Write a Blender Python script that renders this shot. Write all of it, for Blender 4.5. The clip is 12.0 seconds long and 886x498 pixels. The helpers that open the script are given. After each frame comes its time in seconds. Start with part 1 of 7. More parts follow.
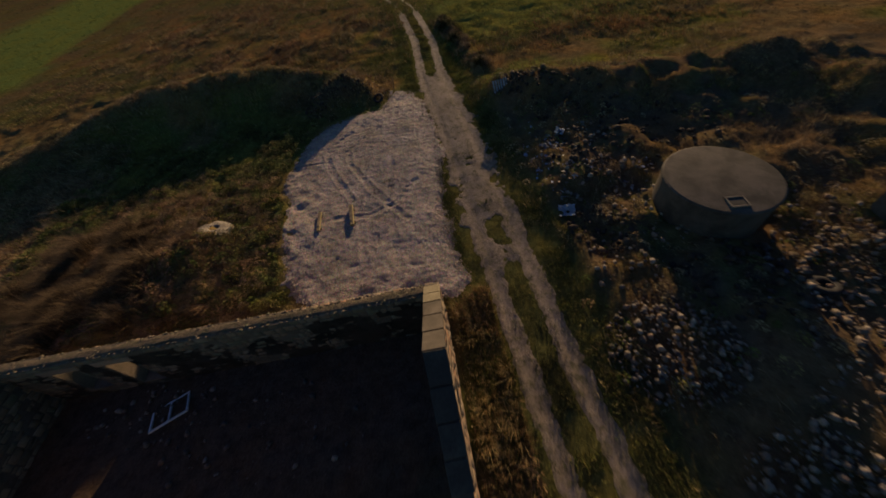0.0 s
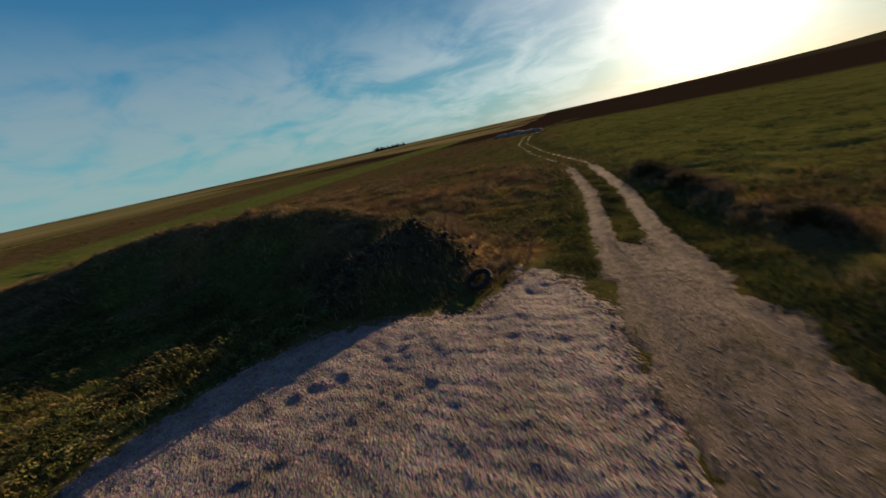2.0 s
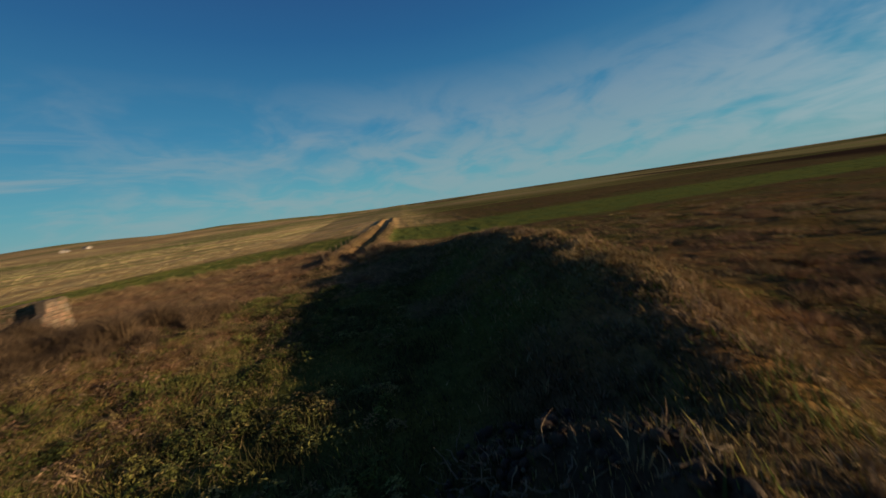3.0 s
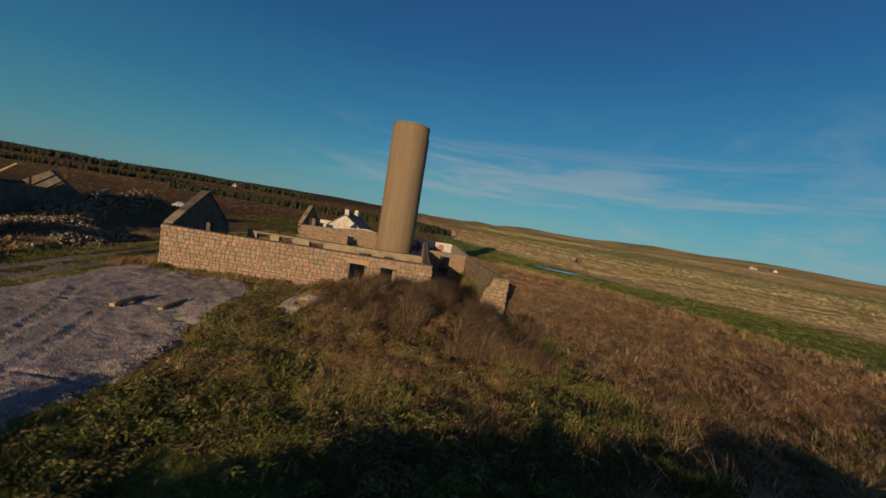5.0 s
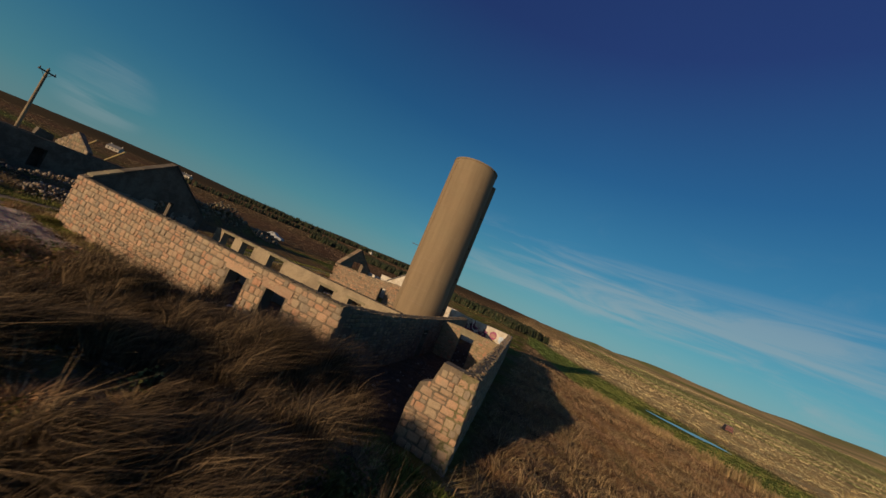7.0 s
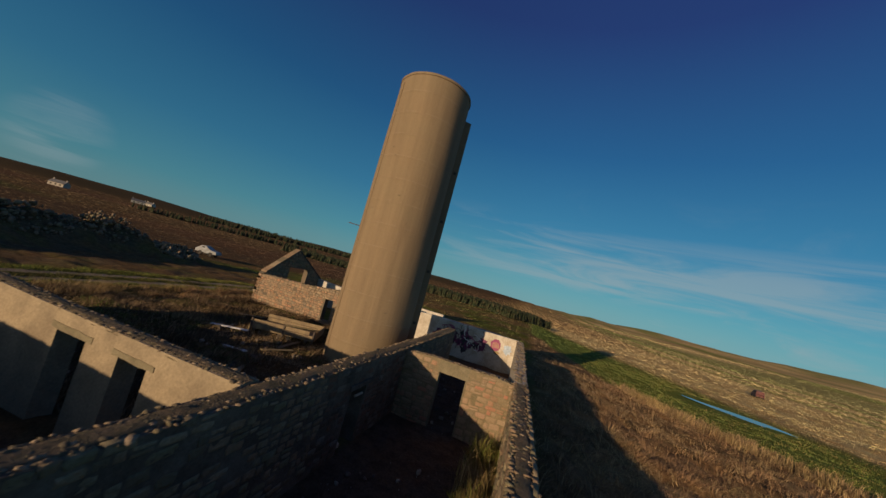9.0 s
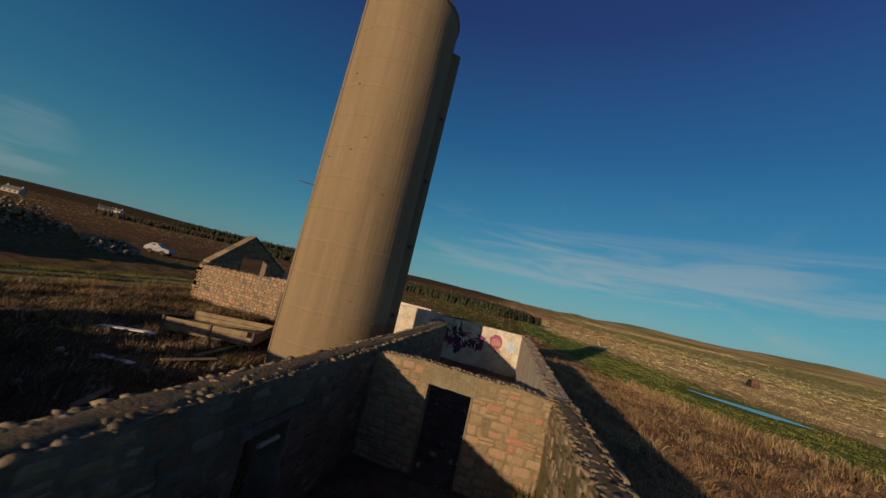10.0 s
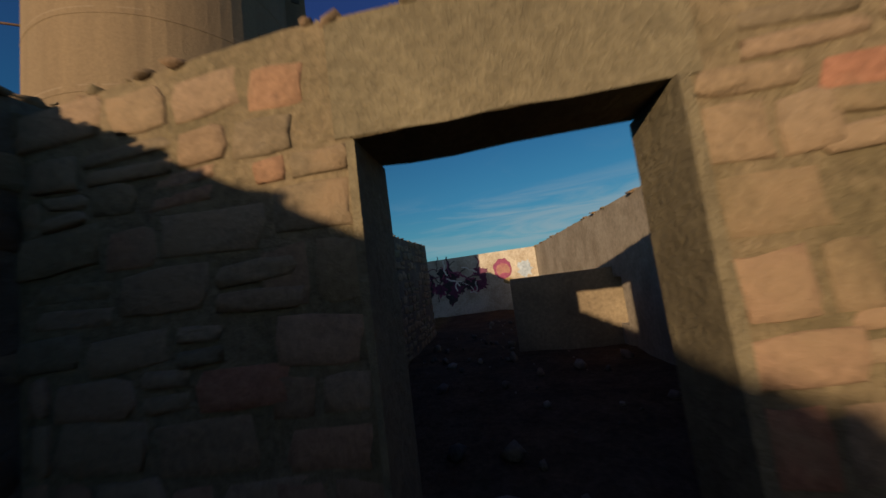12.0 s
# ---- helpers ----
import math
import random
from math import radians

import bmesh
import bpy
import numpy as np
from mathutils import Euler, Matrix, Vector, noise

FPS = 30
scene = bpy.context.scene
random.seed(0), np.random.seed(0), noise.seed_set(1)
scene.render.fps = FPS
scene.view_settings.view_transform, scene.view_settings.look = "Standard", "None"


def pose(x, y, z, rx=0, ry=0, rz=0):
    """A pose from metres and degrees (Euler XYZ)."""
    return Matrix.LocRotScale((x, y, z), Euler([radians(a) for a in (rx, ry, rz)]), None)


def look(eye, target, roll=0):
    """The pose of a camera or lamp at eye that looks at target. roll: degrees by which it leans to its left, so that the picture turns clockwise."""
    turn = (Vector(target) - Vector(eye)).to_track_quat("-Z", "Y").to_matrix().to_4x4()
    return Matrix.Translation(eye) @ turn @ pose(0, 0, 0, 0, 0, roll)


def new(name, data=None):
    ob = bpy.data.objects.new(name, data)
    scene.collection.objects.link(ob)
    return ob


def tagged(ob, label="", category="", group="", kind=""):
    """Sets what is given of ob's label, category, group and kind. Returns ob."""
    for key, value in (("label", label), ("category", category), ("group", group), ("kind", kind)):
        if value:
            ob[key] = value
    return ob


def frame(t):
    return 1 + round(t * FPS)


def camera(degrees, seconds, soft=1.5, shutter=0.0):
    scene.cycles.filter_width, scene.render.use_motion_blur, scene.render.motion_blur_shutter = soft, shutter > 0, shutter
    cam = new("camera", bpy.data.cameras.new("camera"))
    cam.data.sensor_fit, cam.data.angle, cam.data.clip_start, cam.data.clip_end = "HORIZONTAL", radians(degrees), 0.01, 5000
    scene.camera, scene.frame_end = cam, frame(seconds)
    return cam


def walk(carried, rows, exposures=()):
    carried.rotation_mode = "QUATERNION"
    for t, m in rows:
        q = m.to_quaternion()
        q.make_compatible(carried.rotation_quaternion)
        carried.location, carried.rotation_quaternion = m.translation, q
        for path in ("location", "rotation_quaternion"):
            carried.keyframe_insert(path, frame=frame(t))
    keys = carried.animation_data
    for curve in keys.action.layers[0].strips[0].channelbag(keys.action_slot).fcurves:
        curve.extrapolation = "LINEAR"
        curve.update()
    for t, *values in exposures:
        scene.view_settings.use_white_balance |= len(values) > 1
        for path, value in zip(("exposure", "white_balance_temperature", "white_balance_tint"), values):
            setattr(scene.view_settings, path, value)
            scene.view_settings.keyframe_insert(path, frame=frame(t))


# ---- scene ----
# ---- camera and its flight ----
cam = camera(106.1, 12.0, soft=1.5, shutter=0.18)
PATH = [
    (0, (-17.508, 18.250, 12.424), (-17.491, 16.971, 10.887), -12.1),
    (0.5, (-18.275, 14.278, 8.731), (-18.071, 12.717, 7.497), -11.4),
    (1, (-18.332, 9.725, 6.417), (-18.094, 8.003, 5.427), -8.2),
    (1.5, (-17.920, 4.574, 4.995), (-17.699, 2.741, 4.226), -8.4),
    (2, (-17.203, 0.346, 4.467), (-16.502, -1.418, 3.840), -12.4),
    (2.5, (-16.124, -3.706, 4.572), (-14.563, -4.893, 4.180), -13.3),
    (3, (-14.587, -7.319, 4.883), (-12.618, -7.510, 4.591), -8.4),
    (3.1, (-14.079, -7.868, 4.910), (-12.100, -7.841, 4.619), -6.7),
    (3.5, (-11.648, -9.521, 5.093), (-9.872, -8.636, 4.840), -7.4),
    (3.7, (-10.403, -9.995, 5.327), (-8.812, -8.805, 5.093), -8.3),
    (4.5, (-4.886, -10.563, 5.876), (-4.258, -8.676, 5.666), 0.1),
    (5.3, (0.675, -8.392, 5.712), (0.619, -6.400, 5.535), 14.3),
    (5.5, (1.825, -7.406, 5.429), (1.673, -5.418, 5.268), 16.6),
    (6, (3.800, -4.601, 4.950), (3.400, -2.641, 4.911), 19.8),
    (6.5, (4.747, -1.306, 4.814), (4.180, 0.609, 4.908), 21.4),
    (7, (5.413, 1.603, 4.768), (4.769, 3.487, 4.958), 22.9),
    (7.5, (5.371, 4.479, 4.899), (4.675, 6.333, 5.177), 23.4),
    (8.5, (4.366, 10.091, 5.262), (3.731, 11.972, 5.504), 18.5),
    (9.5, (2.966, 15.185, 4.985), (2.451, 17.111, 5.150), 12.8),
    (10, (2.582, 17.385, 4.221), (2.096, 19.313, 4.443), 13.2),
    (10.5, (2.391, 19.260, 3.271), (1.904, 21.184, 3.520), 13.1),
    (11, (2.015, 21.156, 2.067), (1.613, 23.086, 2.404), 6.8),
    (11.2, (1.874, 21.827, 1.833), (1.518, 23.767, 2.165), 4.5),
    (11.5, (1.592, 22.691, 1.574), (1.346, 24.647, 1.909), 0.2),
    (11.6, (1.579, 22.968, 1.521), (1.310, 24.924, 1.837), 0.3),
    (12, (1.414, 24.146, 1.472), (1.138, 26.117, 1.668), -7.4),
]
EXPOSURES = [(0.0, 0.15, 7300, 11), (0.5, 0.12, 7300, 11), (1.0, 0.34, 7500, 12), (1.6, 0.30, 7400, 12), (2.2, 0.15, 7200, 12), (2.6, 0.05, 7000, 12), (3.0, 0.0, 6700, 11), (3.7, 0.0, 6700, 11), (5.3, 0.0, 6500, 10), (12.0, 0.0, 6500, 10)]
walk(cam, [(t, look(eye, target, roll)) for t, eye, target, roll in PATH], EXPOSURES)

# ---- sky and sun ----
SUN_AZ, SUN_EL = radians(-161.0), radians(10.2)
sun_dir = Vector((math.sin(SUN_AZ) * math.cos(SUN_EL), math.cos(SUN_AZ) * math.cos(SUN_EL), math.sin(SUN_EL)))

world = bpy.data.worlds.new("sky")
scene.world = world
world.use_nodes = True
wt = world.node_tree
wt.nodes.clear()


def nd(tree, kind, **inputs):
    n = tree.nodes.new(kind)
    for key, value in inputs.items():
        if key.startswith("i_"):
            n.inputs[int(key[2:])].default_value = value
    return n


def ramp(tree, fac, stops, interp="LINEAR"):
    r = tree.nodes.new("ShaderNodeValToRGB")
    r.color_ramp.interpolation = interp
    el = r.color_ramp.elements
    while len(el) < len(stops):
        el.new(0.5)
    for e, (p, c) in zip(el, stops):
        e.position = p
        e.color = (*c, 1) if len(c) == 3 else c
    tree.links.new(fac, r.inputs[0])
    return r.outputs[0]


def math_n(tree, op, a, b=None, c=None, clamp=False):
    m = tree.nodes.new("ShaderNodeMath")
    m.operation, m.use_clamp = op, clamp
    for i, v in enumerate((a, b, c)):
        if v is None:
            continue
        if isinstance(v, (int, float)):
            m.inputs[i].default_value = v
        else:
            tree.links.new(v, m.inputs[i])
    return m.outputs[0]


def mixc(tree, fac, a, b, blend="MIX"):
    m = tree.nodes.new("ShaderNodeMix")
    m.data_type, m.blend_type = "RGBA", blend
    for sock, v in ((m.inputs[0], fac), (m.inputs[6], a), (m.inputs[7], b)):
        if isinstance(v, (int, float)):
            sock.default_value = v
        elif isinstance(v, tuple):
            sock.default_value = (*v, 1) if len(v) == 3 else v
        else:
            tree.links.new(v, sock)
    return m.outputs[2]


def build_sky():
    t = wt
    sky = nd(t, "ShaderNodeTexSky")
    sky.sky_type = "NISHITA"
    sky.sun_disc = False
    sky.sun_elevation, sky.sun_rotation = SUN_EL, SUN_AZ
    sky.altitude, sky.air_density, sky.dust_density, sky.ozone_density = 20, 1.0, 0.6, 2.5
    hs = nd(t, "ShaderNodeHueSaturation", i_1=SKY_SAT, i_2=SKY_VAL, i_0=SKY_HUE)
    t.links.new(sky.outputs[0], hs.inputs[4])
    co = nd(t, "ShaderNodeTexCoord")
    sep = nd(t, "ShaderNodeSeparateXYZ")
    t.links.new(co.outputs["Generated"], sep.inputs[0])
    x, y, z = sep.outputs
    zz = math_n(t, "ADD", math_n(t, "MAXIMUM", z, 0.0), 0.26)
    comb = nd(t, "ShaderNodeCombineXYZ")
    t.links.new(math_n(t, "DIVIDE", x, zz), comb.inputs[0])
    t.links.new(math_n(t, "DIVIDE", y, zz), comb.inputs[1])
    mp = nd(t, "ShaderNodeMapping")
    mp.inputs["Rotation"].default_value = (0, 0, radians(28))
    mp.inputs["Scale"].default_value = (1.0, 1.1, 1)
    t.links.new(comb.outputs[0], mp.inputs[0])
    n1 = nd(t, "ShaderNodeTexNoise")
    n1.inputs["Scale"].default_value, n1.inputs["Detail"].default_value = 2.3, 9
    n1.inputs["Roughness"].default_value, n1.inputs["Distortion"].default_value = 0.6, 0.5
    t.links.new(mp.outputs[0], n1.inputs["Vector"])
    n2 = nd(t, "ShaderNodeTexNoise")
    n2.inputs["Scale"].default_value, n2.inputs["Detail"].default_value = 0.8, 3
    t.links.new(comb.outputs[0], n2.inputs["Vector"])
    # thicker cloud towards the south east, clear overhead and to the north west
    side = math_n(t, "MULTIPLY_ADD", y, -0.11, math_n(t, "MULTIPLY", x, 0.17))
    cover = math_n(t, "ADD", math_n(t, "MULTIPLY_ADD", n2.outputs[0], 0.30, math_n(t, "MULTIPLY", n1.outputs[0], 0.95)), side)
    dens = ramp(t, cover, [(0.60, (0, 0, 0)), (0.93, (1, 1, 1))], "EASE")
    low = ramp(t, z, [(0.0, (0.5, 0.5, 0.5)), (0.06, (1, 1, 1)), (0.20, (0.85, 0.85, 0.85)), (0.35, (0.0, 0.0, 0.0))])
    amount = math_n(t, "MULTIPLY", math_n(t, "MULTIPLY", dens, low), 0.50, clamp=True)
    dot = nd(t, "ShaderNodeVectorMath")
    dot.operation = "DOT_PRODUCT"
    t.links.new(co.outputs["Generated"], dot.inputs[0])
    dot.inputs[1].default_value = sun_dir
    near = math_n(t, "MAXIMUM", dot.outputs["Value"], 0.0)

    def times(colour, fac):
        v = nd(t, "ShaderNodeVectorMath")
        v.operation = "SCALE"
        if isinstance(colour, tuple):
            v.inputs[0].default_value = colour
        else:
            t.links.new(colour, v.inputs[0])
        if isinstance(fac, float):
            v.inputs[3].default_value = fac
        else:
            t.links.new(fac, v.inputs[3])
        return v.outputs[0]

    # clear air from the skyline to the zenith, over the scattering model
    clear = ramp(t, z, [(0.0, (0.15, 0.37, 0.43)), (0.08, (0.075, 0.32, 0.42)), (0.22, (0.037, 0.215, 0.38)), (0.42, (0.018, 0.115, 0.28)), (0.66, (0.018, 0.042, 0.17)), (1.0, (0.017, 0.028, 0.12))])
    tilt = math_n(t, "MULTIPLY_ADD", x, 0.13 / SKY_STRENGTH, math_n(t, "MULTIPLY_ADD", math_n(t, "MINIMUM", x, 0.0), 0.24 / SKY_STRENGTH, 0.95 / SKY_STRENGTH))
    base = mixc(t, 0.85, hs.outputs[0], times(clear, tilt))
    # thin low streaks in the north east and a small wisp in the north west
    mp2 = nd(t, "ShaderNodeMapping")
    mp2.inputs["Rotation"].default_value = (radians(-5), radians(7), 0)
    mp2.inputs["Scale"].default_value = (2.2, 2.2, 22.0)
    t.links.new(co.outputs["Generated"], mp2.inputs[0])
    n3 = nd(t, "ShaderNodeTexNoise")
    n3.inputs["Scale"].default_value, n3.inputs["Detail"].default_value = 1.0, 7
    n3.inputs["Roughness"].default_value, n3.inputs["Distortion"].default_value = 0.58, 0.7
    t.links.new(mp2.outputs[0], n3.inputs["Vector"])
    strand = ramp(t, n3.outputs[0], [(0.40, (0, 0, 0)), (0.62, (1, 1, 1))], "EASE")

    def toward(az, el, wide, narrow):
        d = nd(t, "ShaderNodeVectorMath")
        d.operation = "DOT_PRODUCT"
        t.links.new(co.outputs["Generated"], d.inputs[0])
        d.inputs[1].default_value = (math.sin(radians(az)) * math.cos(radians(el)), math.cos(radians(az)) * math.cos(radians(el)), math.sin(radians(el)))
        mr = nd(t, "ShaderNodeMapRange")
        mr.interpolation_type = "SMOOTHSTEP"
        mr.inputs[1].default_value, mr.inputs[2].default_value = math.cos(radians(wide)), math.cos(radians(narrow))
        t.links.new(d.outputs["Value"], mr.inputs[0])
        return mr.outputs[0]

    lowband = ramp(t, z, [(0.055, (0, 0, 0)), (0.10, (1, 1, 1)), (0.17, (0.85, 0.85, 0.85)), (0.27, (0, 0, 0))], "EASE")
    streaks = math_n(t, "MULTIPLY", math_n(t, "MULTIPLY", strand, lowband), toward(26, 8, 55, 14))
    wisp = math_n(t, "MULTIPLY", math_n(t, "MULTIPLY", strand, toward(-67, 5.0, 5, 0.5)), 0.5)
    amount = math_n(t, "MAXIMUM", amount, math_n(t, "MULTIPLY", math_n(t, "ADD", streaks, wisp), 0.55, clamp=True))
    lit = math_n(t, "MULTIPLY_ADD", math_n(t, "POWER", near, 3.0), 0.45 / SKY_STRENGTH, CLOUD_LIGHT / SKY_STRENGTH)
    col = mixc(t, amount, base, times((0.86, 1.0, 1.06), lit))
    # the bright air round the sun
    glow = math_n(t, "ADD", math_n(t, "MULTIPLY", math_n(t, "POWER", near, 150.0), 2.6 / SKY_STRENGTH), math_n(t, "MULTIPLY", math_n(t, "POWER", near, 17.0), 0.47 / SKY_STRENGTH))
    col = mixc(t, 1.0, col, times((1.0, 0.90, 0.76), glow), "ADD")
    bg = nd(t, "ShaderNodeBackground")
    bg.inputs[1].default_value = SKY_STRENGTH
    t.links.new(col, bg.inputs[0])
    out = nd(t, "ShaderNodeOutputWorld")
    t.links.new(bg.outputs[0], out.inputs[0])


SKY_HUE, SKY_SAT, SKY_VAL, SKY_STRENGTH, CLOUD_LIGHT = 0.5, 1.2, 1.0, 0.075, 0.37
build_sky()
sun_data = bpy.data.lights.new("sun", "SUN")
sun_data.energy, sun_data.angle, sun_data.color = 5.0, radians(0.6), (1.0, 0.72, 0.44)
sun = new("sun", sun_data)
sun.matrix_world = look(sun_dir * 100, (0, 0, 0))

# ---- materials ----


def material(name, rough=0.9):
    m = bpy.data.materials.new(name)
    m.use_nodes = True
    t = m.node_tree
    b = t.nodes["Principled BSDF"]
    b.inputs["Roughness"].default_value = rough
    b.inputs["Specular IOR Level"].default_value = 0.25
    return m, t, b


def noise_n(t, scale, detail=5.0, rough=0.6, vec=None, out=0, distort=0.0):
    n = t.nodes.new("ShaderNodeTexNoise")
    n.inputs["Scale"].default_value, n.inputs["Detail"].default_value = scale, detail
    n.inputs["Roughness"].default_value, n.inputs["Distortion"].default_value = rough, distort
    if vec is None:
        vec = t.nodes.new("ShaderNodeNewGeometry").outputs["Position"]
    t.links.new(vec, n.inputs["Vector"])
    return n.outputs[out]


def bump(t, b, height, strength=0.5, dist=0.02):
    n = t.nodes.new("ShaderNodeBump")
    n.inputs["Strength"].default_value, n.inputs["Distance"].default_value = strength, dist
    t.links.new(height, n.inputs["Height"])
    t.links.new(n.outputs[0], b.inputs["Normal"])


def scaled(t, col, fac, lo, hi):
    """col times a factor that runs from lo to hi with fac."""
    v = t.nodes.new("ShaderNodeVectorMath")
    v.operation = "SCALE"
    t.links.new(col, v.inputs[0])
    mr = t.nodes.new("ShaderNodeMapRange")
    mr.inputs[1].default_value, mr.inputs[2].default_value, mr.inputs[3].default_value, mr.inputs[4].default_value = 0.25, 0.75, lo, hi
    t.links.new(fac, mr.inputs[0])
    t.links.new(mr.outputs[0], v.inputs[3])
    return v.outputs[0]


def mottled(name, base, stain, fine=30.0, coarse=1.2, rough=0.9, relief=0.4, dist=0.01, lo=0.7, hi=1.25):
    """A plain weathered surface: base colour, stains of another, grain and relief."""
    m, t, b = material(name, rough)
    big = noise_n(t, coarse, 6, 0.65, distort=0.4)
    sml = noise_n(t, fine, 5, 0.7)
    col = mixc(t, ramp(t, big, [(0.42, (0, 0, 0)), (0.62, (1, 1, 1))]), base, stain)
    col = scaled(t, col, sml, lo, hi)
    t.links.new(col, b.inputs["Base Color"])
    bump(t, b, sml, relief, dist)
    return m


def varied(name, colours, island=True, fine=22.0, rough=0.92, relief=0.5, dist=0.012, stain=None):
    """A surface whose pieces each take a colour of their own from a short row."""
    m, t, b = material(name, rough)
    if island:
        rnd = t.nodes.new("ShaderNodeNewGeometry").outputs["Random Per Island"]
    else:
        rnd = t.nodes.new("ShaderNodeObjectInfo").outputs["Random"]
    stops = [(i / max(1, len(colours)), c) for i, c in enumerate(colours)]
    col = ramp(t, rnd, stops, "CONSTANT")
    sml = noise_n(t, fine, 6, 0.7)
    mid = noise_n(t, 3.0, 4, 0.6)
    col = scaled(t, col, sml, 0.65, 1.3)
    if stain:
        col = mixc(t, ramp(t, mid, [(0.48, (0, 0, 0)), (0.68, (0.75, 0.75, 0.75))]), col, stain)
    t.links.new(col, b.inputs["Base Color"])
    if relief:
        bump(t, b, sml, relief, dist)
    return m


def ground_material():
    m, t, b = material("ground", 0.97)
    b.inputs["Specular IOR Level"].default_value = 0.0
    at = t.nodes.new("ShaderNodeAttribute")
    at.attribute_name = "tint"
    n0 = noise_n(t, 0.35, 6, 0.65)
    n1 = noise_n(t, 2.2, 6, 0.7)
    n2 = noise_n(t, 14.0, 5, 0.75)
    col = scaled(t, at.outputs["Color"], n1, 0.55, 1.5)
    col = scaled(t, col, n2, 0.6, 1.45)
    warm = mixc(t, ramp(t, n0, [(0.4, (0, 0, 0)), (0.62, (0.45, 0.45, 0.45))]), col, mixc(t, 1.0, col, (1.5, 1.0, 0.6), "MULTIPLY"))
    t.links.new(warm, b.inputs["Base Color"])
    bump(t, b, math_n(t, "ADD", n1, math_n(t, "MULTIPLY", n2, 0.5)), 0.9, 0.12)
    return m


def gravel_material():
    m, t, b = material("crushed_gravel", 0.9)
    pos = t.nodes.new("ShaderNodeNewGeometry").outputs["Position"]
    v = t.nodes.new("ShaderNodeTexVoronoi")
    v.inputs["Scale"].default_value = 26.0
    t.links.new(pos, v.inputs["Vector"])
    v2 = noise_n(t, 9.0, 4, 0.7, distort=0.6)
    b.inputs["Specular IOR Level"].default_value = 0.15
    big = noise_n(t, 0.7, 6, 0.7)
    sml = noise_n(t, 5.0, 5, 0.75)
    col = mixc(t, ramp(t, big, [(0.38, (0, 0, 0)), (0.66, (1, 1, 1))]), (0.335, 0.26, 0.21), (0.19, 0.148, 0.115))
    col = mixc(t, 0.6, col, v.outputs["Color"], "SOFT_LIGHT")
    col = scaled(t, col, sml, 0.62, 1.3)
    bw = t.nodes.new("ShaderNodeHueSaturation")
    bw.inputs[1].default_value = 0.75
    t.links.new(col, bw.inputs[4])
    t.links.new(bw.outputs[0], b.inputs["Base Color"])
    hgt = math_n(t, "ADD", math_n(t, "MULTIPLY", v.outputs["Distance"], -0.35), math_n(t, "ADD", math_n(t, "MULTIPLY", v2, 0.8), sml))
    bump(t, b, hgt, 0.9, 0.05)
    return m


def track_material():
    """Grey-brown stones trodden into earth, with green growth between."""
    m, t, b = material("trodden_track", 0.93)
    b.inputs["Specular IOR Level"].default_value = 0.1
    big, mid, sml = noise_n(t, 0.8, 6, 0.7), noise_n(t, 3.2, 6, 0.75), noise_n(t, 22.0, 5, 0.75)
    col = mixc(t, ramp(t, big, [(0.38, (0, 0, 0)), (0.64, (1, 1, 1))]), (0.27, 0.215, 0.165), (0.17, 0.135, 0.095))
    col = mixc(t, ramp(t, mid, [(0.50, (0, 0, 0)), (0.66, (0.8, 0.8, 0.8))]), col, (0.085, 0.085, 0.035))
    col = scaled(t, col, sml, 0.5, 1.5)
    t.links.new(col, b.inputs["Base Color"])
    bump(t, b, math_n(t, "ADD", sml, mid), 1.0, 0.05)
    return m


def silo_material():
    m, t, b = material("silo_concrete", 0.88)
    pos = t.nodes.new("ShaderNodeNewGeometry").outputs["Position"]
    sep = t.nodes.new("ShaderNodeSeparateXYZ")
    t.links.new(pos, sep.inputs[0])
    stretch = t.nodes.new("ShaderNodeMapping")
    stretch.inputs["Scale"].default_value = (1.6, 1.6, 0.12)
    t.links.new(pos, stretch.inputs[0])
    streak = noise_n(t, 1.6, 6, 0.65, stretch.outputs[0])
    lift = noise_n(t, 0.35, 4, 0.6)
    fine = noise_n(t, 26.0, 5, 0.7)
    col = mixc(t, ramp(t, streak, [(0.36, (0, 0, 0)), (0.66, (1, 1, 1))]), (0.212, 0.154, 0.092), (0.162, 0.118, 0.072))
    col = mixc(t, ramp(t, lift, [(0.45, (0, 0, 0)), (0.7, (0.6, 0.6, 0.6))]), col, (0.185, 0.145, 0.088))
    # pour joints every 1.22 m, with broken pale edges
    ring = math_n(t, "FRACT", math_n(t, "DIVIDE", math_n(t, "ADD", sep.outputs[2], math_n(t, "MULTIPLY", fine, 0.03)), 1.22))
    line = math_n(t, "MULTIPLY", math_n(t, "LESS_THAN", ring, 0.022), math_n(t, "GREATER_THAN", noise_n(t, 1.1, 3), 0.48))
    col = mixc(t, math_n(t, "MULTIPLY", line, 0.25), col, (0.32, 0.255, 0.185))
    col = scaled(t, col, fine, 0.8, 1.18)
    t.links.new(col, b.inputs["Base Color"])
    bump(t, b, math_n(t, "ADD", fine, math_n(t, "MULTIPLY", line, 1.5)), 0.45, 0.015)
    return m


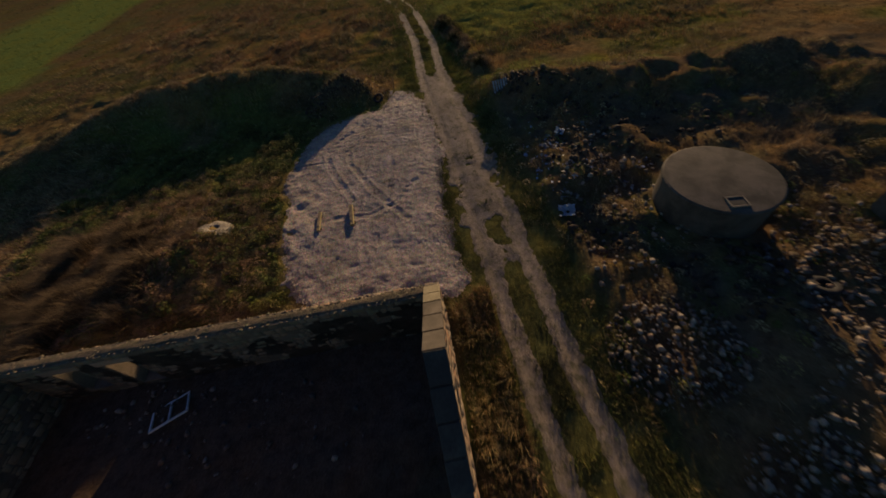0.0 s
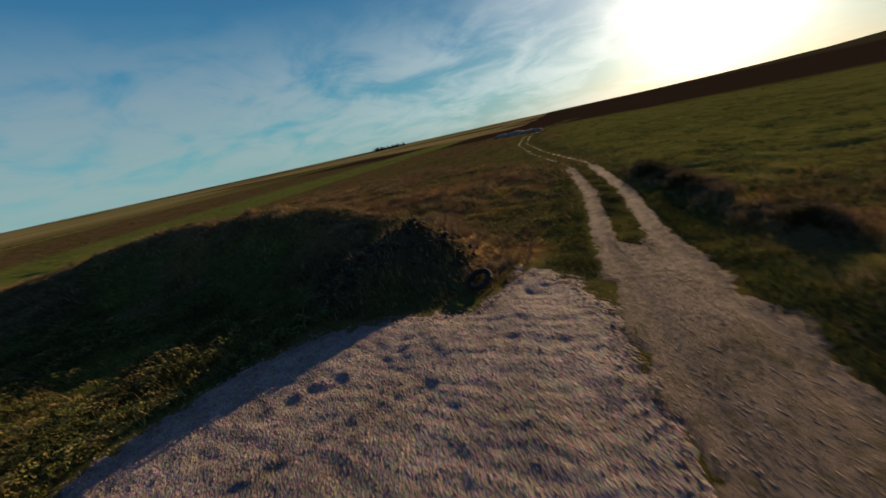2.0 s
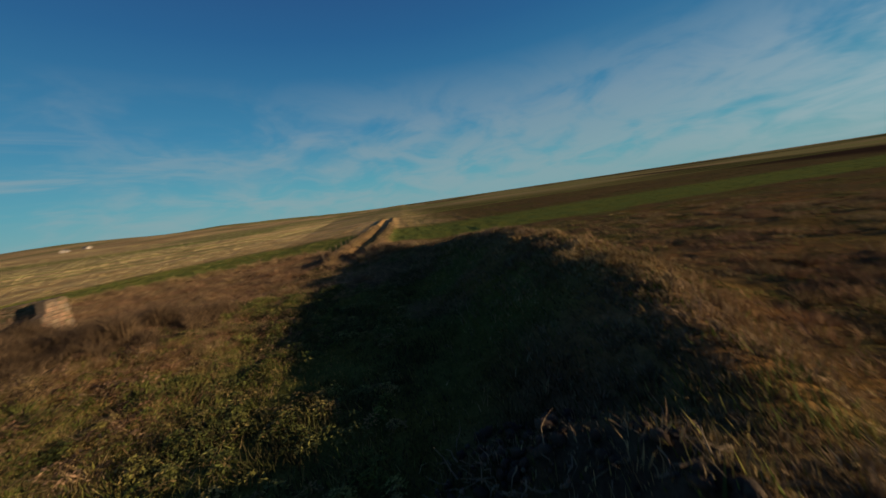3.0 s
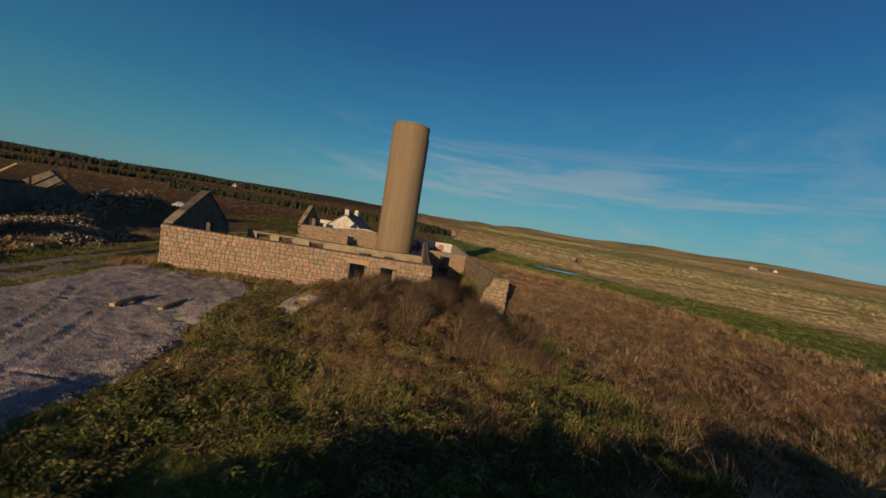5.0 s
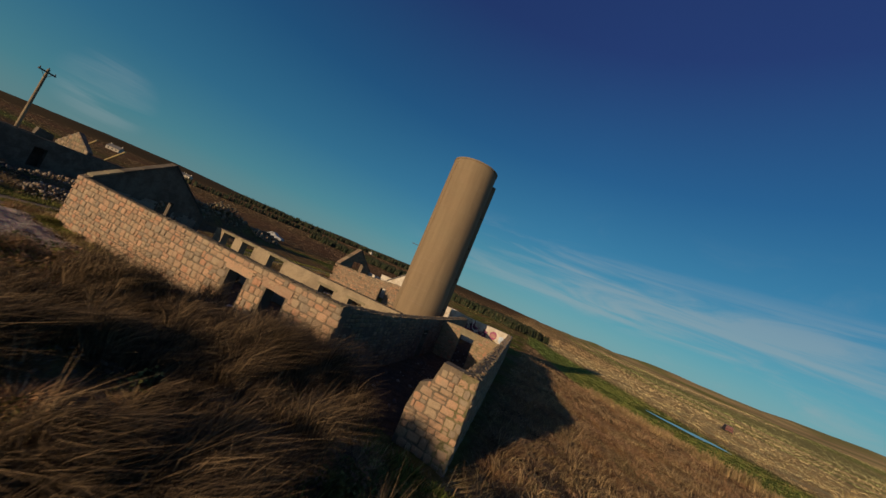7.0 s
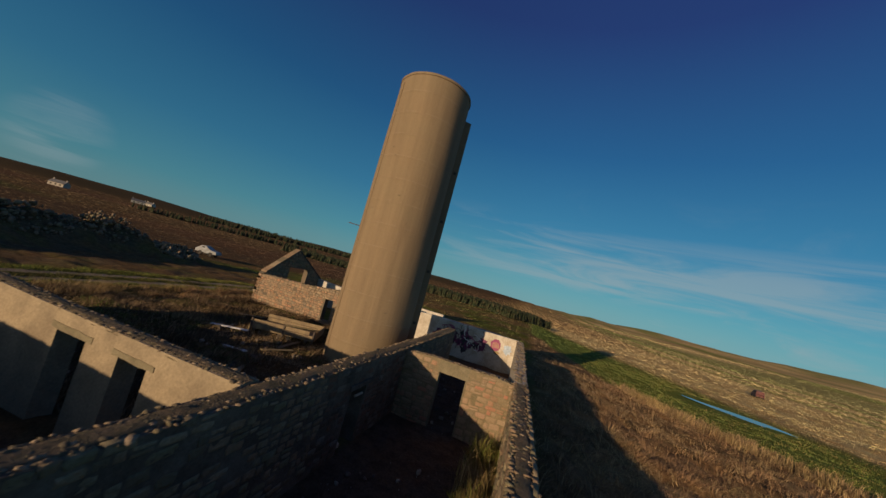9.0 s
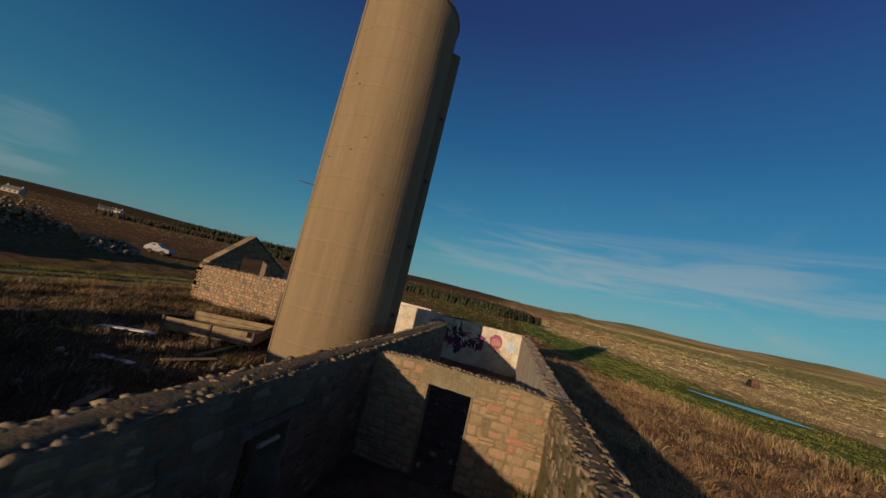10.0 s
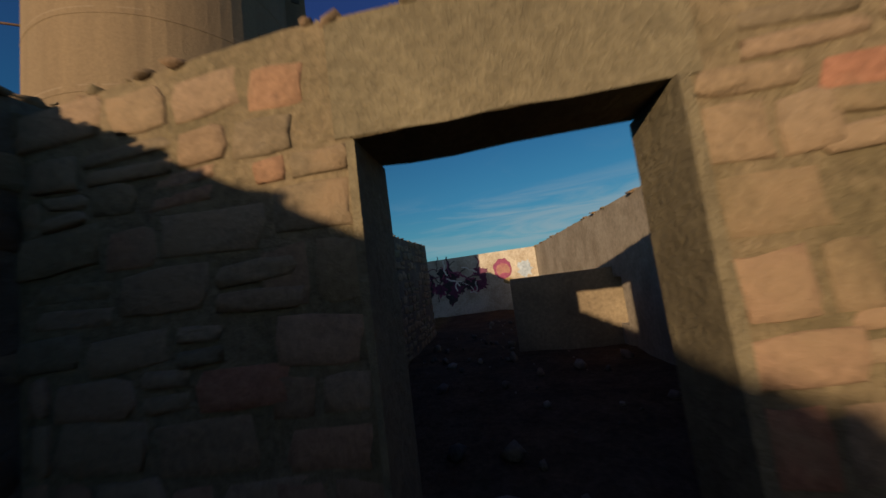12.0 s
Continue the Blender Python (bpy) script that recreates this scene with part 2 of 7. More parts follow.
M = {}
M["ground"] = ground_material()
M["gravel"] = gravel_material()
M["silo"] = silo_material()
M["track_gravel"] = track_material()
PINK = [(0.297, 0.189, 0.117), (0.265, 0.179, 0.113), (0.329, 0.209, 0.131), (0.223, 0.160, 0.106), (0.297, 0.165, 0.101), (0.276, 0.204, 0.131), (0.191, 0.150, 0.108), (0.254, 0.165, 0.108)]
RED = [(0.265, 0.158, 0.098), (0.270, 0.178, 0.118), (0.235, 0.172, 0.108), (0.190, 0.145, 0.086), (0.285, 0.140, 0.090), (0.255, 0.190, 0.125), (0.225, 0.158, 0.100), (0.215, 0.142, 0.088), (0.245, 0.175, 0.115), (0.175, 0.138, 0.090)]
BROWN = [(0.17, 0.125, 0.08), (0.20, 0.14, 0.09), (0.13, 0.105, 0.07), (0.22, 0.15, 0.095), (0.19, 0.155, 0.10), (0.25, 0.19, 0.125), (0.16, 0.14, 0.085)]
M["pink_stone"] = varied("pink_granite_block", PINK, island=False, stain=(0.24, 0.19, 0.13))
M["pink_stone_far"] = varied("pink_granite_rubble", PINK, island=True, stain=(0.24, 0.19, 0.13))
M["red_stone"] = varied("red_sandstone_block", RED, island=False, fine=30.0, relief=0.9, dist=0.014, stain=(0.26, 0.185, 0.115))
M["brown_stone"] = varied("brown_rubble_stone", BROWN, island=False, stain=(0.13, 0.105, 0.06), relief=0.8, dist=0.02)
M["brown_stone_far"] = varied("brown_rubble", BROWN, island=True, stain=(0.13, 0.105, 0.06), relief=0.8, dist=0.02)
# mixed stone colours, darkened to carry the shade of the passage wall
M["dark_stone"] = varied("shade_darkened_stone", [(0.10, 0.07, 0.05), (0.13, 0.08, 0.055), (0.08, 0.065, 0.05), (0.15, 0.088, 0.06), (0.11, 0.095, 0.075), (0.16, 0.14, 0.11)], island=False, stain=(0.07, 0.058, 0.045), relief=0.9, dist=0.03)
M["mossy_rubble"] = varied("mossy_rubble", [(0.125, 0.10, 0.066), (0.155, 0.12, 0.08), (0.095, 0.082, 0.052), (0.185, 0.14, 0.095), (0.11, 0.10, 0.058)], relief=0.8, dist=0.02)
M["rubble"] = varied("pale_rubble", [(0.25, 0.205, 0.155), (0.18, 0.145, 0.105), (0.13, 0.105, 0.08), (0.31, 0.255, 0.19), (0.21, 0.145, 0.10), (0.105, 0.088, 0.068)], relief=0.7, dist=0.03)
M["top_rubble"] = varied("weathered_wall_top_stone", [(0.155, 0.115, 0.075), (0.20, 0.15, 0.10), (0.11, 0.088, 0.058), (0.24, 0.185, 0.125), (0.13, 0.105, 0.062), (0.085, 0.07, 0.048)], relief=0.8, dist=0.02)
M["pebble"] = varied("gravel_pebble", [(0.30, 0.235, 0.195), (0.22, 0.175, 0.145), (0.36, 0.29, 0.24), (0.26, 0.19, 0.15), (0.17, 0.14, 0.12), (0.33, 0.25, 0.20)], relief=0)
M["car_white"] = mottled("dusty_white_paint", (0.30, 0.31, 0.32), (0.20, 0.195, 0.185), 12, 2.0, rough=0.6, relief=0.2)
M["mortar"] = mottled("lime_mortar", (0.15, 0.115, 0.08), (0.105, 0.085, 0.06), 24, 1.5, relief=0.9, dist=0.03)
M["mortar_warm"] = mottled("sandy_lime_mortar", (0.205, 0.160, 0.098), (0.145, 0.118, 0.068), 26, 2.4, relief=1.0, dist=0.025, lo=0.6, hi=1.3)
M["olive_mortar"] = mottled("lichened_mortar", (0.165, 0.135, 0.075), (0.105, 0.098, 0.045), 12, 2.6, relief=1.0, dist=0.06)
M["soil"] = varied("torn_brown_soil", [(0.052, 0.038, 0.026), (0.07, 0.05, 0.033), (0.04, 0.03, 0.022), (0.09, 0.064, 0.042)], relief=0.9, dist=0.03)
M["rut_earth"] = mottled("worn_rut_earth", (0.21, 0.17, 0.10), (0.14, 0.125, 0.06), 9, 0.9, relief=0.8, dist=0.03)
M["base_concrete"] = mottled("pale_crumbled_concrete", (0.296, 0.252, 0.192), (0.144, 0.120, 0.090), 16, 2.4, relief=1.0, dist=0.04)
M["wall_earth"] = mottled("earth_on_wall_tops", (0.125, 0.092, 0.058), (0.085, 0.072, 0.04), 18, 3.5, relief=1.0, dist=0.05, lo=0.5, hi=1.5)
M["dark_mortar"] = mottled("dirty_mortar", (0.085, 0.066, 0.05), (0.13, 0.11, 0.085), 18, 1.6, relief=0.9, dist=0.03)
M["render_cream"] = mottled("cream_wall_render", (0.27, 0.215, 0.14), (0.19, 0.15, 0.10), 16, 0.9, relief=0.6, dist=0.02)
M["whitewash"] = mottled("worn_whitewash", (0.50, 0.46, 0.39), (0.36, 0.31, 0.24), 14, 1.3, relief=0.5, dist=0.015)
M["concrete"] = mottled("rough_concrete", (0.195, 0.165, 0.104), (0.145, 0.122, 0.077), 24, 1.9, relief=0.9, dist=0.03)
M["old_plaster"] = mottled("old_wall_plaster", (0.37, 0.325, 0.265), (0.27, 0.23, 0.18), 14, 1.1, relief=0.6, dist=0.02)
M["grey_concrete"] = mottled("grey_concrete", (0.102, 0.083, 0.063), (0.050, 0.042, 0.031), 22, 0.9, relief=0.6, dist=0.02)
M["slab"] = mottled("crumbled_concrete", (0.20, 0.165, 0.115), (0.135, 0.11, 0.078), 18, 2.0, relief=1.0, dist=0.04)
M["wood"] = mottled("weathered_wood", (0.25, 0.19, 0.11), (0.16, 0.12, 0.08), 20, 3.0, relief=0.6, dist=0.01)
M["pale_wood"] = mottled("pale_sawn_wood", (0.33, 0.26, 0.12), (0.24, 0.18, 0.09), 20, 3.0, relief=0.5, dist=0.008)
M["dark_wood"] = mottled("dark_tarred_wood", (0.07, 0.055, 0.045), (0.11, 0.09, 0.07), 14, 2.0, relief=0.5, dist=0.01)
M["white_paint"] = mottled("dirty_white_paint", (0.72, 0.72, 0.70), (0.55, 0.53, 0.48), 12, 2.0, rough=0.6, relief=0.2)
M["plastic"] = varied("plastic_litter", [(0.50, 0.53, 0.56), (0.22, 0.27, 0.34), (0.40, 0.38, 0.34), (0.12, 0.14, 0.20), (0.20, 0.18, 0.15), (0.30, 0.17, 0.12), (0.10, 0.085, 0.07)], relief=0.2, rough=0.5)
M["blue_sheet"] = mottled("pale_blue_plastic", (0.40, 0.48, 0.57), (0.30, 0.37, 0.46), 10, 3.0, rough=0.5, relief=0.3)
M["rubber"] = mottled("old_tyre_rubber", (0.018, 0.017, 0.016), (0.03, 0.028, 0.026), 30, 3.0, rough=0.75, relief=0.4)
M["iron"] = mottled("rusty_iron", (0.10, 0.065, 0.045), (0.15, 0.08, 0.045), 40, 4.0, rough=0.7, relief=0.5)
M["dark"] = mottled("near_black", (0.04, 0.037, 0.033), (0.065, 0.06, 0.05), 14, 1.5, relief=0.4)
M["slate"] = mottled("slate_roof", (0.10, 0.10, 0.105), (0.15, 0.14, 0.13), 8, 1.0, relief=0.4)
M["red_paint"] = mottled("faded_red_paint", (0.10, 0.022, 0.02), (0.07, 0.022, 0.02), 12, 2.0, rough=0.5, relief=0.1)
M["purple"] = mottled("purple_spray_paint", (0.135, 0.034, 0.085), (0.085, 0.026, 0.06), 10, 2.5, rough=0.6, relief=0.2)
M["magenta"] = mottled("magenta_spray_paint", (0.27, 0.06, 0.13), (0.20, 0.045, 0.11), 10, 2.5, rough=0.6, relief=0.2)
M["orange"] = mottled("orange_spray_paint", (0.32, 0.17, 0.14), (0.30, 0.10, 0.13), 10, 2.5, rough=0.6, relief=0.2)
M["teal"] = mottled("teal_spray_paint", (0.16, 0.34, 0.36), (0.25, 0.42, 0.42), 10, 2.5, rough=0.6, relief=0.2)
M["black"] = mottled("black_spray_paint", (0.03, 0.028, 0.032), (0.05, 0.045, 0.05), 10, 2.5, rough=0.6, relief=0.2)


def foliage_material():
    """Thin leaves: each takes the colour laid on it, and some of the light comes through."""
    m, t, b = material("foliage", 0.85)
    b.inputs["Specular IOR Level"].default_value = 0.1
    at = t.nodes.new("ShaderNodeAttribute")
    at.attribute_name = "tint"
    rnd = t.nodes.new("ShaderNodeNewGeometry").outputs["Random Per Island"]
    col = scaled(t, at.outputs["Color"], rnd, 0.75, 1.3)
    t.links.new(col, b.inputs["Base Color"])
    tr = t.nodes.new("ShaderNodeBsdfTranslucent")
    t.links.new(col, tr.inputs[0])
    mx = t.nodes.new("ShaderNodeMixShader")
    mx.inputs[0].default_value = 0.12
    t.links.new(b.outputs[0], mx.inputs[1])
    t.links.new(tr.outputs[0], mx.inputs[2])
    t.links.new(mx.outputs[0], t.nodes["Material Output"].inputs[0])
    return m


M["foliage"] = foliage_material()
PAL = {
    "dead": [(0.293, 0.218, 0.102), (0.212, 0.157, 0.071), (0.368, 0.280, 0.137), (0.143, 0.110, 0.052), (0.246, 0.164, 0.075)],
    "heath": [(0.243, 0.127, 0.056), (0.289, 0.162, 0.069), (0.162, 0.092, 0.046), (0.323, 0.203, 0.092)],
    "scrub": [(0.172, 0.120, 0.071), (0.232, 0.164, 0.095), (0.116, 0.084, 0.054), (0.307, 0.224, 0.131)],
    "grass": [(0.081, 0.109, 0.023), (0.115, 0.138, 0.030), (0.057, 0.081, 0.021), (0.149, 0.149, 0.040), (0.161, 0.144, 0.052)],
    "weeds": [(0.106, 0.131, 0.027), (0.175, 0.169, 0.043), (0.069, 0.088, 0.022), (0.225, 0.188, 0.062), (0.163, 0.125, 0.048)],
    "reed": [(0.329, 0.232, 0.120), (0.254, 0.172, 0.090), (0.187, 0.128, 0.071), (0.404, 0.292, 0.149), (0.149, 0.101, 0.060)],
    "stalk": [(0.080, 0.056, 0.034), (0.115, 0.080, 0.047), (0.055, 0.040, 0.026), (0.215, 0.150, 0.085)],
    "green": [(0.118, 0.134, 0.036), (0.155, 0.160, 0.047), (0.085, 0.100, 0.028)],
    "meadow": [(0.14, 0.15, 0.038), (0.18, 0.17, 0.05), (0.105, 0.115, 0.03), (0.20, 0.17, 0.062)],
    "dark": [(0.057, 0.063, 0.022), (0.076, 0.068, 0.029), (0.044, 0.041, 0.020)],
    "russet": [(0.262, 0.155, 0.083), (0.215, 0.128, 0.068), (0.320, 0.205, 0.108), (0.160, 0.098, 0.056)],
}
M["conifer"] = varied("dark_conifer", [(0.022, 0.032, 0.014), (0.03, 0.04, 0.016), (0.04, 0.045, 0.02), (0.05, 0.045, 0.022)], relief=0)
mw, tw, bw_ = material("pond_water", 0.06)
bw_.inputs["Base Color"].default_value = (0.13, 0.15, 0.16, 1)
bw_.inputs["Specular IOR Level"].default_value = 0.6
bump(tw, bw_, noise_n(tw, 3.0, 3), 0.08, 0.02)
M["water"] = mw

# ---- mesh helpers ----
rng = np.random.default_rng(7)


def fast_mesh(name, verts, faces, mat, smooth=False):
    """A mesh from an array of corners and an array of faces, all with as many sides."""
    verts, faces = np.asarray(verts, np.float32), np.asarray(faces, np.int32)
    me = bpy.data.meshes.new(name)
    sides = faces.shape[1]
    me.vertices.add(len(verts))
    me.vertices.foreach_set("co", verts.ravel())
    me.loops.add(faces.size)
    me.loops.foreach_set("vertex_index", faces.ravel())
    me.polygons.add(len(faces))
    me.polygons.foreach_set("loop_start", np.arange(0, faces.size, sides, dtype=np.int32))
    me.update(calc_edges=True)
    if smooth:
        me.polygons.foreach_set("use_smooth", np.ones(len(faces), bool))
    me.materials.append(mat)
    return me


def thing(name, me=None, m=None, label="", category="", group="", kind=""):
    ob = new(name, me)
    if m is not None:
        ob.matrix_world = m
    return tagged(ob, label, category, group, kind)


def child(name, me, parent, m=None, label=""):
    """A part of a thing, placed in its parent's own space."""
    ob = new(name, me)
    ob.parent = parent
    if m is not None:
        ob.matrix_basis = m
    return tagged(ob, label)


def part(name, bm, mat, parent, label="", m=None, smooth=False):
    me = bpy.data.meshes.new(name)
    bm.to_mesh(me)
    bm.free()
    if smooth:
        me.polygons.foreach_set("use_smooth", np.ones(len(me.polygons), bool))
    me.materials.append(mat)
    return child(name, me, parent, m, label)


def box(bm, x0, y0, z0, x1, y1, z1, bev=0.0, jit=0.0):
    """A box in a bmesh, with its edges cut and its corners shaken where wanted."""
    vs = [bm.verts.new((x + random.uniform(-jit, jit), y + random.uniform(-jit, jit), z + random.uniform(-jit, jit))) for x in (x0, x1) for y in (y0, y1) for z in (z0, z1)]
    fs = [bm.faces.new([vs[i] for i in q]) for q in ((0, 1, 3, 2), (4, 6, 7, 5), (0, 4, 5, 1), (2, 3, 7, 6), (0, 2, 6, 4), (1, 5, 7, 3))]
    if bev:
        edges = list({e for f in fs for e in f.edges})
        bmesh.ops.bevel(bm, geom=edges, offset=bev, segments=1, affect="EDGES")
    return bm


def boxm(*a, **k):
    return box(bmesh.new(), *a, **k)


def tube(bm, a, b, r0, r1=None, n=8):
    """A tapered rod from a to b."""
    r1 = r0 if r1 is None else r1
    a, b = Vector(a), Vector(b)
    q = (b - a).to_track_quat("Z", "Y")
    lo = [bm.verts.new(a + q @ Vector((r0 * math.cos(6.2832 * i / n), r0 * math.sin(6.2832 * i / n), 0))) for i in range(n)]
    hi = [bm.verts.new(b + q @ Vector((r1 * math.cos(6.2832 * i / n), r1 * math.sin(6.2832 * i / n), 0))) for i in range(n)]
    for i in range(n):
        bm.faces.new((lo[i], lo[(i + 1) % n], hi[(i + 1) % n], hi[i]))
    bm.faces.new(lo[::-1]), bm.faces.new(hi)
    return bm


# ---- lie of the land ----


def sm(a, b, v):
    u = np.clip((np.asarray(v, float) - a) / (b - a), 0, 1)
    return u * u * (3 - 2 * u)


def vnoise(x, y, seed=0):
    """Smooth noise from 0 to 1 with cells of 1 m."""
    x, y = np.asarray(x, float), np.asarray(y, float)
    ix, iy = np.floor(x).astype(np.int64), np.floor(y).astype(np.int64)
    fx, fy = x - ix, y - iy
    fx, fy = fx * fx * (3 - 2 * fx), fy * fy * (3 - 2 * fy)

    def cell(a, b):
        n = (a * 374761393 + b * 668265263 + seed * 974634777) & 0x7FFFFFFF
        n = ((n ^ (n >> 13)) * 1274126177) & 0x7FFFFFFF
        return ((n ^ (n >> 16)) & 0xFFFF) / 65535.0

    top = cell(ix, iy) * (1 - fx) + cell(ix + 1, iy) * fx
    low = cell(ix, iy + 1) * (1 - fx) + cell(ix + 1, iy + 1) * fx
    return top * (1 - fy) + low * fy


def fbm(x, y, seed=0, octaves=4):
    total, amp, norm = 0.0, 1.0, 0.0
    for o in range(octaves):
        total, norm, amp = total + amp * vnoise(x * 2**o, y * 2**o, seed + o), norm + amp, amp * 0.5
    return total / norm


def along(x, y, line):
    """Distance to a broken line of (x, y, height) and the height at its nearest place."""
    best, tall, side = np.full(np.shape(x), 1e9), np.zeros(np.shape(x)), np.zeros(np.shape(x))
    for (ax, ay, az), (bx, by, bz) in zip(line, line[1:]):
        dx, dy = bx - ax, by - ay
        u = np.clip(((x - ax) * dx + (y - ay) * dy) / (dx * dx + dy * dy), 0, 1)
        d = np.hypot(x - ax - u * dx, y - ay - u * dy)
        cross = dx * (y - ay) - dy * (x - ax)
        near = d < best
        best, tall, side = np.where(near, d, best), np.where(near, az + u * (bz - az), tall), np.where(near, cross, side)
    return best, tall, side


RIDGE = [(21, -6.0, 1.2), (15.5, -8.6, 1.6), (11, -10.9, 2.1), (3.7, -13.6, 2.85), (-1.0, -13.5, 2.9), (-5.5, -13.2, 2.6), (-10.0, -12.4, 1.75), (-12.4, -11.4, 1.6), (-13.6, -11.0, 0.9), (-14.6, -10.9, 0.0)]
DUMP = [(-22.8, -7.0, 0.3), (-23.8, -6.3, 1.2), (-25.6, -5.3, 1.15), (-29.4, -4.0, 1.1), (-35.0, -3.0, 1.0), (-41.0, -2.0, 1.1), (-42.5, 4.0, 1.0)]
HEAPS = [(-28.5, 16.5, 0.7), (-33.0, 22.0, 1.1), (-36.0, 28.0, 2.0), (-37.5, 35.5, 2.3), (-35.0, 41.0, 1.2)]
ROAD = [(-20.4, 60, 0), (-20.6, 40, 0), (-21.4, 30, 0), (-20.6, 20, 0), (-20.25, 12, 0), (-20.1, 6, 0), (-19.9, 0, 0), (-19.6, -6, 0), (-19.3, -12, 0), (-19.5, -20, 0), (-18.6, -32, 0), (-14.5, -48, 0), (-10.5, -70, 0), (-9.5, -95, 0), (-13.0, -125, 0), (-24, -170, 0)]
SCRUB = [(-21.9, -24.5, 0), (-23.0, -16.5, 0), (-23.6, -11.0, 0)]
DITCH = [(20.0, -1.0, 0.9), (60, -1.4, 0.9), (130, 0.0, 0.9)]


WET = ((5, 20, 30, 42, 52, 70, 90, 200), (34, 32, 30, 25, 19.5, 13, 6, -40))


def wet(x, y):
    """Metres east of the reed bank that borders the wet strip."""
    return x - np.interp(y, WET[0], WET[1])


def inside(x, y, x0, x1, y0, y1, soft=0.25):
    return sm(x0 - soft, x0, x) * (1 - sm(x1, x1 + soft, x)) * sm(y0 - soft, y0, y) * (1 - sm(y1, y1 + soft, y))


def land(x, y, rough=True):
    x, y = np.asarray(x, float), np.asarray(y, float)
    h = 0.22 - 0.25 * sm(10, 20, y) + 0.0 * x
    h = h - 0.45 * sm(-4, -14, y) * (1 - sm(-30, -60, y) * 0.4)
    # the mound before the front wall
    r2 = ((x + 3.0) / 6.2) ** 2 + ((y - 5.6) / 5.0) ** 2
    mound = 1.14 * np.exp(-(r2**1.5)) + 0.32 * np.exp(-((x + 4.6) / 2.6) ** 2 - ((y - 8.4) / 2.0) ** 2) + 0.62 * np.exp(-((x + 0.8) / 2.6) ** 2 - ((y - 10.6) / 2.2) ** 2)
    mound = mound + 0.42 * np.exp(-((x + 5.1) / 1.4) ** 2 - ((y - 5.8) / 1.3) ** 2) - 0.25 * np.exp(-((x + 6.8) / 1.2) ** 2 - ((y - 3.3) / 1.2) ** 2)
    h = h + mound * (0.80 + 0.40 * fbm(x * 0.55, y * 0.55, 3))
    # the long ridge in the south east
    d, t, s = along(x, y, RIDGE)
    w = 1.9 + 1.7 * sm(-11, -3, x)
    h = h + t * np.exp(-((d / w) ** 2)) * (0.9 + 0.2 * fbm(x * 0.35, y * 0.35, 11))
    # bank and tipped waste to the west of the track
    d, t, s = along(x, y, DUMP)
    h = h + t * np.exp(-((d / 2.6) ** 2)) * (0.75 + 0.5 * fbm(x * 0.6, y * 0.6, 5))
    h = h + 0.4 * np.exp(-((along(x, y, SCRUB)[0] / 0.8) ** 2))
    waste = sm(-22.0, -24.0, x) * (1 - sm(-44, -50, x)) * sm(-6, -3, y) * (1 - sm(12, 16, y))
    h = h + waste * (1.5 * fbm(x * 0.45, y * 0.45, 21) - 0.55)
    d, t, s = along(x, y, HEAPS)
    h = h + t * np.exp(-((d / 2.8) ** 2)) * (0.7 + 0.6 * fbm(x * 0.6, y * 0.6, 8))
    # the low spoil beside the end of the gravel
    h = h + 1.15 * np.exp(-((x + 12.0) / 2.3) ** 2 - ((y + 9.7) / 1.05) ** 2) * (0.4 + 1.1 * fbm(x * 1.3, y * 1.3, 10)) + 0.6 * np.exp(-((x + 10.2) / 1.6) ** 2 - ((y + 8.4) / 1.2) ** 2) * (0.5 + fbm(x * 1.2, y * 1.2, 9))
    # fall of the land to the east and north
    east = sm(4.3, 16, x)
    h = h - east * (0.45 + 0.35 * sm(10, 40, y)) - 1.1 * sm(30, 75, y) * sm(-14, 20, x) - 0.4 * sm(40, 80, y)
    d, t, s = along(x, y, DITCH)
    h = h - 0.75 * np.exp(-((d / 1.0) ** 2)) * sm(19, 22, x) + 0.6 * np.exp(-(((d - 2.2) / 1.2) ** 2)) * sm(18, 22, x)
    # the track lies a little low and level
    d, t, s = along(x, y, ROAD)
    flat = 1 - sm(1.6, 3.4, d)
    base = 0.10 - 0.3 * sm(-4, -14, y)
    h = h * (1 - flat) + base * flat - 0.05 * np.exp(-(((d - 0.85) / 0.28) ** 2)) * (1 - sm(3, 4, d))
    # far hills
    r, az = np.hypot(x, y), np.degrees(np.arctan2(x, y))
    far = sm(350, 1500, r)
    hills = 5 + 16 * np.exp(-(((az - 28) / 26) ** 2)) + 20 * np.exp(-(((az - 58) / 20) ** 2)) * (0.6 + 0.8 * fbm(x * 0.008, y * 0.008, 33)) + 13 * np.exp(-(((az + 25) / 22) ** 2)) + 9 * np.exp(-(((az + 62) / 20) ** 2))
    hills = hills + 42 * np.exp(-(((az + 138) / 17) ** 2)) * sm(900, 2600, r) + 3 * np.exp(-(((np.abs(az) - 165) / 20) ** 2))
    hills = hills + 44 * np.exp(-(((az - 20) / 34) ** 2)) * (fbm(x * 0.0028, y * 0.0028, 35) - 0.42) + 40 * np.exp(-(((az + 55) / 30) ** 2)) * (fbm(x * 0.003, y * 0.003, 36) - 0.42)
    h = h + far * hills * (0.55 + 0.9 * fbm(x * 0.0022, y * 0.0022, 31))
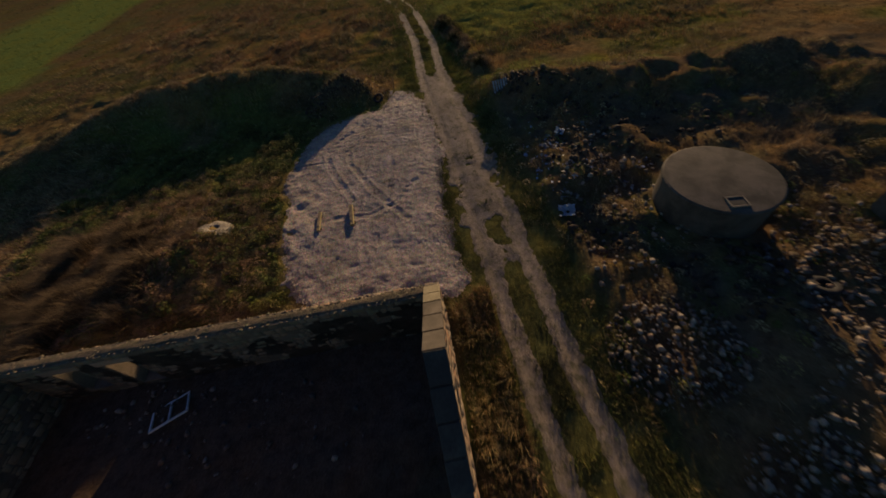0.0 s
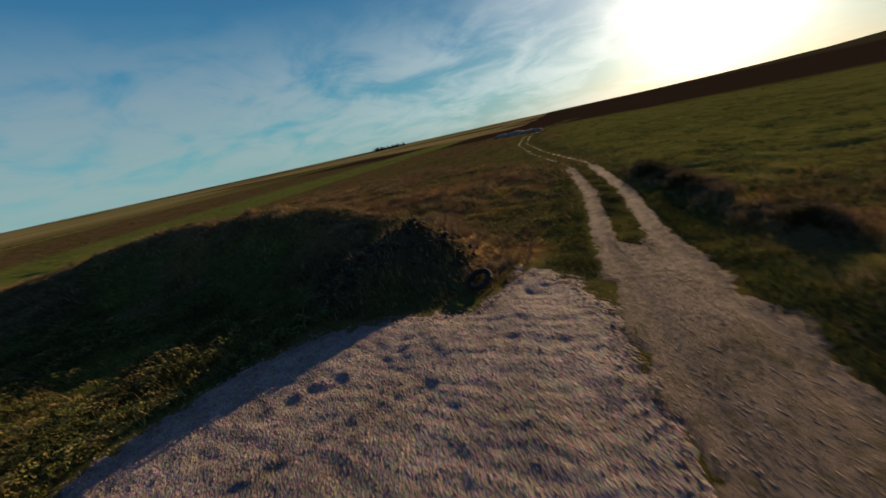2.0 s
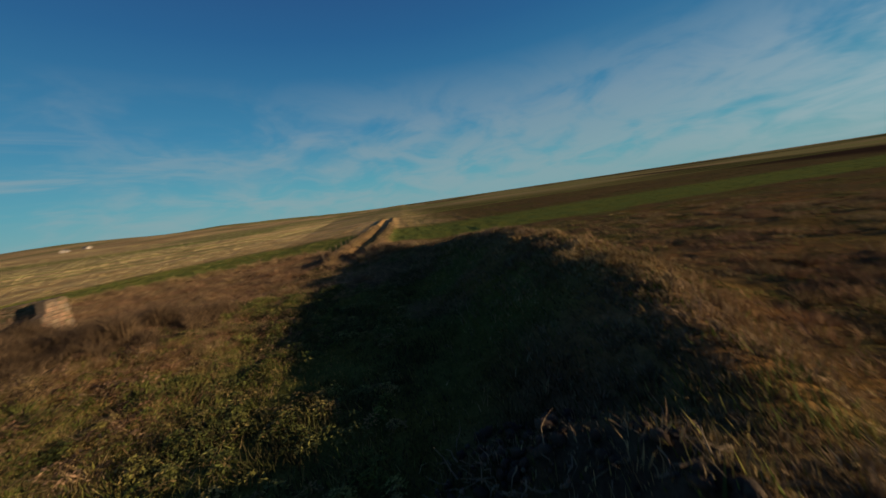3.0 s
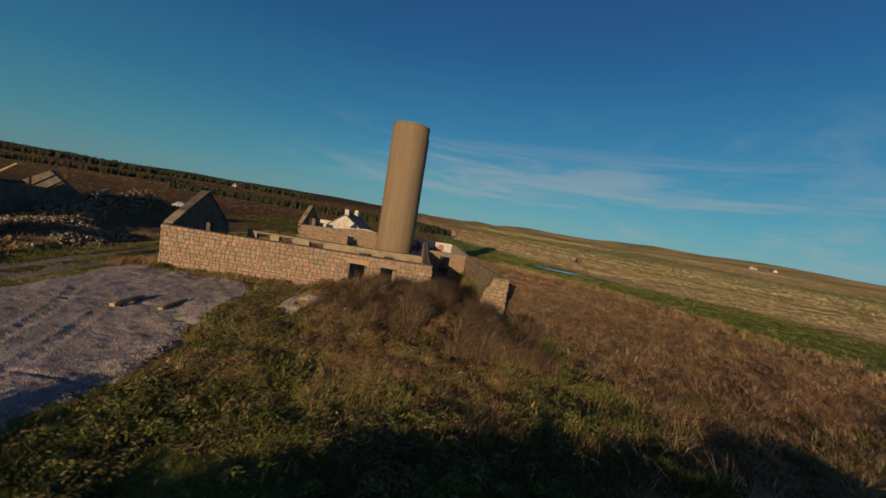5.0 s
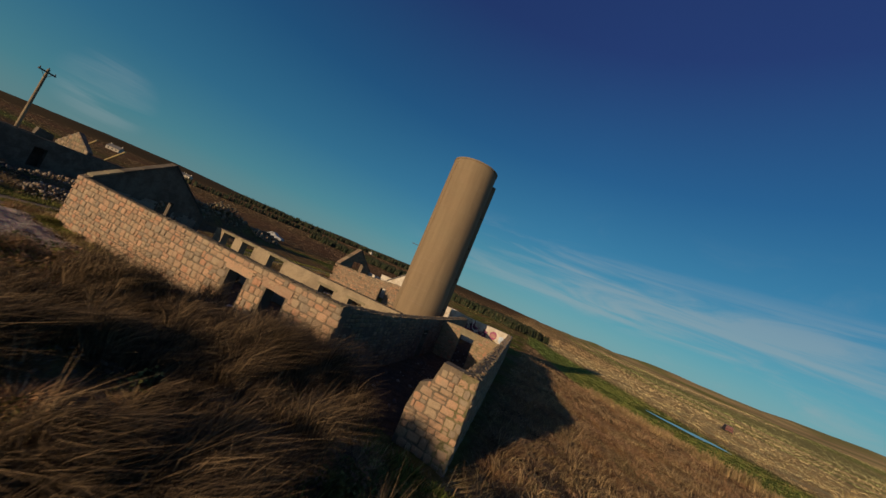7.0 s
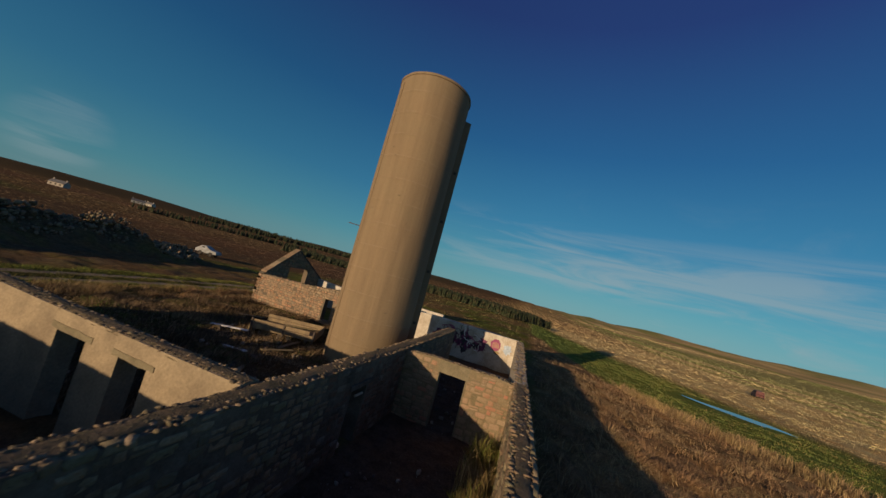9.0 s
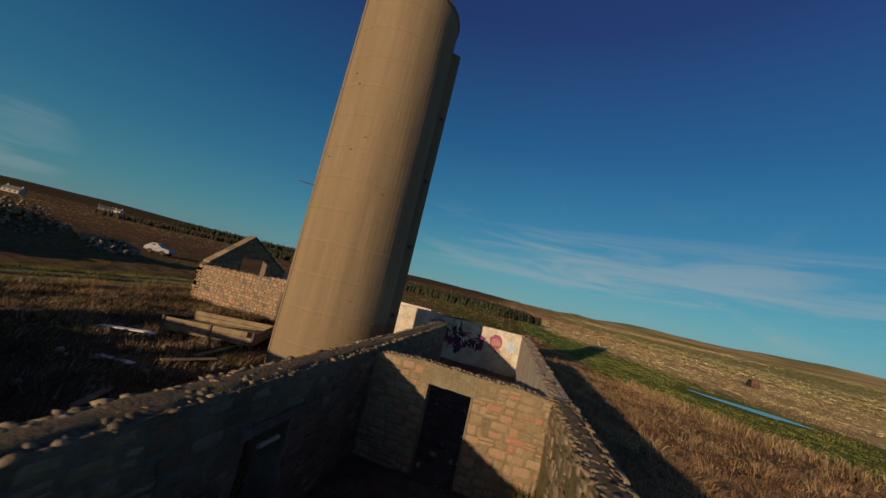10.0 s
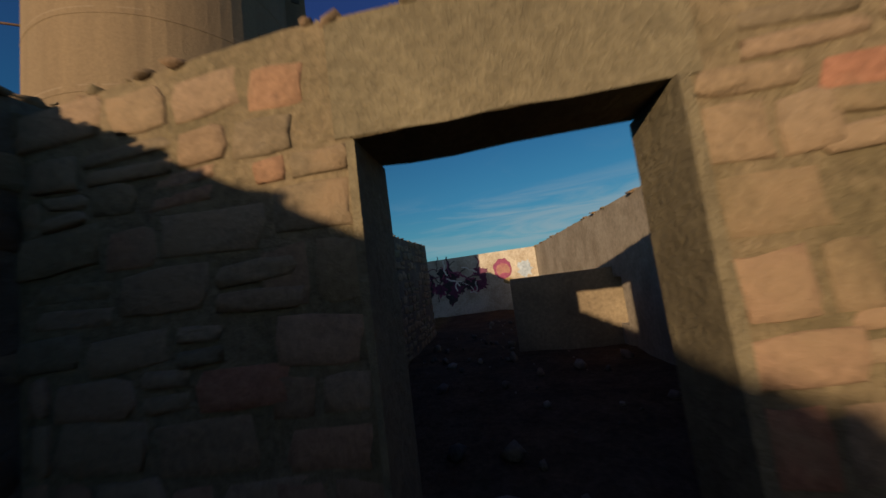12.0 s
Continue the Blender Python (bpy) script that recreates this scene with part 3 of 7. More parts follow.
    if rough:
        yard = np.exp(-(((x + 13.6) / 4.6) ** 4) - (((y - 0.5) / 9.5) ** 4))
        near_mound = np.exp(-((((x + 1.5) / 8.5) ** 2 + ((y - 4.5) / 7.0) ** 2) ** 2))
        lump = (1 + 0.9 * waste + 1.1 * near_mound + 0.5 * sm(4, 7, x)) * (1 - 0.85 * yard)
        lump = lump * (1 - 0.9 * sm(60, 170, r))
        h = h + (fbm(x * 0.9, y * 0.9, 41) - 0.5) * 0.30 * lump * (1 - flat) + (fbm(x * 1.5, y * 1.5, 43, 3) - 0.5) * 0.56 * near_mound * (1 - flat) + (fbm(x * 3.1, y * 3.1, 42, 2) - 0.5) * 0.07 * (1 - flat * 0.7) * (1 - 0.8 * yard)
    # level floors inside the ruins
    for x0, x1, y0, y1, z in ((-16.5, -0.85, 11.75, 17.35, 0.05), (-0.45, 3.75, 11.3, 38.4, 0.0), (-17, -5.5, 35.2, 42, -0.2)):
        f = inside(x, y, x0, x1, y0, y1, 0.3)
        h = h * (1 - f) + (z + (fbm(x * 1.5, y * 1.5, 51) - 0.5) * 0.14) * f
    return h


def plough(x, y):
    """1 on the dark ploughland far in the south."""
    return sm(-128, -146, y + 46 * (fbm(x * 0.02, y * 0.02, 64) - 0.5) + 0.25 * x)


def colour_of_land(x, y):
    """Base colour of the soil and turf at each place, with some shade laid into it."""
    def c(*v):
        return np.array(v, float)

    def lay(col, what, amount):
        return col * (1 - amount[:, None]) + what * amount[:, None]

    big, mid, sml = fbm(x * 0.05, y * 0.05, 61), fbm(x * 0.25, y * 0.25, 62), fbm(x * 1.1, y * 1.1, 63)
    green, brown, tan = c(0.088, 0.102, 0.028), c(0.135, 0.098, 0.046), c(0.46, 0.36, 0.17)
    russet = c(0.20, 0.11, 0.05)
    col = np.tile(green, (len(x), 1))
    col = lay(col, brown, sm(0.42, 0.6, mid * 0.6 + big * 0.4))
    # southern fields: green by the track, russet patches, dark plough beyond
    south = sm(-14, -20, y)
    col = lay(col, c(0.12, 0.135, 0.036), south * sm(-16, -21, x) * (0.55 + 0.45 * sm(0.35, 0.5, mid)))
    col = lay(col, c(0.102, 0.078, 0.038), south * sm(-14, -2, x) * (0.5 + 0.4 * sm(0.4, 0.55, mid)))
    patch = np.exp(-((x + 6) / 9) ** 2 - ((y + 27) / 9) ** 2) + 0.3 * np.exp(-((x + 36) / 10) ** 2 - ((y + 16) / 5) ** 2) + 0.8 * np.exp(-((x - 14) / 16) ** 2 - ((y + 42) / 9) ** 2)
    col = lay(col, russet * 0.95, np.clip(patch * (0.1 + 1.2 * mid), 0, 1) * (1 - sm(60, 80, -y)))
    col = lay(col, c(0.035, 0.026, 0.018), plough(x, y))
    col = lay(col, c(0.06, 0.055, 0.03), sm(-800, -1100, y))
    # dead growth on mound and ridge
    r2 = ((x + 3.0) / 8.0) ** 2 + ((y - 5.6) / 6.5) ** 2
    col = lay(col, c(0.20, 0.145, 0.066), np.exp(-(r2**2)) * (0.4 + 0.6 * sm(0.35, 0.6, sml)))
    # shade beneath the tall stalks, laid into the ground colour in patches
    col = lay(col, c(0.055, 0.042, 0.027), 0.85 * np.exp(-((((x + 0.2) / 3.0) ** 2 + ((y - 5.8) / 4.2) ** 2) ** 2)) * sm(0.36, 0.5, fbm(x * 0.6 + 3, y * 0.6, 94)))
    d, t, s = along(x, y, RIDGE)
    col = lay(col, c(0.23, 0.15, 0.065), np.exp(-((d / 1.7) ** 2)) * 0.8)
    # waste ground and heaps
    col = lay(col, c(0.075, 0.054, 0.036), np.exp(-(((x + 11.8) / 3.4) ** 2) - ((y + 9.4) / 1.4) ** 2))
    waste = sm(-21.8, -23.6, x) * (1 - sm(-46, -52, x)) * sm(-7, -4, y) * (1 - sm(42, 50, y))
    col = lay(col, c(0.10, 0.075, 0.046), waste * (0.55 + 0.45 * sm(0.35, 0.6, sml)))
    dr = along(x, y, ROAD)[0]
    col = lay(col, c(0.07, 0.078, 0.026), (1 - sm(2.4, 3.6, dr)) * 0.85)
    # east: brown reeds, green wet strip, tan fields
    e = sm(4, 6, x)
    col = lay(col, c(0.185, 0.12, 0.062), e * 0.9 * sm(-8, -2, y))
    col = lay(col, c(0.30, 0.205, 0.10), e * 0.7 * sm(-8, -2, y) * sm(0.5, 0.66, fbm(x * 0.4, y * 0.7, 65)))
    col = lay(col, c(0.085, 0.065, 0.035), e * 0.7 * sm(-8, -2, y) * sm(0.54, 0.66, fbm(x * 0.6 + 7, y * 0.6, 66)))
    line = wet(x, y)
    bank = 4 * (mid - 0.5)
    col = lay(col, c(0.115, 0.15, 0.04), e * sm(bank, bank + 2, line) * (1 - sm(bank + 24, bank + 34, line)))
    col = lay(col, tan, sm(bank + 26, bank + 38, line) * sm(-20, 5, x) * sm(-30, 0, y) * (0.55 + 0.45 * sm(0.35, 0.55, mid)))
    wide = np.hypot(x, y)
    quilt = vnoise(x * 0.006 + 3, y * 0.011, 75)
    col = lay(col, c(0.32, 0.26, 0.13), sm(160, 320, wide) * e * sm(0.42, 0.5, quilt) * 0.85)
    col = lay(col, c(0.21, 0.21, 0.085), sm(220, 420, wide) * e * sm(0.58, 0.66, quilt) * 0.85)
    stripes = sm(0.5, 0.58, vnoise(line * 0.07, big * 0 + 3.5, 71))
    col = lay(col, c(0.17, 0.20, 0.06), stripes * sm(bank + 40, bank + 60, line) * e * 0.7)
    col = lay(col, c(0.22, 0.145, 0.072), sm(150, 230, y) * sm(-60, -10, x) * (1 - sm(30, 110, x)) * 0.75)
    d, t, s = along(x, y, DITCH)
    col = lay(col, c(0.34, 0.24, 0.11), np.exp(-(((d - 1.6) / 1.1) ** 2)) * sm(18, 22, x))
    # north west: ploughland, with a green field far behind
    nw = sm(-34, -44, x) * sm(10, 30, y)
    strips = vnoise((x * 0.55 - y * 0.83) * 0.012, big * 0 + 1.5, 73)
    col = lay(col, c(0.085, 0.058, 0.037), nw * 0.95)
    col = lay(col, c(0.15, 0.105, 0.055), nw * 0.8 * sm(0.55, 0.6, vnoise((x * 0.4 + y * 0.92) * 0.03, big * 0 + 2.5, 74)))
    col = lay(col, c(0.068, 0.076, 0.028), nw * sm(130, 180, np.hypot(x, y)) * sm(0.4, 0.5, strips))
    col = lay(col, c(0.105, 0.066, 0.04), sm(60, 90, y) * (1 - sm(-40, -8, x)) * 0.8)
    col = lay(col, c(0.05, 0.047, 0.03), sm(500, 900, np.hypot(x, y)) * sm(0, 200, y) * (1 - sm(-300, 60, x)) * 0.7)
    # trodden floors of the ruins
    for x0, x1, y0, y1 in ((-16.5, -0.85, 11.75, 17.35), (-0.45, 3.75, 11.3, 38.4)):
        col = lay(col, c(0.09, 0.068, 0.048), inside(x, y, x0, x1, y0, y1, 0.3))
    # dark soil of the yard, deepened to stand in for the byre's long shadow
    col = lay(col, c(0.06, 0.047, 0.03), inside(x, y, -14.5, -1.6, 18.3, 33.0, 1.5) * 0.85)
    return np.clip(col, 0.01, 0.9)


def spread(lo, hi, step, reach, grow):
    """Places along one axis: even from lo to hi, then further and further apart."""
    mid = list(np.arange(lo, hi + 1e-6, step))
    out, gap, v = [], step, hi
    while v < reach:
        gap *= grow
        v += gap
        out.append(v)
    back, gap, v = [], step, lo
    while v > -reach:
        gap *= grow
        v -= gap
        back.append(v)
    return np.array(back[::-1] + mid + out)


def build_ground():
    xs, ys = spread(-46, 24, 0.27, 4400, 1.11), spread(-24, 46, 0.27, 4400, 1.11)
    gx, gy = np.meshgrid(xs, ys)
    x, y = gx.ravel(), gy.ravel()
    nx, ny = len(xs), len(ys)
    i = np.arange(nx - 1)[None, :] + nx * np.arange(ny - 1)[:, None]
    faces = np.stack([i, i + 1, i + nx + 1, i + nx], -1).reshape(-1, 4)
    me = fast_mesh("ground", np.stack([x, y, land(x, y)], -1), faces, M["ground"], smooth=True)
    col = me.attributes.new("tint", "FLOAT_COLOR", "POINT")
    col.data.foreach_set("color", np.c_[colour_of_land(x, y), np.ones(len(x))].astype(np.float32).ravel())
    thing("ground", me, label="rough winter grassland with mounds and fields to the horizon", category="ground", kind="structure")


build_ground()


def sheet(name, xs, ys, keep, lift, mat, label, category, zfun=None, rim=0.3):
    """A thin layer that lies on the land where keep is above 0 and dips under it at its rim."""
    gx, gy = np.meshgrid(xs, ys)
    x, y = gx.ravel(), gy.ravel()
    k = keep(x, y)
    z = land(x, y) if zfun is None else zfun(x, y)
    z = z + np.where(k > 0, lift * sm(0, rim, k) - 0.02, -0.02) - 0.25 * sm(0.0, -0.6, k)
    nx, ny = len(xs), len(ys)
    i = np.arange(nx - 1)[None, :] + nx * np.arange(ny - 1)[:, None]
    faces = np.stack([i, i + 1, i + nx + 1, i + nx], -1).reshape(-1, 4)
    faces = faces[(k[faces] > -0.5).all(1)]
    used = np.unique(faces)
    remap = np.zeros(len(x), int)
    remap[used] = np.arange(len(used))
    me = fast_mesh(name, np.stack([x, y, z], -1)[used], remap[faces], mat, smooth=True)
    return thing(name, me, label=label, category=category, kind="structure")


YARD = [(-10.1, 9.6), (-9.6, 8.4), (-9.2, 5.0), (-8.4, 0.6), (-8.6, -1.6), (-9.2, -3.6), (-10.0, -5.2), (-10.8, -6.0), (-12.2, -6.6), (-13.4, -6.8), (-14.4, -7.3), (-14.9, -8.2), (-15.1, -9.1), (-15.7, -9.8), (-16.8, -9.8), (-17.8, -8.2), (-18.7, -5.0), (-18.8, 0.0), (-18.3, 2.5), (-18.2, 6.7), (-18.5, 10.2), (-17.6, 11.0), (-12.0, 11.0)]


def yard_keep(x, y):
    """Metres inside the edge of the gravelled yard, with a ragged rim."""
    n = len(YARD)
    best, odd = np.full(len(x), 1e9), np.zeros(len(x), bool)
    for (ax, ay), (bx, by) in zip(YARD, YARD[1:] + YARD[:1]):
        dx, dy = bx - ax, by - ay
        u = np.clip(((x - ax) * dx + (y - ay) * dy) / (dx * dx + dy * dy), 0, 1)
        best = np.minimum(best, np.hypot(x - ax - u * dx, y - ay - u * dy))
        cut = ((ay > y) != (by > y)) & (x < (bx - ax) * (y - ay) / (by - ay + 1e-12) + ax)
        odd ^= cut
    return np.where(odd, best, -best) + (fbm(x * 0.8, y * 0.8, 81) - 0.5) * 0.9


WHEELS = [[(-12.9, 3.4, 0), (-12.13, 1.7, 0), (-11.3, -0.3, 0), (-11.05, -1.7, 0), (-11.5, -2.8, 0), (-12.6, -4.0, 0)], [(-15.9, 5.6, 0), (-14.95, 4.2, 0), (-13.9, 2.4, 0), (-13.2, 0.9, 0), (-12.6, -0.3, 0), (-12.45, -1.7, 0), (-13.2, -2.7, 0), (-14.6, -4.0, 0)],
          [(-12.0, 4.6, 0), (-13.9, 4.8, 0), (-15.4, 4.2, 0), (-16.6, 2.6, 0)], [(-15.2, 8.5, 0), (-14.9, 4.0, 0), (-15.3, 0.0, 0), (-16.0, -7.0, 0)], [(-13.6, 8.0, 0), (-13.2, 4.0, 0), (-13.7, -0.5, 0), (-14.5, -5.8, 0)]]


def yard_top(x, y):
    """The yard's surface, with the ruts and cleat marks that a digger left."""
    z = land(x, y)
    for k, line in enumerate(WHEELS):
        d, t, s = along(x, y, line)
        d = d + 0.12 * (fbm(x * 0.7, y * 0.7, 83 + k) - 0.5)
        deep = 1.0 if k < 3 else 0.5
        cleat = np.sin((y * 2 + d * np.sign(s)) * math.pi / 0.40)
        z = z + deep * (np.exp(-((d / 0.17) ** 4)) * (0.007 * cleat - 0.020) + 0.012 * np.exp(-(((d - 0.27) / 0.09) ** 2)))
    # a straight blade mark
    z = z - 0.035 * np.exp(-(((y + 1.0 + 0.06 * (x + 10)) / 0.07) ** 2)) * sm(-11.2, -10.9, x)
    rows = np.sin((y + 1.3 * fbm(x * 0.6, y * 0.6, 89) + 0.25 * fbm(x * 2.2, y * 2.2, 88)) * 6.2832 / 0.40) * sm(0.36, 0.56, fbm(x * 0.35, y * 0.35, 90)) * (0.45 + 0.55 * sm(6, -2, y)) * (0.5 + fbm(x * 1.6, y * 1.6, 91))
    z = z + 0.0075 * rows + (fbm(x * 0.9, y * 0.9, 85) - 0.5) * 0.07 + (fbm(x * 3.6, y * 3.6, 86, 3) - 0.5) * 0.034
    return z


sheet("gravel_yard", np.arange(-19.4, -7.4, 0.07), np.arange(-11.0, 11.2, 0.07), yard_keep, 0.08, M["gravel"], "pale pinkish crushed gravel yard with digger tracks", "gravel yard", yard_top, 0.8)


def rut_keep(x, y):
    """Two wheel lines, joined into one broad band where the track passes the yard."""
    d, t, s = along(x, y, ROAD)
    near = sm(-12.5, -9, y) * (1 - sm(3.0, 12.0, y))
    two = 0.50 - np.abs(d - 0.85)
    one = 1.5 - d
    k = two * (1 - near) + np.maximum(two, one) * near
    fray = (fbm(x * 1.2, y * 1.2, 87) - 0.5) * (0.25 + 0.9 * near) + (fbm(x * 4.5, y * 4.5, 84, 3) - 0.5) * (0.3 + 0.25 * near)
    bald = 1.3 * sm(0.52, 0.70, fbm(x * 0.9 + 5, y * 0.55, 82)) * np.exp(-((d / 0.75) ** 2)) * sm(-6, 2, y) * near
    return k + fray - bald


sheet("track", np.arange(-23.5, -16.8, 0.09), np.arange(-30, 44, 0.11), rut_keep, 0.05, M["track_gravel"], "stony farm track with two wheel ruts", "track")


def far_ruts(x, y):
    d, t, s = along(x, y, ROAD)
    return 0.24 - np.abs(d - 0.8) + (fbm(x * 0.9, y * 0.9, 88) - 0.5) * 0.35


sheet("track_far", np.arange(-24, -6, 0.16), np.arange(-130, -29.9, 0.5), far_ruts, 0.06, M["rut_earth"], "narrow wheel ruts across the southern field", "track")



def pebbles(name, n, bounds, keep, zfun, lo, hi, seed, label):
    """Loose crushed stones, each a squashed eight-sided lump."""
    r = np.random.default_rng(seed)
    x, y = r.uniform(bounds[0], bounds[1], n), r.uniform(bounds[2], bounds[3], n)
    ok = keep(x, y) > 0.15
    x, y = x[ok], y[ok]
    n = len(x)
    s = lo + (hi - lo) * r.uniform(0, 1, n) ** 4
    base = np.array([(1, 0, 0), (0, 1, 0), (-1, 0, 0), (0, -1, 0), (0.1, 0.1, 0.75), (0, 0, -0.7)])
    v = base[None] * s[:, None, None] * r.uniform(0.6, 1.3, (n, 6, 1))
    a = r.uniform(0, 6.28, n)
    c, q = np.cos(a)[:, None], np.sin(a)[:, None]
    v = np.stack([v[..., 0] * c - v[..., 1] * q + x[:, None], v[..., 0] * q + v[..., 1] * c + y[:, None], v[..., 2] * 0.6 + (zfun(x, y) - 0.15 * s)[:, None]], -1)
    tri = np.array([(0, 1, 4), (1, 2, 4), (2, 3, 4), (3, 0, 4), (1, 0, 5), (2, 1, 5), (3, 2, 5), (0, 3, 5)])
    f = (np.arange(n)[:, None, None] * 6 + tri[None]).reshape(-1, 3)
    thing(name, fast_mesh(name, v.reshape(-1, 3), f, M["pebble"]), label=label, category="gravel", kind="stuff")


pebbles("yard_stones", 40000, (-18.5, -8, -9.2, 11), yard_keep, lambda x, y: yard_top(x, y) + 0.06, 0.016, 0.055, 501, "loose crushed stones on the yard")
pebbles("track_stones", 26000, (-22, -17.8, -13, 14), rut_keep, lambda x, y: land(x, y) + 0.035, 0.010, 0.036, 502, "loose stones on the track")

# ---- stones, walls and rocks ----


def stone_shape(seed, roundness=0.16):
    """A rough block in a unit cube: back at y = 0.5, dressed face at y = -0.5."""
    r = random.Random(seed)
    v = []
    for depth, inset in ((0.5, 0.0), (-0.18, 0.0), (-0.5, roundness)):
        for sx, sz in ((-1, -1), (1, -1), (1, 1), (-1, 1)):
            v.append((sx * (0.5 - inset * r.uniform(0.5, 1.3)) + r.uniform(-0.05, 0.05), depth + r.uniform(-0.06, 0.06), sz * (0.5 - inset * r.uniform(0.5, 1.3)) + r.uniform(-0.05, 0.05)))
    f = [(8, 9, 10, 11)]
    for a in (0, 4):
        for i in range(4):
            j = (i + 1) % 4
            f.append((a + i, a + j, a + 4 + j, a + 4 + i))
    return np.array(v), np.array(f)


def rubble_shape(seed, rough=1.0):
    """A rough broken stone with an uneven outline and a hackly face in a unit cube, its face at y = -0.5."""
    r = random.Random(seed)
    n, v, f = 8, [], []
    edge = []
    for i in range(n):
        cx, cz = ((-1, -1), (0, -1), (1, -1), (1, 0), (1, 1), (0, 1), (-1, 1), (-1, 0))[i]
        j = 0.11 if cx and cz else 0.06
        edge.append((cx * (0.5 - r.uniform(0, j)) + (0 if cx else r.uniform(-0.22, 0.22)), cz * (0.5 - r.uniform(0, j)) + (0 if cz else r.uniform(-0.22, 0.22))))
    for depth, scale, shake in ((0.5, 1.0, 0.0), (-0.32, 0.99, 0.10 * rough), (-0.42, 0.94 - 0.08 * rough, 0.12 * rough), (-0.44, 0.45, 0.16 * rough)):
        for x, z in edge:
            q = scale * r.uniform(0.93, 1.03)
            v.append((x * q + r.uniform(-0.03, 0.03), depth + r.uniform(-shake, shake), z * q + r.uniform(-0.03, 0.03)))
    v.append((r.uniform(-0.15, 0.15), -0.45 + rough * r.uniform(-0.1, 0.1), r.uniform(-0.15, 0.15)))
    for a in (0, n, 2 * n):
        for i in range(n):
            j = (i + 1) % n
            f += [(a + i, a + j, a + n + j), (a + i, a + n + j, a + n + i)]
    for i in range(n):
        f.append((3 * n + i, 3 * n + (i + 1) % n, 4 * n))
    return np.array(v), np.array(f)


STONES = [stone_shape(s) for s in range(12)]
RUBBLE = [rubble_shape(40 + s) for s in range(14)]
FLATS = [rubble_shape(90 + s, 0.18) for s in range(14)]


def stone_meshes(mat, shapes):
    return [fast_mesh("stone", v, f, mat) for v, f in shapes]


def rock_shape(seed):
    r = random.Random(seed)
    bm = bmesh.new()
    bmesh.ops.create_icosphere(bm, subdivisions=1, radius=0.5)
    for v in bm.verts:
        v.co = v.co * r.uniform(0.75, 1.2)
    cuts = [(Vector((r.uniform(-1, 1), r.uniform(-1, 1), r.uniform(-1, 1))).normalized(), r.uniform(0.28, 0.4)) for _ in range(5)]
    for v in bm.verts:
        for n, d in cuts:
            over = v.co.dot(n) - d
            if over > 0:
                v.co -= n * over
    pts = np.array([v.co[:] for v in bm.verts])
    tri = np.array([[v.index for v in f.verts] for f in bm.faces])
    bm.free()
    return pts, tri


ROCKS = [rock_shape(100 + s) for s in range(10)]


def turn_matrices(n, tilt=3.14):
    """Random turns, as an array of 3 x 3 matrices."""
    a, b, c = rng.uniform(0, 6.283, n), rng.uniform(-tilt, tilt, n), rng.uniform(-tilt, tilt, n)
    ca, sa, cb, sb, cc, sc = np.cos(a), np.sin(a), np.cos(b), np.sin(b), np.cos(c), np.sin(c)
    o, z = np.ones(n), np.zeros(n)
    rz = np.stack([ca, -sa, z, sa, ca, z, z, z, o], -1).reshape(-1, 3, 3)
    rx = np.stack([o, z, z, z, cb, -sb, z, sb, cb], -1).reshape(-1, 3, 3)
    ry = np.stack([cc, z, sc, z, o, z, -sc, z, cc], -1).reshape(-1, 3, 3)
    return rz @ rx @ ry


def strewn(places, sizes, shapes, flat=0.7, tilt=3.14):
    """Corners and faces of many rocks laid at the places."""
    verts, faces, at = [], [], 0
    turn = turn_matrices(len(places), tilt)
    for k, (p, s) in enumerate(zip(places, sizes)):
        v, f = shapes[k % len(shapes)]
        w = (v * (s, s * (0.65 + 0.5 * ((k * 7) % 10) / 10), s * flat)) @ turn[k].T + p
        verts.append(w)
        faces.append(f + at)
        at += len(v)
    return np.concatenate(verts), np.concatenate(faces)


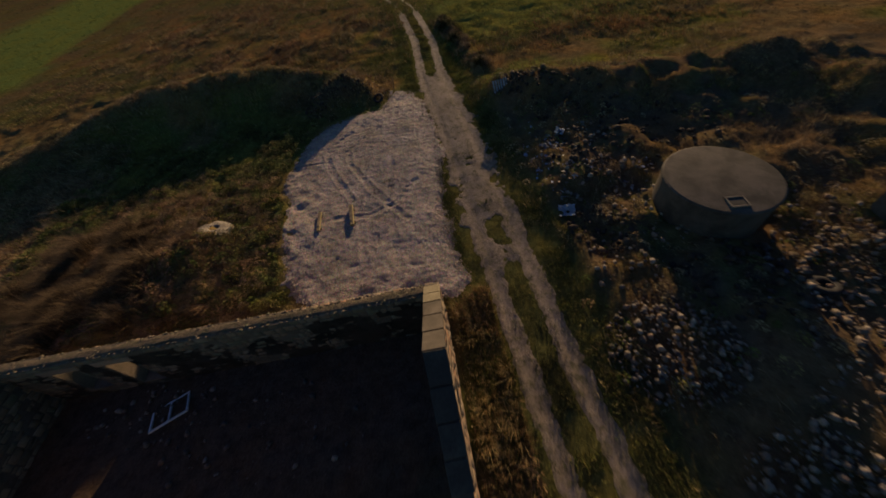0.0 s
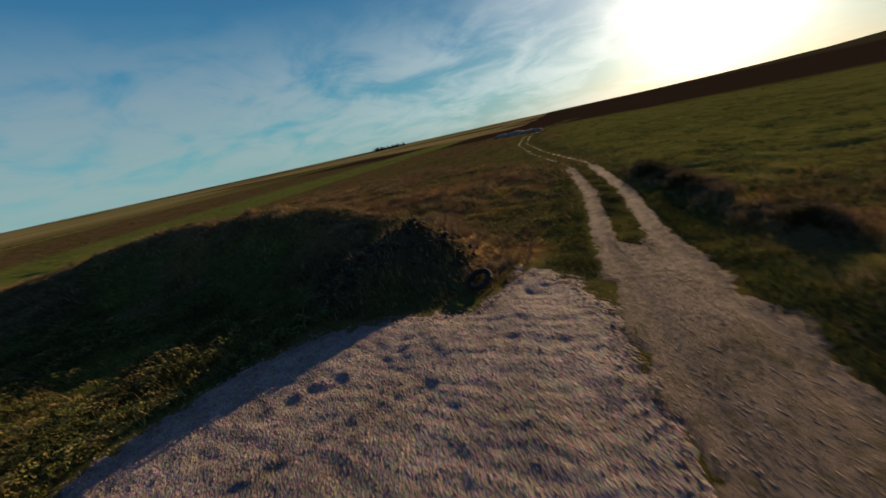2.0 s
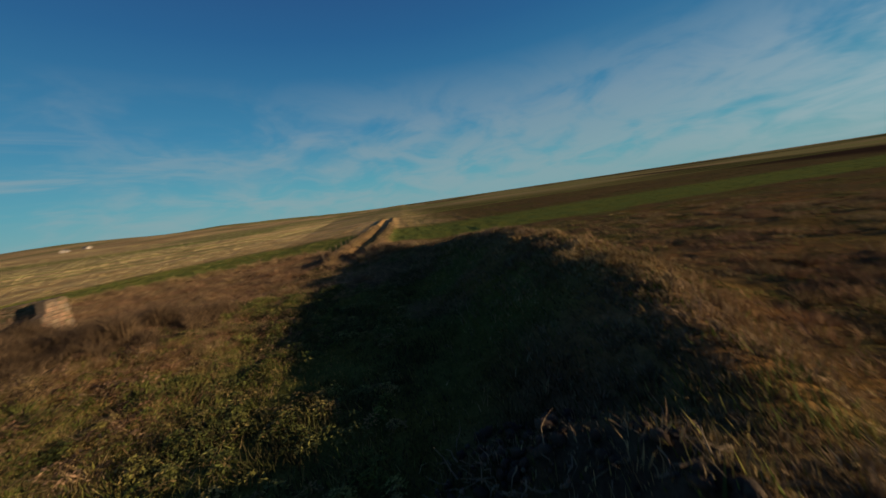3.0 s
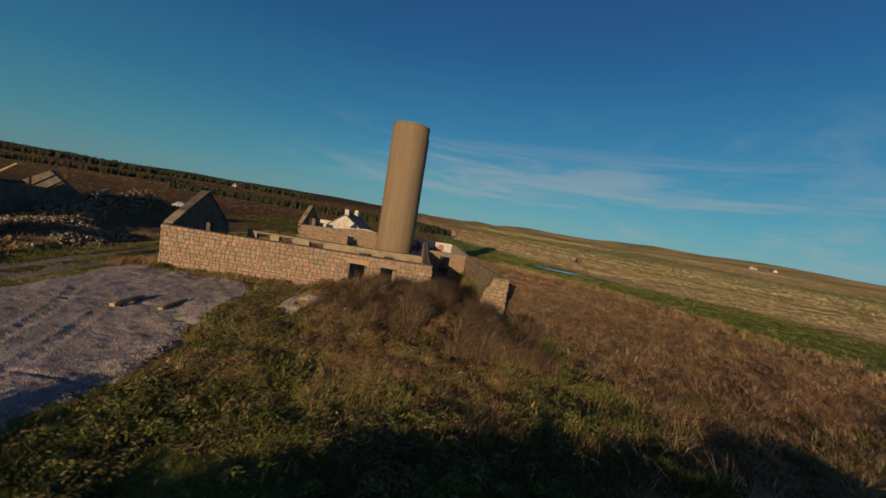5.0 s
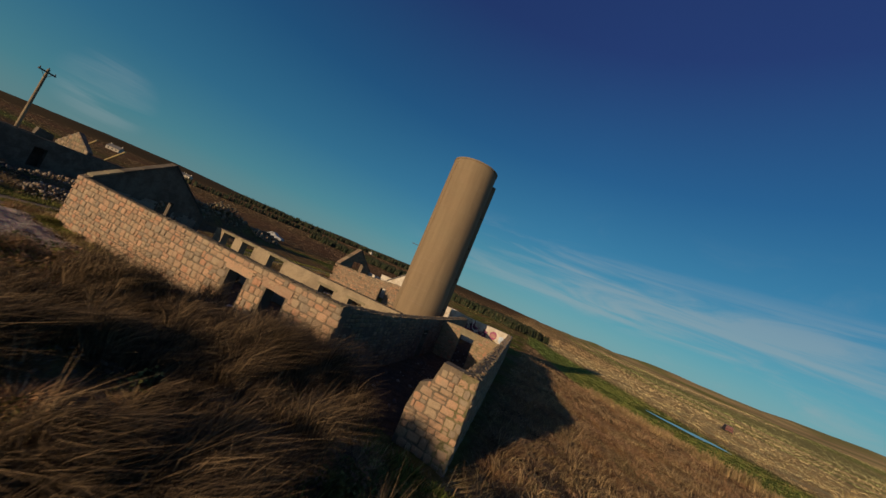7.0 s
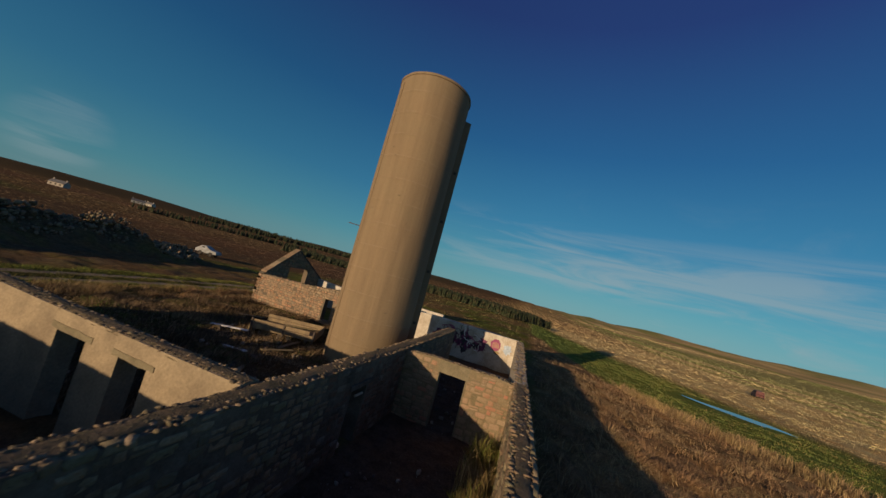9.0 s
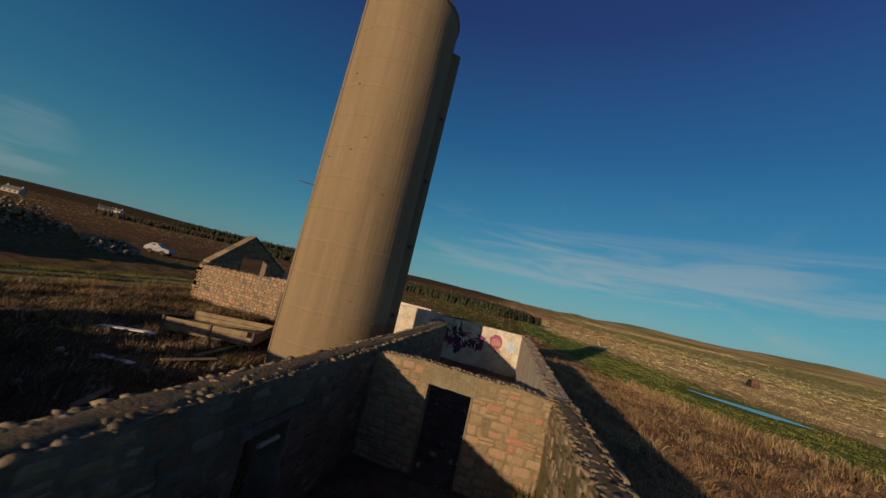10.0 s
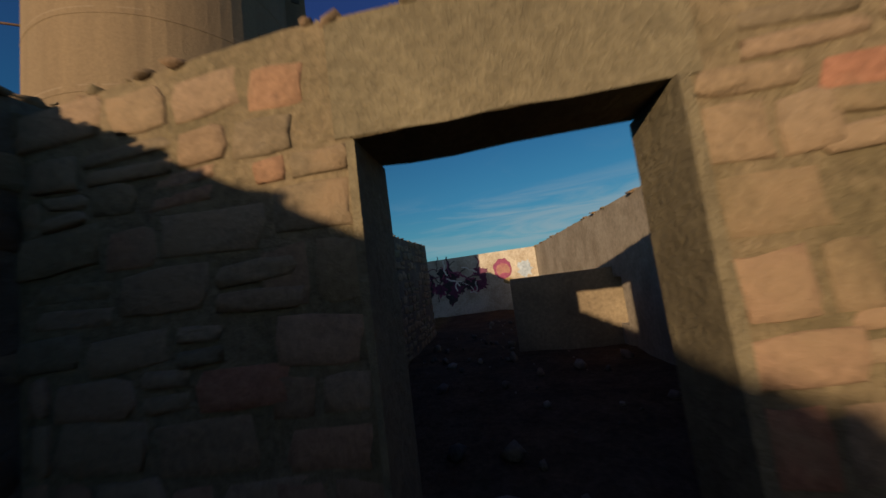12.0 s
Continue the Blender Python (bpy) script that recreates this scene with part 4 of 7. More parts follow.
class Wall:
    """A straight wall from p to q (its outer foot line), its body to the left of that way, with a top line and openings."""

    def __init__(self, name, p, q, foot, top, thick, openings=(), mat="mortar", label="", inner_mat=None):
        self.p, self.q = Vector((*p, 0)), Vector((*q, 0))
        self.u = (self.q - self.p).normalized()
        self.n = Vector((-self.u.y, self.u.x, 0))
        self.len, self.foot, self.thick, self.openings = (self.q - self.p).length, foot, thick, list(openings)
        self.top = top if isinstance(top, list) else [(0, top), (self.len, top)]
        self.name = name
        cuts = {0.0, self.len} | {s for s, _ in self.top if 0 < s < self.len}
        for s0, s1, _, _ in self.openings:
            cuts |= {max(0, s0), min(self.len, s1)}
        cuts = sorted(cuts)
        fine = []
        for a, b in zip(cuts, cuts[1:]):
            k = max(1, int((b - a) / 0.6))
            fine += [a + (b - a) * i / k for i in range(k)]
        fine.append(self.len)
        quads = []

        def w(s, d, z):
            v = self.p + self.u * s + self.n * d
            return (v.x, v.y, z)

        T = self.thick
        for a, b in zip(fine, fine[1:]):
            mid = (a + b) / 2
            spans = self.spans(mid)
            for z0, z1 in spans:
                t0 = z1 if z1 is not None else self.topz(a)
                t1 = z1 if z1 is not None else self.topz(b)
                quads += [(w(a, 0, z0), w(b, 0, z0), w(b, 0, t1), w(a, 0, t0)), (w(b, T, z0), w(a, T, z0), w(a, T, t0), w(b, T, t1))]
                quads += [(w(a, 0, t0), w(b, 0, t1), w(b, T, t1), w(a, T, t0)), (w(b, 0, z0), w(a, 0, z0), w(a, T, z0), w(b, T, z0))]
        for s, sign in ((0.0, 1), (self.len, -1)):
            for z0, z1 in self.spans(s + 0.001 * sign):
                t = z1 if z1 is not None else self.topz(s)
                c = [w(s, T, z0), w(s, 0, z0), w(s, 0, t), w(s, T, t)]
                quads.append(tuple(c if sign > 0 else c[::-1]))
        for s0, s1, z0, z1 in self.openings:
            for s, sign in ((s0, -1), (s1, 1)):
                if 0 < s < self.len:
                    t = min(z1, self.topz(s))
                    c = [w(s, T, z0), w(s, 0, z0), w(s, 0, t), w(s, T, t)]
                    quads.append(tuple(c if sign > 0 else c[::-1]))
        verts = np.array([v for qd in quads for v in qd])
        self.ob = thing(name, fast_mesh(name, verts, np.arange(len(verts)).reshape(-1, 4), M[mat]), label=label, category="wall", kind="structure")

    def topz(self, s):
        return float(np.interp(s, [a for a, _ in self.top], [b for _, b in self.top]))

    def spans(self, s):
        holes = sorted((z0, z1) for s0, s1, z0, z1 in self.openings if s0 <= s <= s1)
        out, z = [], self.foot
        for z0, z1 in holes:
            if z0 > z + 0.01:
                out.append((z, z0))
            z = max(z, z1)
        if z < self.topz(s) - 0.01:
            out.append((z, None))
        return out

    def clear(self, s, z, ws, wz):
        """Whether a stone of that half size fits there."""
        if s - ws * 0.6 < 0 or s + ws * 0.6 > self.len or z + wz * 0.4 > min(self.topz(s - ws), self.topz(s + ws)):
            return False
        return all(not (s + ws > s0 - 0.02 and s - ws < s1 + 0.02 and z + wz > z0 and z - wz < z1 + 0.02) for s0, s1, z0, z1 in self.openings)

    def stones(self, side, mat, far_mat, size, proud, z0, seed, near=None, regular=0.5, joint=0.022, gap=0.0, skip=(), shapes=STONES, split=0.06):
        """Stones laid in rough courses over one face: those in the stretch near as parts, the others in one mesh."""
        r = random.Random(seed)
        meshes = stone_meshes(M[mat], shapes)
        singles, rest_v, rest_f, at, count = 0, [], [], 0, 0
        z = z0
        zmax = max(b for _, b in self.top)
        while z < zmax:
            hgt = size[1] * r.uniform(0.75, 1.3)
            s = -r.uniform(0, 0.3)
            while s < self.len:
                wid = size[0] * r.uniform(0.55, 1.5)
                zc, hh = z + hgt / 2 + r.uniform(-1, 1) * hgt * 0.12 * (1 - regular), hgt
                cuts = [(zc, hh)]
                if r.random() < split:
                    cuts = [(zc - hh / 4, hh / 2), (zc + hh / 4, hh / 2)]
                sc = s + wid / 2
                s += wid
                if gap and r.random() < gap:
                    continue
                spots = []
                for zz, h2 in cuts:
                    # a stone that does not fit is cut to half or a quarter
                    for k in (1, 2, 4):
                        found = [(sc + wid * ((i + 0.5) / k - 0.5), zz, wid / k, h2) for i in range(k)]
                        found = [q for q in found if self.clear(q[0], q[1], (q[2] - joint) / 2, (q[3] - joint) / 2)]
                        if found:
                            spots += found
                            break
                for sc, zz, ww, h2 in spots:
                    if ww < 0.08 or any(a < sc < b and c < zz < d for a, b, c, d in skip):
                        continue
                    out = proud * r.uniform(0.5, 1.5)
                    deep = 0.10
                    off = -(out - deep / 2) if side == 0 else self.thick + (out - deep / 2)
                    pos = self.p + self.u * sc + self.n * off
                    yaw = math.atan2(self.u.y, self.u.x) + (0 if side == 0 else math.pi)
                    m = Matrix.Translation((pos.x, pos.y, zz)) @ Euler((r.uniform(-0.04, 0.04), r.uniform(-0.05, 0.05) * (1.4 - regular), yaw + r.uniform(-0.03, 0.03))).to_matrix().to_4x4() @ Matrix.Diagonal((ww - joint, deep, h2 - joint, 1))
                    k = r.randrange(len(meshes))
                    if near and near[0] <= sc <= near[1] and singles < 300:
                        child("stone", meshes[k], self.ob, m)
                        singles += 1
                    else:
                        v, f = shapes[k]
                        mm = np.array(m)
                        rest_v.append(v @ mm[:3, :3].T + mm[:3, 3])
                        rest_f.append(f + at)
                        at += len(v)
            z += hgt
        if rest_v:
            ob = child("stonework", fast_mesh("stonework", np.concatenate(rest_v), np.concatenate(rest_f), M[far_mat]), self.ob)
            ob["kind"] = "stuff"

    def coping(self, mat, size=0.18, step=0.1, lift=0.03, seed=0, rows=3, where=None, flat=0.22, tilt=0.2):
        """Loose broken stones bedded along the top."""
        r = random.Random(seed)
        places, sizes = [], []
        s = 0.05
        while s < self.len - 0.05:
            if where is None or where[0] < s < where[1]:
                for k in range(rows):
                    d = self.thick * ((k + 0.5) / rows + r.uniform(-0.12, 0.12))
                    ss = s + r.uniform(-0.06, 0.06)
                    if any(a - 0.05 < ss < b + 0.05 and z1 > self.topz(ss) - 0.05 for a, b, _, z1 in self.openings):
                        continue
                    v = self.p + self.u * ss + self.n * d
                    if r.random() < 0.22:
                        continue
                    places.append((v.x, v.y, self.topz(min(max(ss, 0), self.len)) + lift * r.uniform(-0.6, 1.4)))
                    sizes.append(size * (0.4 + 1.1 * r.random() ** 1.6))
            s += step * r.uniform(0.7, 1.4)
        v, f = strewn(np.array(places), sizes, ROCKS, flat, tilt)
        ob = child("coping_rubble", fast_mesh("coping_rubble", v, f, M[mat]), self.ob)
        ob["kind"] = "stuff"


    def cap(self, mat, rise, seed, where=None):
        """A ragged bed of earth and mortar along the top, thicker in the middle."""
        a0, a1 = where or (0.0, self.len)
        ns, nd_ = max(4, int((a1 - a0) / 0.11)), 7
        g, d = np.meshgrid(np.linspace(a0, a1, ns), np.linspace(0, 1, nd_), indexing="ij")
        ragged = (fbm(g * 2.3, d * 0 + seed, 121) - 0.5) * 0.12 * np.sign(d - 0.5) * np.abs(2 * d - 1)
        off = (d - 0.5) * (self.thick - 0.03) + ragged + self.thick / 2
        top = np.interp(g, [q for q, _ in self.top], [q for _, q in self.top])
        z = top + rise * np.sqrt(np.clip(1 - (2 * d - 1) ** 2, 0, 1)) * (0.15 + 1.5 * fbm(g * 1.7, d * 1.5 + seed, 122)) + 0.03 * (fbm(g * 7, d * 4 + seed, 123, 2) - 0.5) - 0.05 * (np.abs(2 * d - 1) > 0.99)
        v = np.stack([self.p.x + self.u.x * g + self.n.x * off, self.p.y + self.u.y * g + self.n.y * off, z], -1).reshape(-1, 3)
        i = (np.arange(ns - 1)[:, None] * nd_ + np.arange(nd_ - 1)[None]).ravel()
        f = np.stack([i, i + nd_, i + nd_ + 1, i + 1], -1)
        mid = g.reshape(-1)[f].mean(1)
        high = np.array([any(q0 - 0.03 < m < q1 + 0.03 and h1 > self.topz(m) - 0.05 for q0, q1, _, h1 in self.openings) for m in mid])
        child("coping_bed", fast_mesh("coping_bed", v, f[~high], M[mat], smooth=True), self.ob)

    def plaster(self, side, s0, s1, z0, z1, mat, seed, patchy=0.3, label=""):
        """A thin coat on one face, broken away in patches and along its upper edge."""
        step = 0.11
        ns, nz = int((s1 - s0) / step), int((z1 - z0) / step)
        off = -0.022 if side == 0 else self.thick + 0.022
        bm = bmesh.new()
        grid = {}

        def corner(i, k):
            if (i, k) not in grid:
                a, z = s0 + i * step, z0 + k * step
                w = (float(vnoise(a * 5, z * 5, seed)) - 0.5) * 0.07
                v = self.p + self.u * (a + w) + self.n * (off + 0.006 * float(vnoise(a * 3, z * 3, seed + 1)))
                grid[i, k] = bm.verts.new((v.x, v.y, z + w))
            return grid[i, k]

        for i in range(ns):
            for k in range(nz):
                a, z = s0 + (i + 0.5) * step, z0 + (k + 0.5) * step
                if z + step > self.topz(a) - 0.05 or any(q0 - step < a < q1 + step and h0 - step < z < h1 + step for q0, q1, h0, h1 in self.openings):
                    continue
                worn = float(fbm(np.array([a * 0.9]), np.array([z * 0.9]), seed + 3)[0]) + 0.25 * max(0, (z - z1 + 0.5) / 0.5)
                if worn > 0.5 + (0.5 - patchy) * 0.5:
                    continue
                bm.faces.new((corner(i, k), corner(i + 1, k), corner(i + 1, k + 1), corner(i, k + 1)))
        bmesh.ops.solidify(bm, geom=bm.faces[:], thickness=0.012)
        part("plaster_coat", bm, M[mat], self.ob, label, smooth=False)


# ---- the roofless byre ----
front = Wall("wall_front", (-17.0, 11.62), (-0.3, 11.38), -0.4, [(0, 2.74), (4, 2.70), (8, 2.76), (12, 2.74), (16.7, 2.80)], 0.46,
             [(11.55, 12.48, 0.35, 2.18), (13.5, 14.45, 0.55, 2.2)], "mortar", "roofless byre's front wall of squared pink granite with two openings")
front.coping("mossy_rubble", 0.13, 0.05, 0.006, 1, rows=5, flat=0.3, tilt=0.3)
front.cap("wall_earth", 0.035, 3)
west = Wall("wall_gable_west", (-17.0, 17.9), (-17.0, 11.62), -0.4, [(0, 2.6), (0.2, 2.75), (2.85, 5.0), (6.06, 2.85), (6.28, 2.74)], 0.46,
            [(2.05, 2.8, 1.7, 2.85)], "dark_mortar", "byre's gable wall of rubble with an empty loft window")
REAR_DOORS = ((2.25, 3.1, 2.03), (4.15, 5.15, 2.03), (8.1, 9.25, 2.3), (10.6, 11.65, 2.3), (12.35, 13.4, 2.32))
rear = Wall("wall_rear", (-0.95, 18.38), (-15.1, 18.38), -0.4, [(0, 2.5), (6, 2.44), (14.15, 2.46)], 0.45, [(a, b, -0.2, c) for a, b, c in REAR_DOORS], "render_cream", "byre's rear wall with cream render and empty doorways")
rear.coping("top_rubble", 0.13, 0.065, 0.008, 2, rows=4, flat=0.3, tilt=0.3)
rear.cap("wall_earth", 0.03, 15)
# ---- long range beside it ----
left = Wall("wall_passage_west", (-0.92, 33.6), (-0.92, 11.4), -0.4, [(0, 2.55), (2, 2.5), (9, 2.44), (14, 2.45), (18, 2.50), (22.2, 2.78)], 0.5,
            [(11.3, 12.2, -0.2, 1.74)], "dark_mortar", "long rubble wall between byre and roofless passage")
left.coping("top_rubble", 0.12, 0.045, 0.012, 3, rows=6, flat=0.32, tilt=0.35)
left.cap("wall_earth", 0.04, 7)
right = Wall("wall_passage_east", (4.62, 10.85), (4.1435, 25.543), -0.7, [(0, 2.78), (3, 2.62), (8, 2.45), (14.7, 2.42)], 0.46,
             [], "olive_mortar", "long rubble wall along the roofless passage")
far_right = Wall("wall_passage_east_far", (4.1435, 25.543), (3.72, 38.6), -0.7, [(0, 2.42), (13.06, 2.46)], 0.46, [(4.7, 7.2, 0.35, 1.18)], "old_plaster", "plastered far half of the passage wall with a low opening")
far_right.coping("brown_stone_far", 0.22, 0.12, 0.0, 5)
right.coping("brown_stone_far", 0.15, 0.05, 0.012, 4, rows=5, flat=0.28, tilt=0.35)
right.cap("wall_earth", 0.035, 11)
stub = Wall("wall_stub", (3.02, 10.85), (4.62, 10.85), -0.4, [(0, 1.35), (0.12, 2.05), (0.42, 2.2), (0.55, 2.8), (1.6, 2.78)], 0.42, [], "mortar", "broken end of the passage's front wall")
cross = Wall("wall_cross", (-0.42, 25.2), (3.78, 25.2), -0.2, [(0, 2.36), (0.9, 2.44), (1.2, 2.46), (2.85, 2.43), (3.4, 2.46), (4.2, 2.38)], 0.30,
             [(1.42, 2.47, -0.2, 2.0)], "mortar_warm", "red sandstone cross wall with a doorway and concrete lintel")
cross.coping("brown_stone_far", 0.12, 0.06, 0.004, 7, rows=4, flat=0.3, tilt=0.3)
low = Wall("wall_low", (1.7, 30.55), (3.72, 30.55), -0.2, 1.36, 0.2, [], "render_cream", "low plastered partition inside the passage")
Wall("wall_graffiti", (-5.2, 38.56), (3.4, 38.56), -0.3, [(0, 2.42), (2.3, 2.55), (3.4, 2.44), (8.7, 2.48)], 0.35, [], "whitewash", "whitewashed end wall covered with spray paint")
Wall("wall_side_room", (-0.92, 33.6), (-0.5, 33.6), -0.3, 2.5, 0.3, [], "whitewash", "whitewashed wall end")
Wall("wall_far_plaster", (-6.8, 42.8), (-3.6, 42.6), -0.4, 2.35, 0.3, [], "whitewash", "far whitewashed wall with green spray paint")

# ---- the farther byre to the north ----
n_front = Wall("wall_north_front", (-17.4, 34.9), (-6.6, 34.9), -0.5, [(0, 2.15), (5, 2.35), (8, 2.7), (10.8, 2.6)], 0.45, [(6.6, 7.3, 0.2, 1.75)], "mortar", "front wall of a second roofless byre in pink stone")
n_front.coping("brown_stone_far", 0.22, 0.2, 0.02, 6)
n_gable = Wall("wall_north_gable", (-17.4, 42.6), (-17.4, 34.9), -0.5, [(0, 2.2), (0.2, 2.3), (4.3, 4.6), (7.5, 2.3), (7.7, 2.2)], 0.45, [(2.4, 4.9, 1.2, 3.0)], "mortar", "second byre's gable with a wide loft opening")
Wall("wall_north_back", (-6.6, 42.6), (-17.4, 42.6), -0.5, [(0, 1.8), (3, 2.4), (7, 2.1), (10.8, 2.3)], 0.45, [(2.5, 3.5, 0.4, 1.9), (6.0, 7.0, 0.4, 1.9)], "whitewash", "second byre's crumbling back wall")
Wall("wall_north_end", (-6.6, 34.9), (-6.6, 42.6), -0.5, [(0, 2.6), (2, 2.2), (4, 2.9), (7.7, 1.8)], 0.45, [], "whitewash", "second byre's broken end wall")


def skew(wall, a, b, name, mat, label):
    """A sloping coping of flat slabs along one side of a gable."""
    (s0, z0), (s1, z1) = a, b
    n = max(2, int(abs(s1 - s0) / 0.62))
    for i in range(n):
        sa, sb = s0 + (s1 - s0) * (i + 0.02) / n, s0 + (s1 - s0) * (i + 0.98) / n
        za, zb = z0 + (z1 - z0) * (i + 0.02) / n, z0 + (z1 - z0) * (i + 0.98) / n
        bm = bmesh.new()
        vs = []
        for s, z in ((sa, za), (sb, zb)):
            for d in (-0.05, wall.thick + 0.05):
                for up in (0.0, 0.11):
                    v = wall.p + wall.u * s + wall.n * d
                    vs.append(bm.verts.new((v.x + random.uniform(-0.01, 0.01), v.y, z + up + random.uniform(-0.012, 0.012))))
        for q in ((0, 1, 3, 2), (4, 6, 7, 5), (0, 4, 5, 1), (2, 3, 7, 6), (0, 2, 6, 4), (1, 5, 7, 3)):
            bm.faces.new([vs[k] for k in q])
        bmesh.ops.recalc_face_normals(bm, faces=bm.faces[:])
        bmesh.ops.bevel(bm, geom=bm.edges[:], offset=0.015, segments=1, affect="EDGES")
        part(name, bm, M[mat], wall.ob, label)


west.plaster(1, 0.4, 5.9, 0.05, 2.7, "old_plaster", 131, 0.35, "flaking grey-white inner plaster")
# this inner face lies away from the sun; its shade is in the coat's colour
front.plaster(1, 0.6, 16.0, 0.05, 2.55, "grey_concrete", 137, 0.3, "dark grey coat inside the byre, shade put into its colour")
skew(west, (6.06, 2.85), (5.0, 3.56), "skew_stone", "concrete", "pale skew slab")
skew(west, (5.0, 3.56), (2.85, 5.0), "skew_stone", "grey_concrete", "weathered grey skew slab")
skew(west, (0.2, 2.75), (2.85, 5.0), "skew_stone", "dark", "dark skew on the north slope")
skew(n_gable, (7.5, 2.3), (4.3, 4.6), "skew_stone", "brown_stone", "weathered skew stone")
skew(n_gable, (0.2, 2.3), (4.3, 4.6), "skew_stone", "dark", "dark skew on the north slope")


def lintel(wall, s0, s1, z0, z1, mat, proud=0.012, thick=None, label="", name="lintel"):
    """A lintel or sill block that runs through the wall."""
    bm = bmesh.new()
    t = (wall.thick if thick is None else thick) + proud
    rows = []
    n = 6
    for i in range(n + 1):
        s = s0 + (s1 - s0) * i / n
        ring = []
        for d, z in ((-proud, z0), (-proud, z1), (t, z1), (t, z0)):
            v = wall.p + wall.u * s + wall.n * (d + random.uniform(-0.004, 0.004))
            ring.append(bm.verts.new((v.x, v.y, z + random.uniform(-0.012, 0.012))))
        rows.append(ring)
    for a, b in zip(rows, rows[1:]):
        for k in range(4):
            bm.faces.new((a[k], b[k], b[(k + 1) % 4], a[(k + 1) % 4]))
    bm.faces.new(rows[0]), bm.faces.new(rows[-1][::-1])
    bmesh.ops.recalc_face_normals(bm, faces=bm.faces[:])
    return part(name, bm, M[mat], wall.ob, label)


lintel(cross, 1.36, 2.53, 2.0, 2.44, "concrete", 0.004, label="cast concrete lintel over the doorway")
lintel(front, 11.3, 12.72, 2.18, 2.48, "pink_stone", 0.03, label="long granite lintel")
lintel(front, 13.25, 14.68, 2.2, 2.5, "pink_stone", 0.03, label="long granite lintel")
for s0, s1, zt in REAR_DOORS:
    lintel(rear, s0 - 0.2, s1 + 0.2, zt, zt + 0.13, "concrete", 0.015, label="thin concrete lintel")


def jamb(wall, s, z0, z1, toward, width=0.26, name="jamb", mat="concrete"):
    """The cement face of a doorway's side: a thin uneven skin on the reveal and a strip of the wall's face."""
    bm = bmesh.new()
    n, rows = 9, []
    for i in range(n + 1):
        z = z0 + (z1 - z0) * i / n
        edge = width * random.uniform(0.25, 0.9)
        ring = []
        for ds, d in ((edge * toward, -0.012), (-0.014 * toward, -0.014), (-0.016 * toward, wall.thick + 0.012)):
            v = wall.p + wall.u * (s + ds) + wall.n * (d + random.uniform(-0.004, 0.004))
            ring.append(bm.verts.new((v.x, v.y, z)))
        rows.append(ring)
    for a, b in zip(rows, rows[1:]):
        for k in range(2):
            bm.faces.new((a[k], b[k], b[k + 1], a[k + 1]))
    bmesh.ops.recalc_face_normals(bm, faces=bm.faces[:])
    bmesh.ops.solidify(bm, geom=bm.faces[:], thickness=0.012)
    return part(name, bm, M[mat], wall.ob, "smooth cement reveal")


jamb(cross, 2.47, 0.0, 1.99, 1, 0.03)
jamb(cross, 1.42, 0.0, 1.99, -1, 0.03)


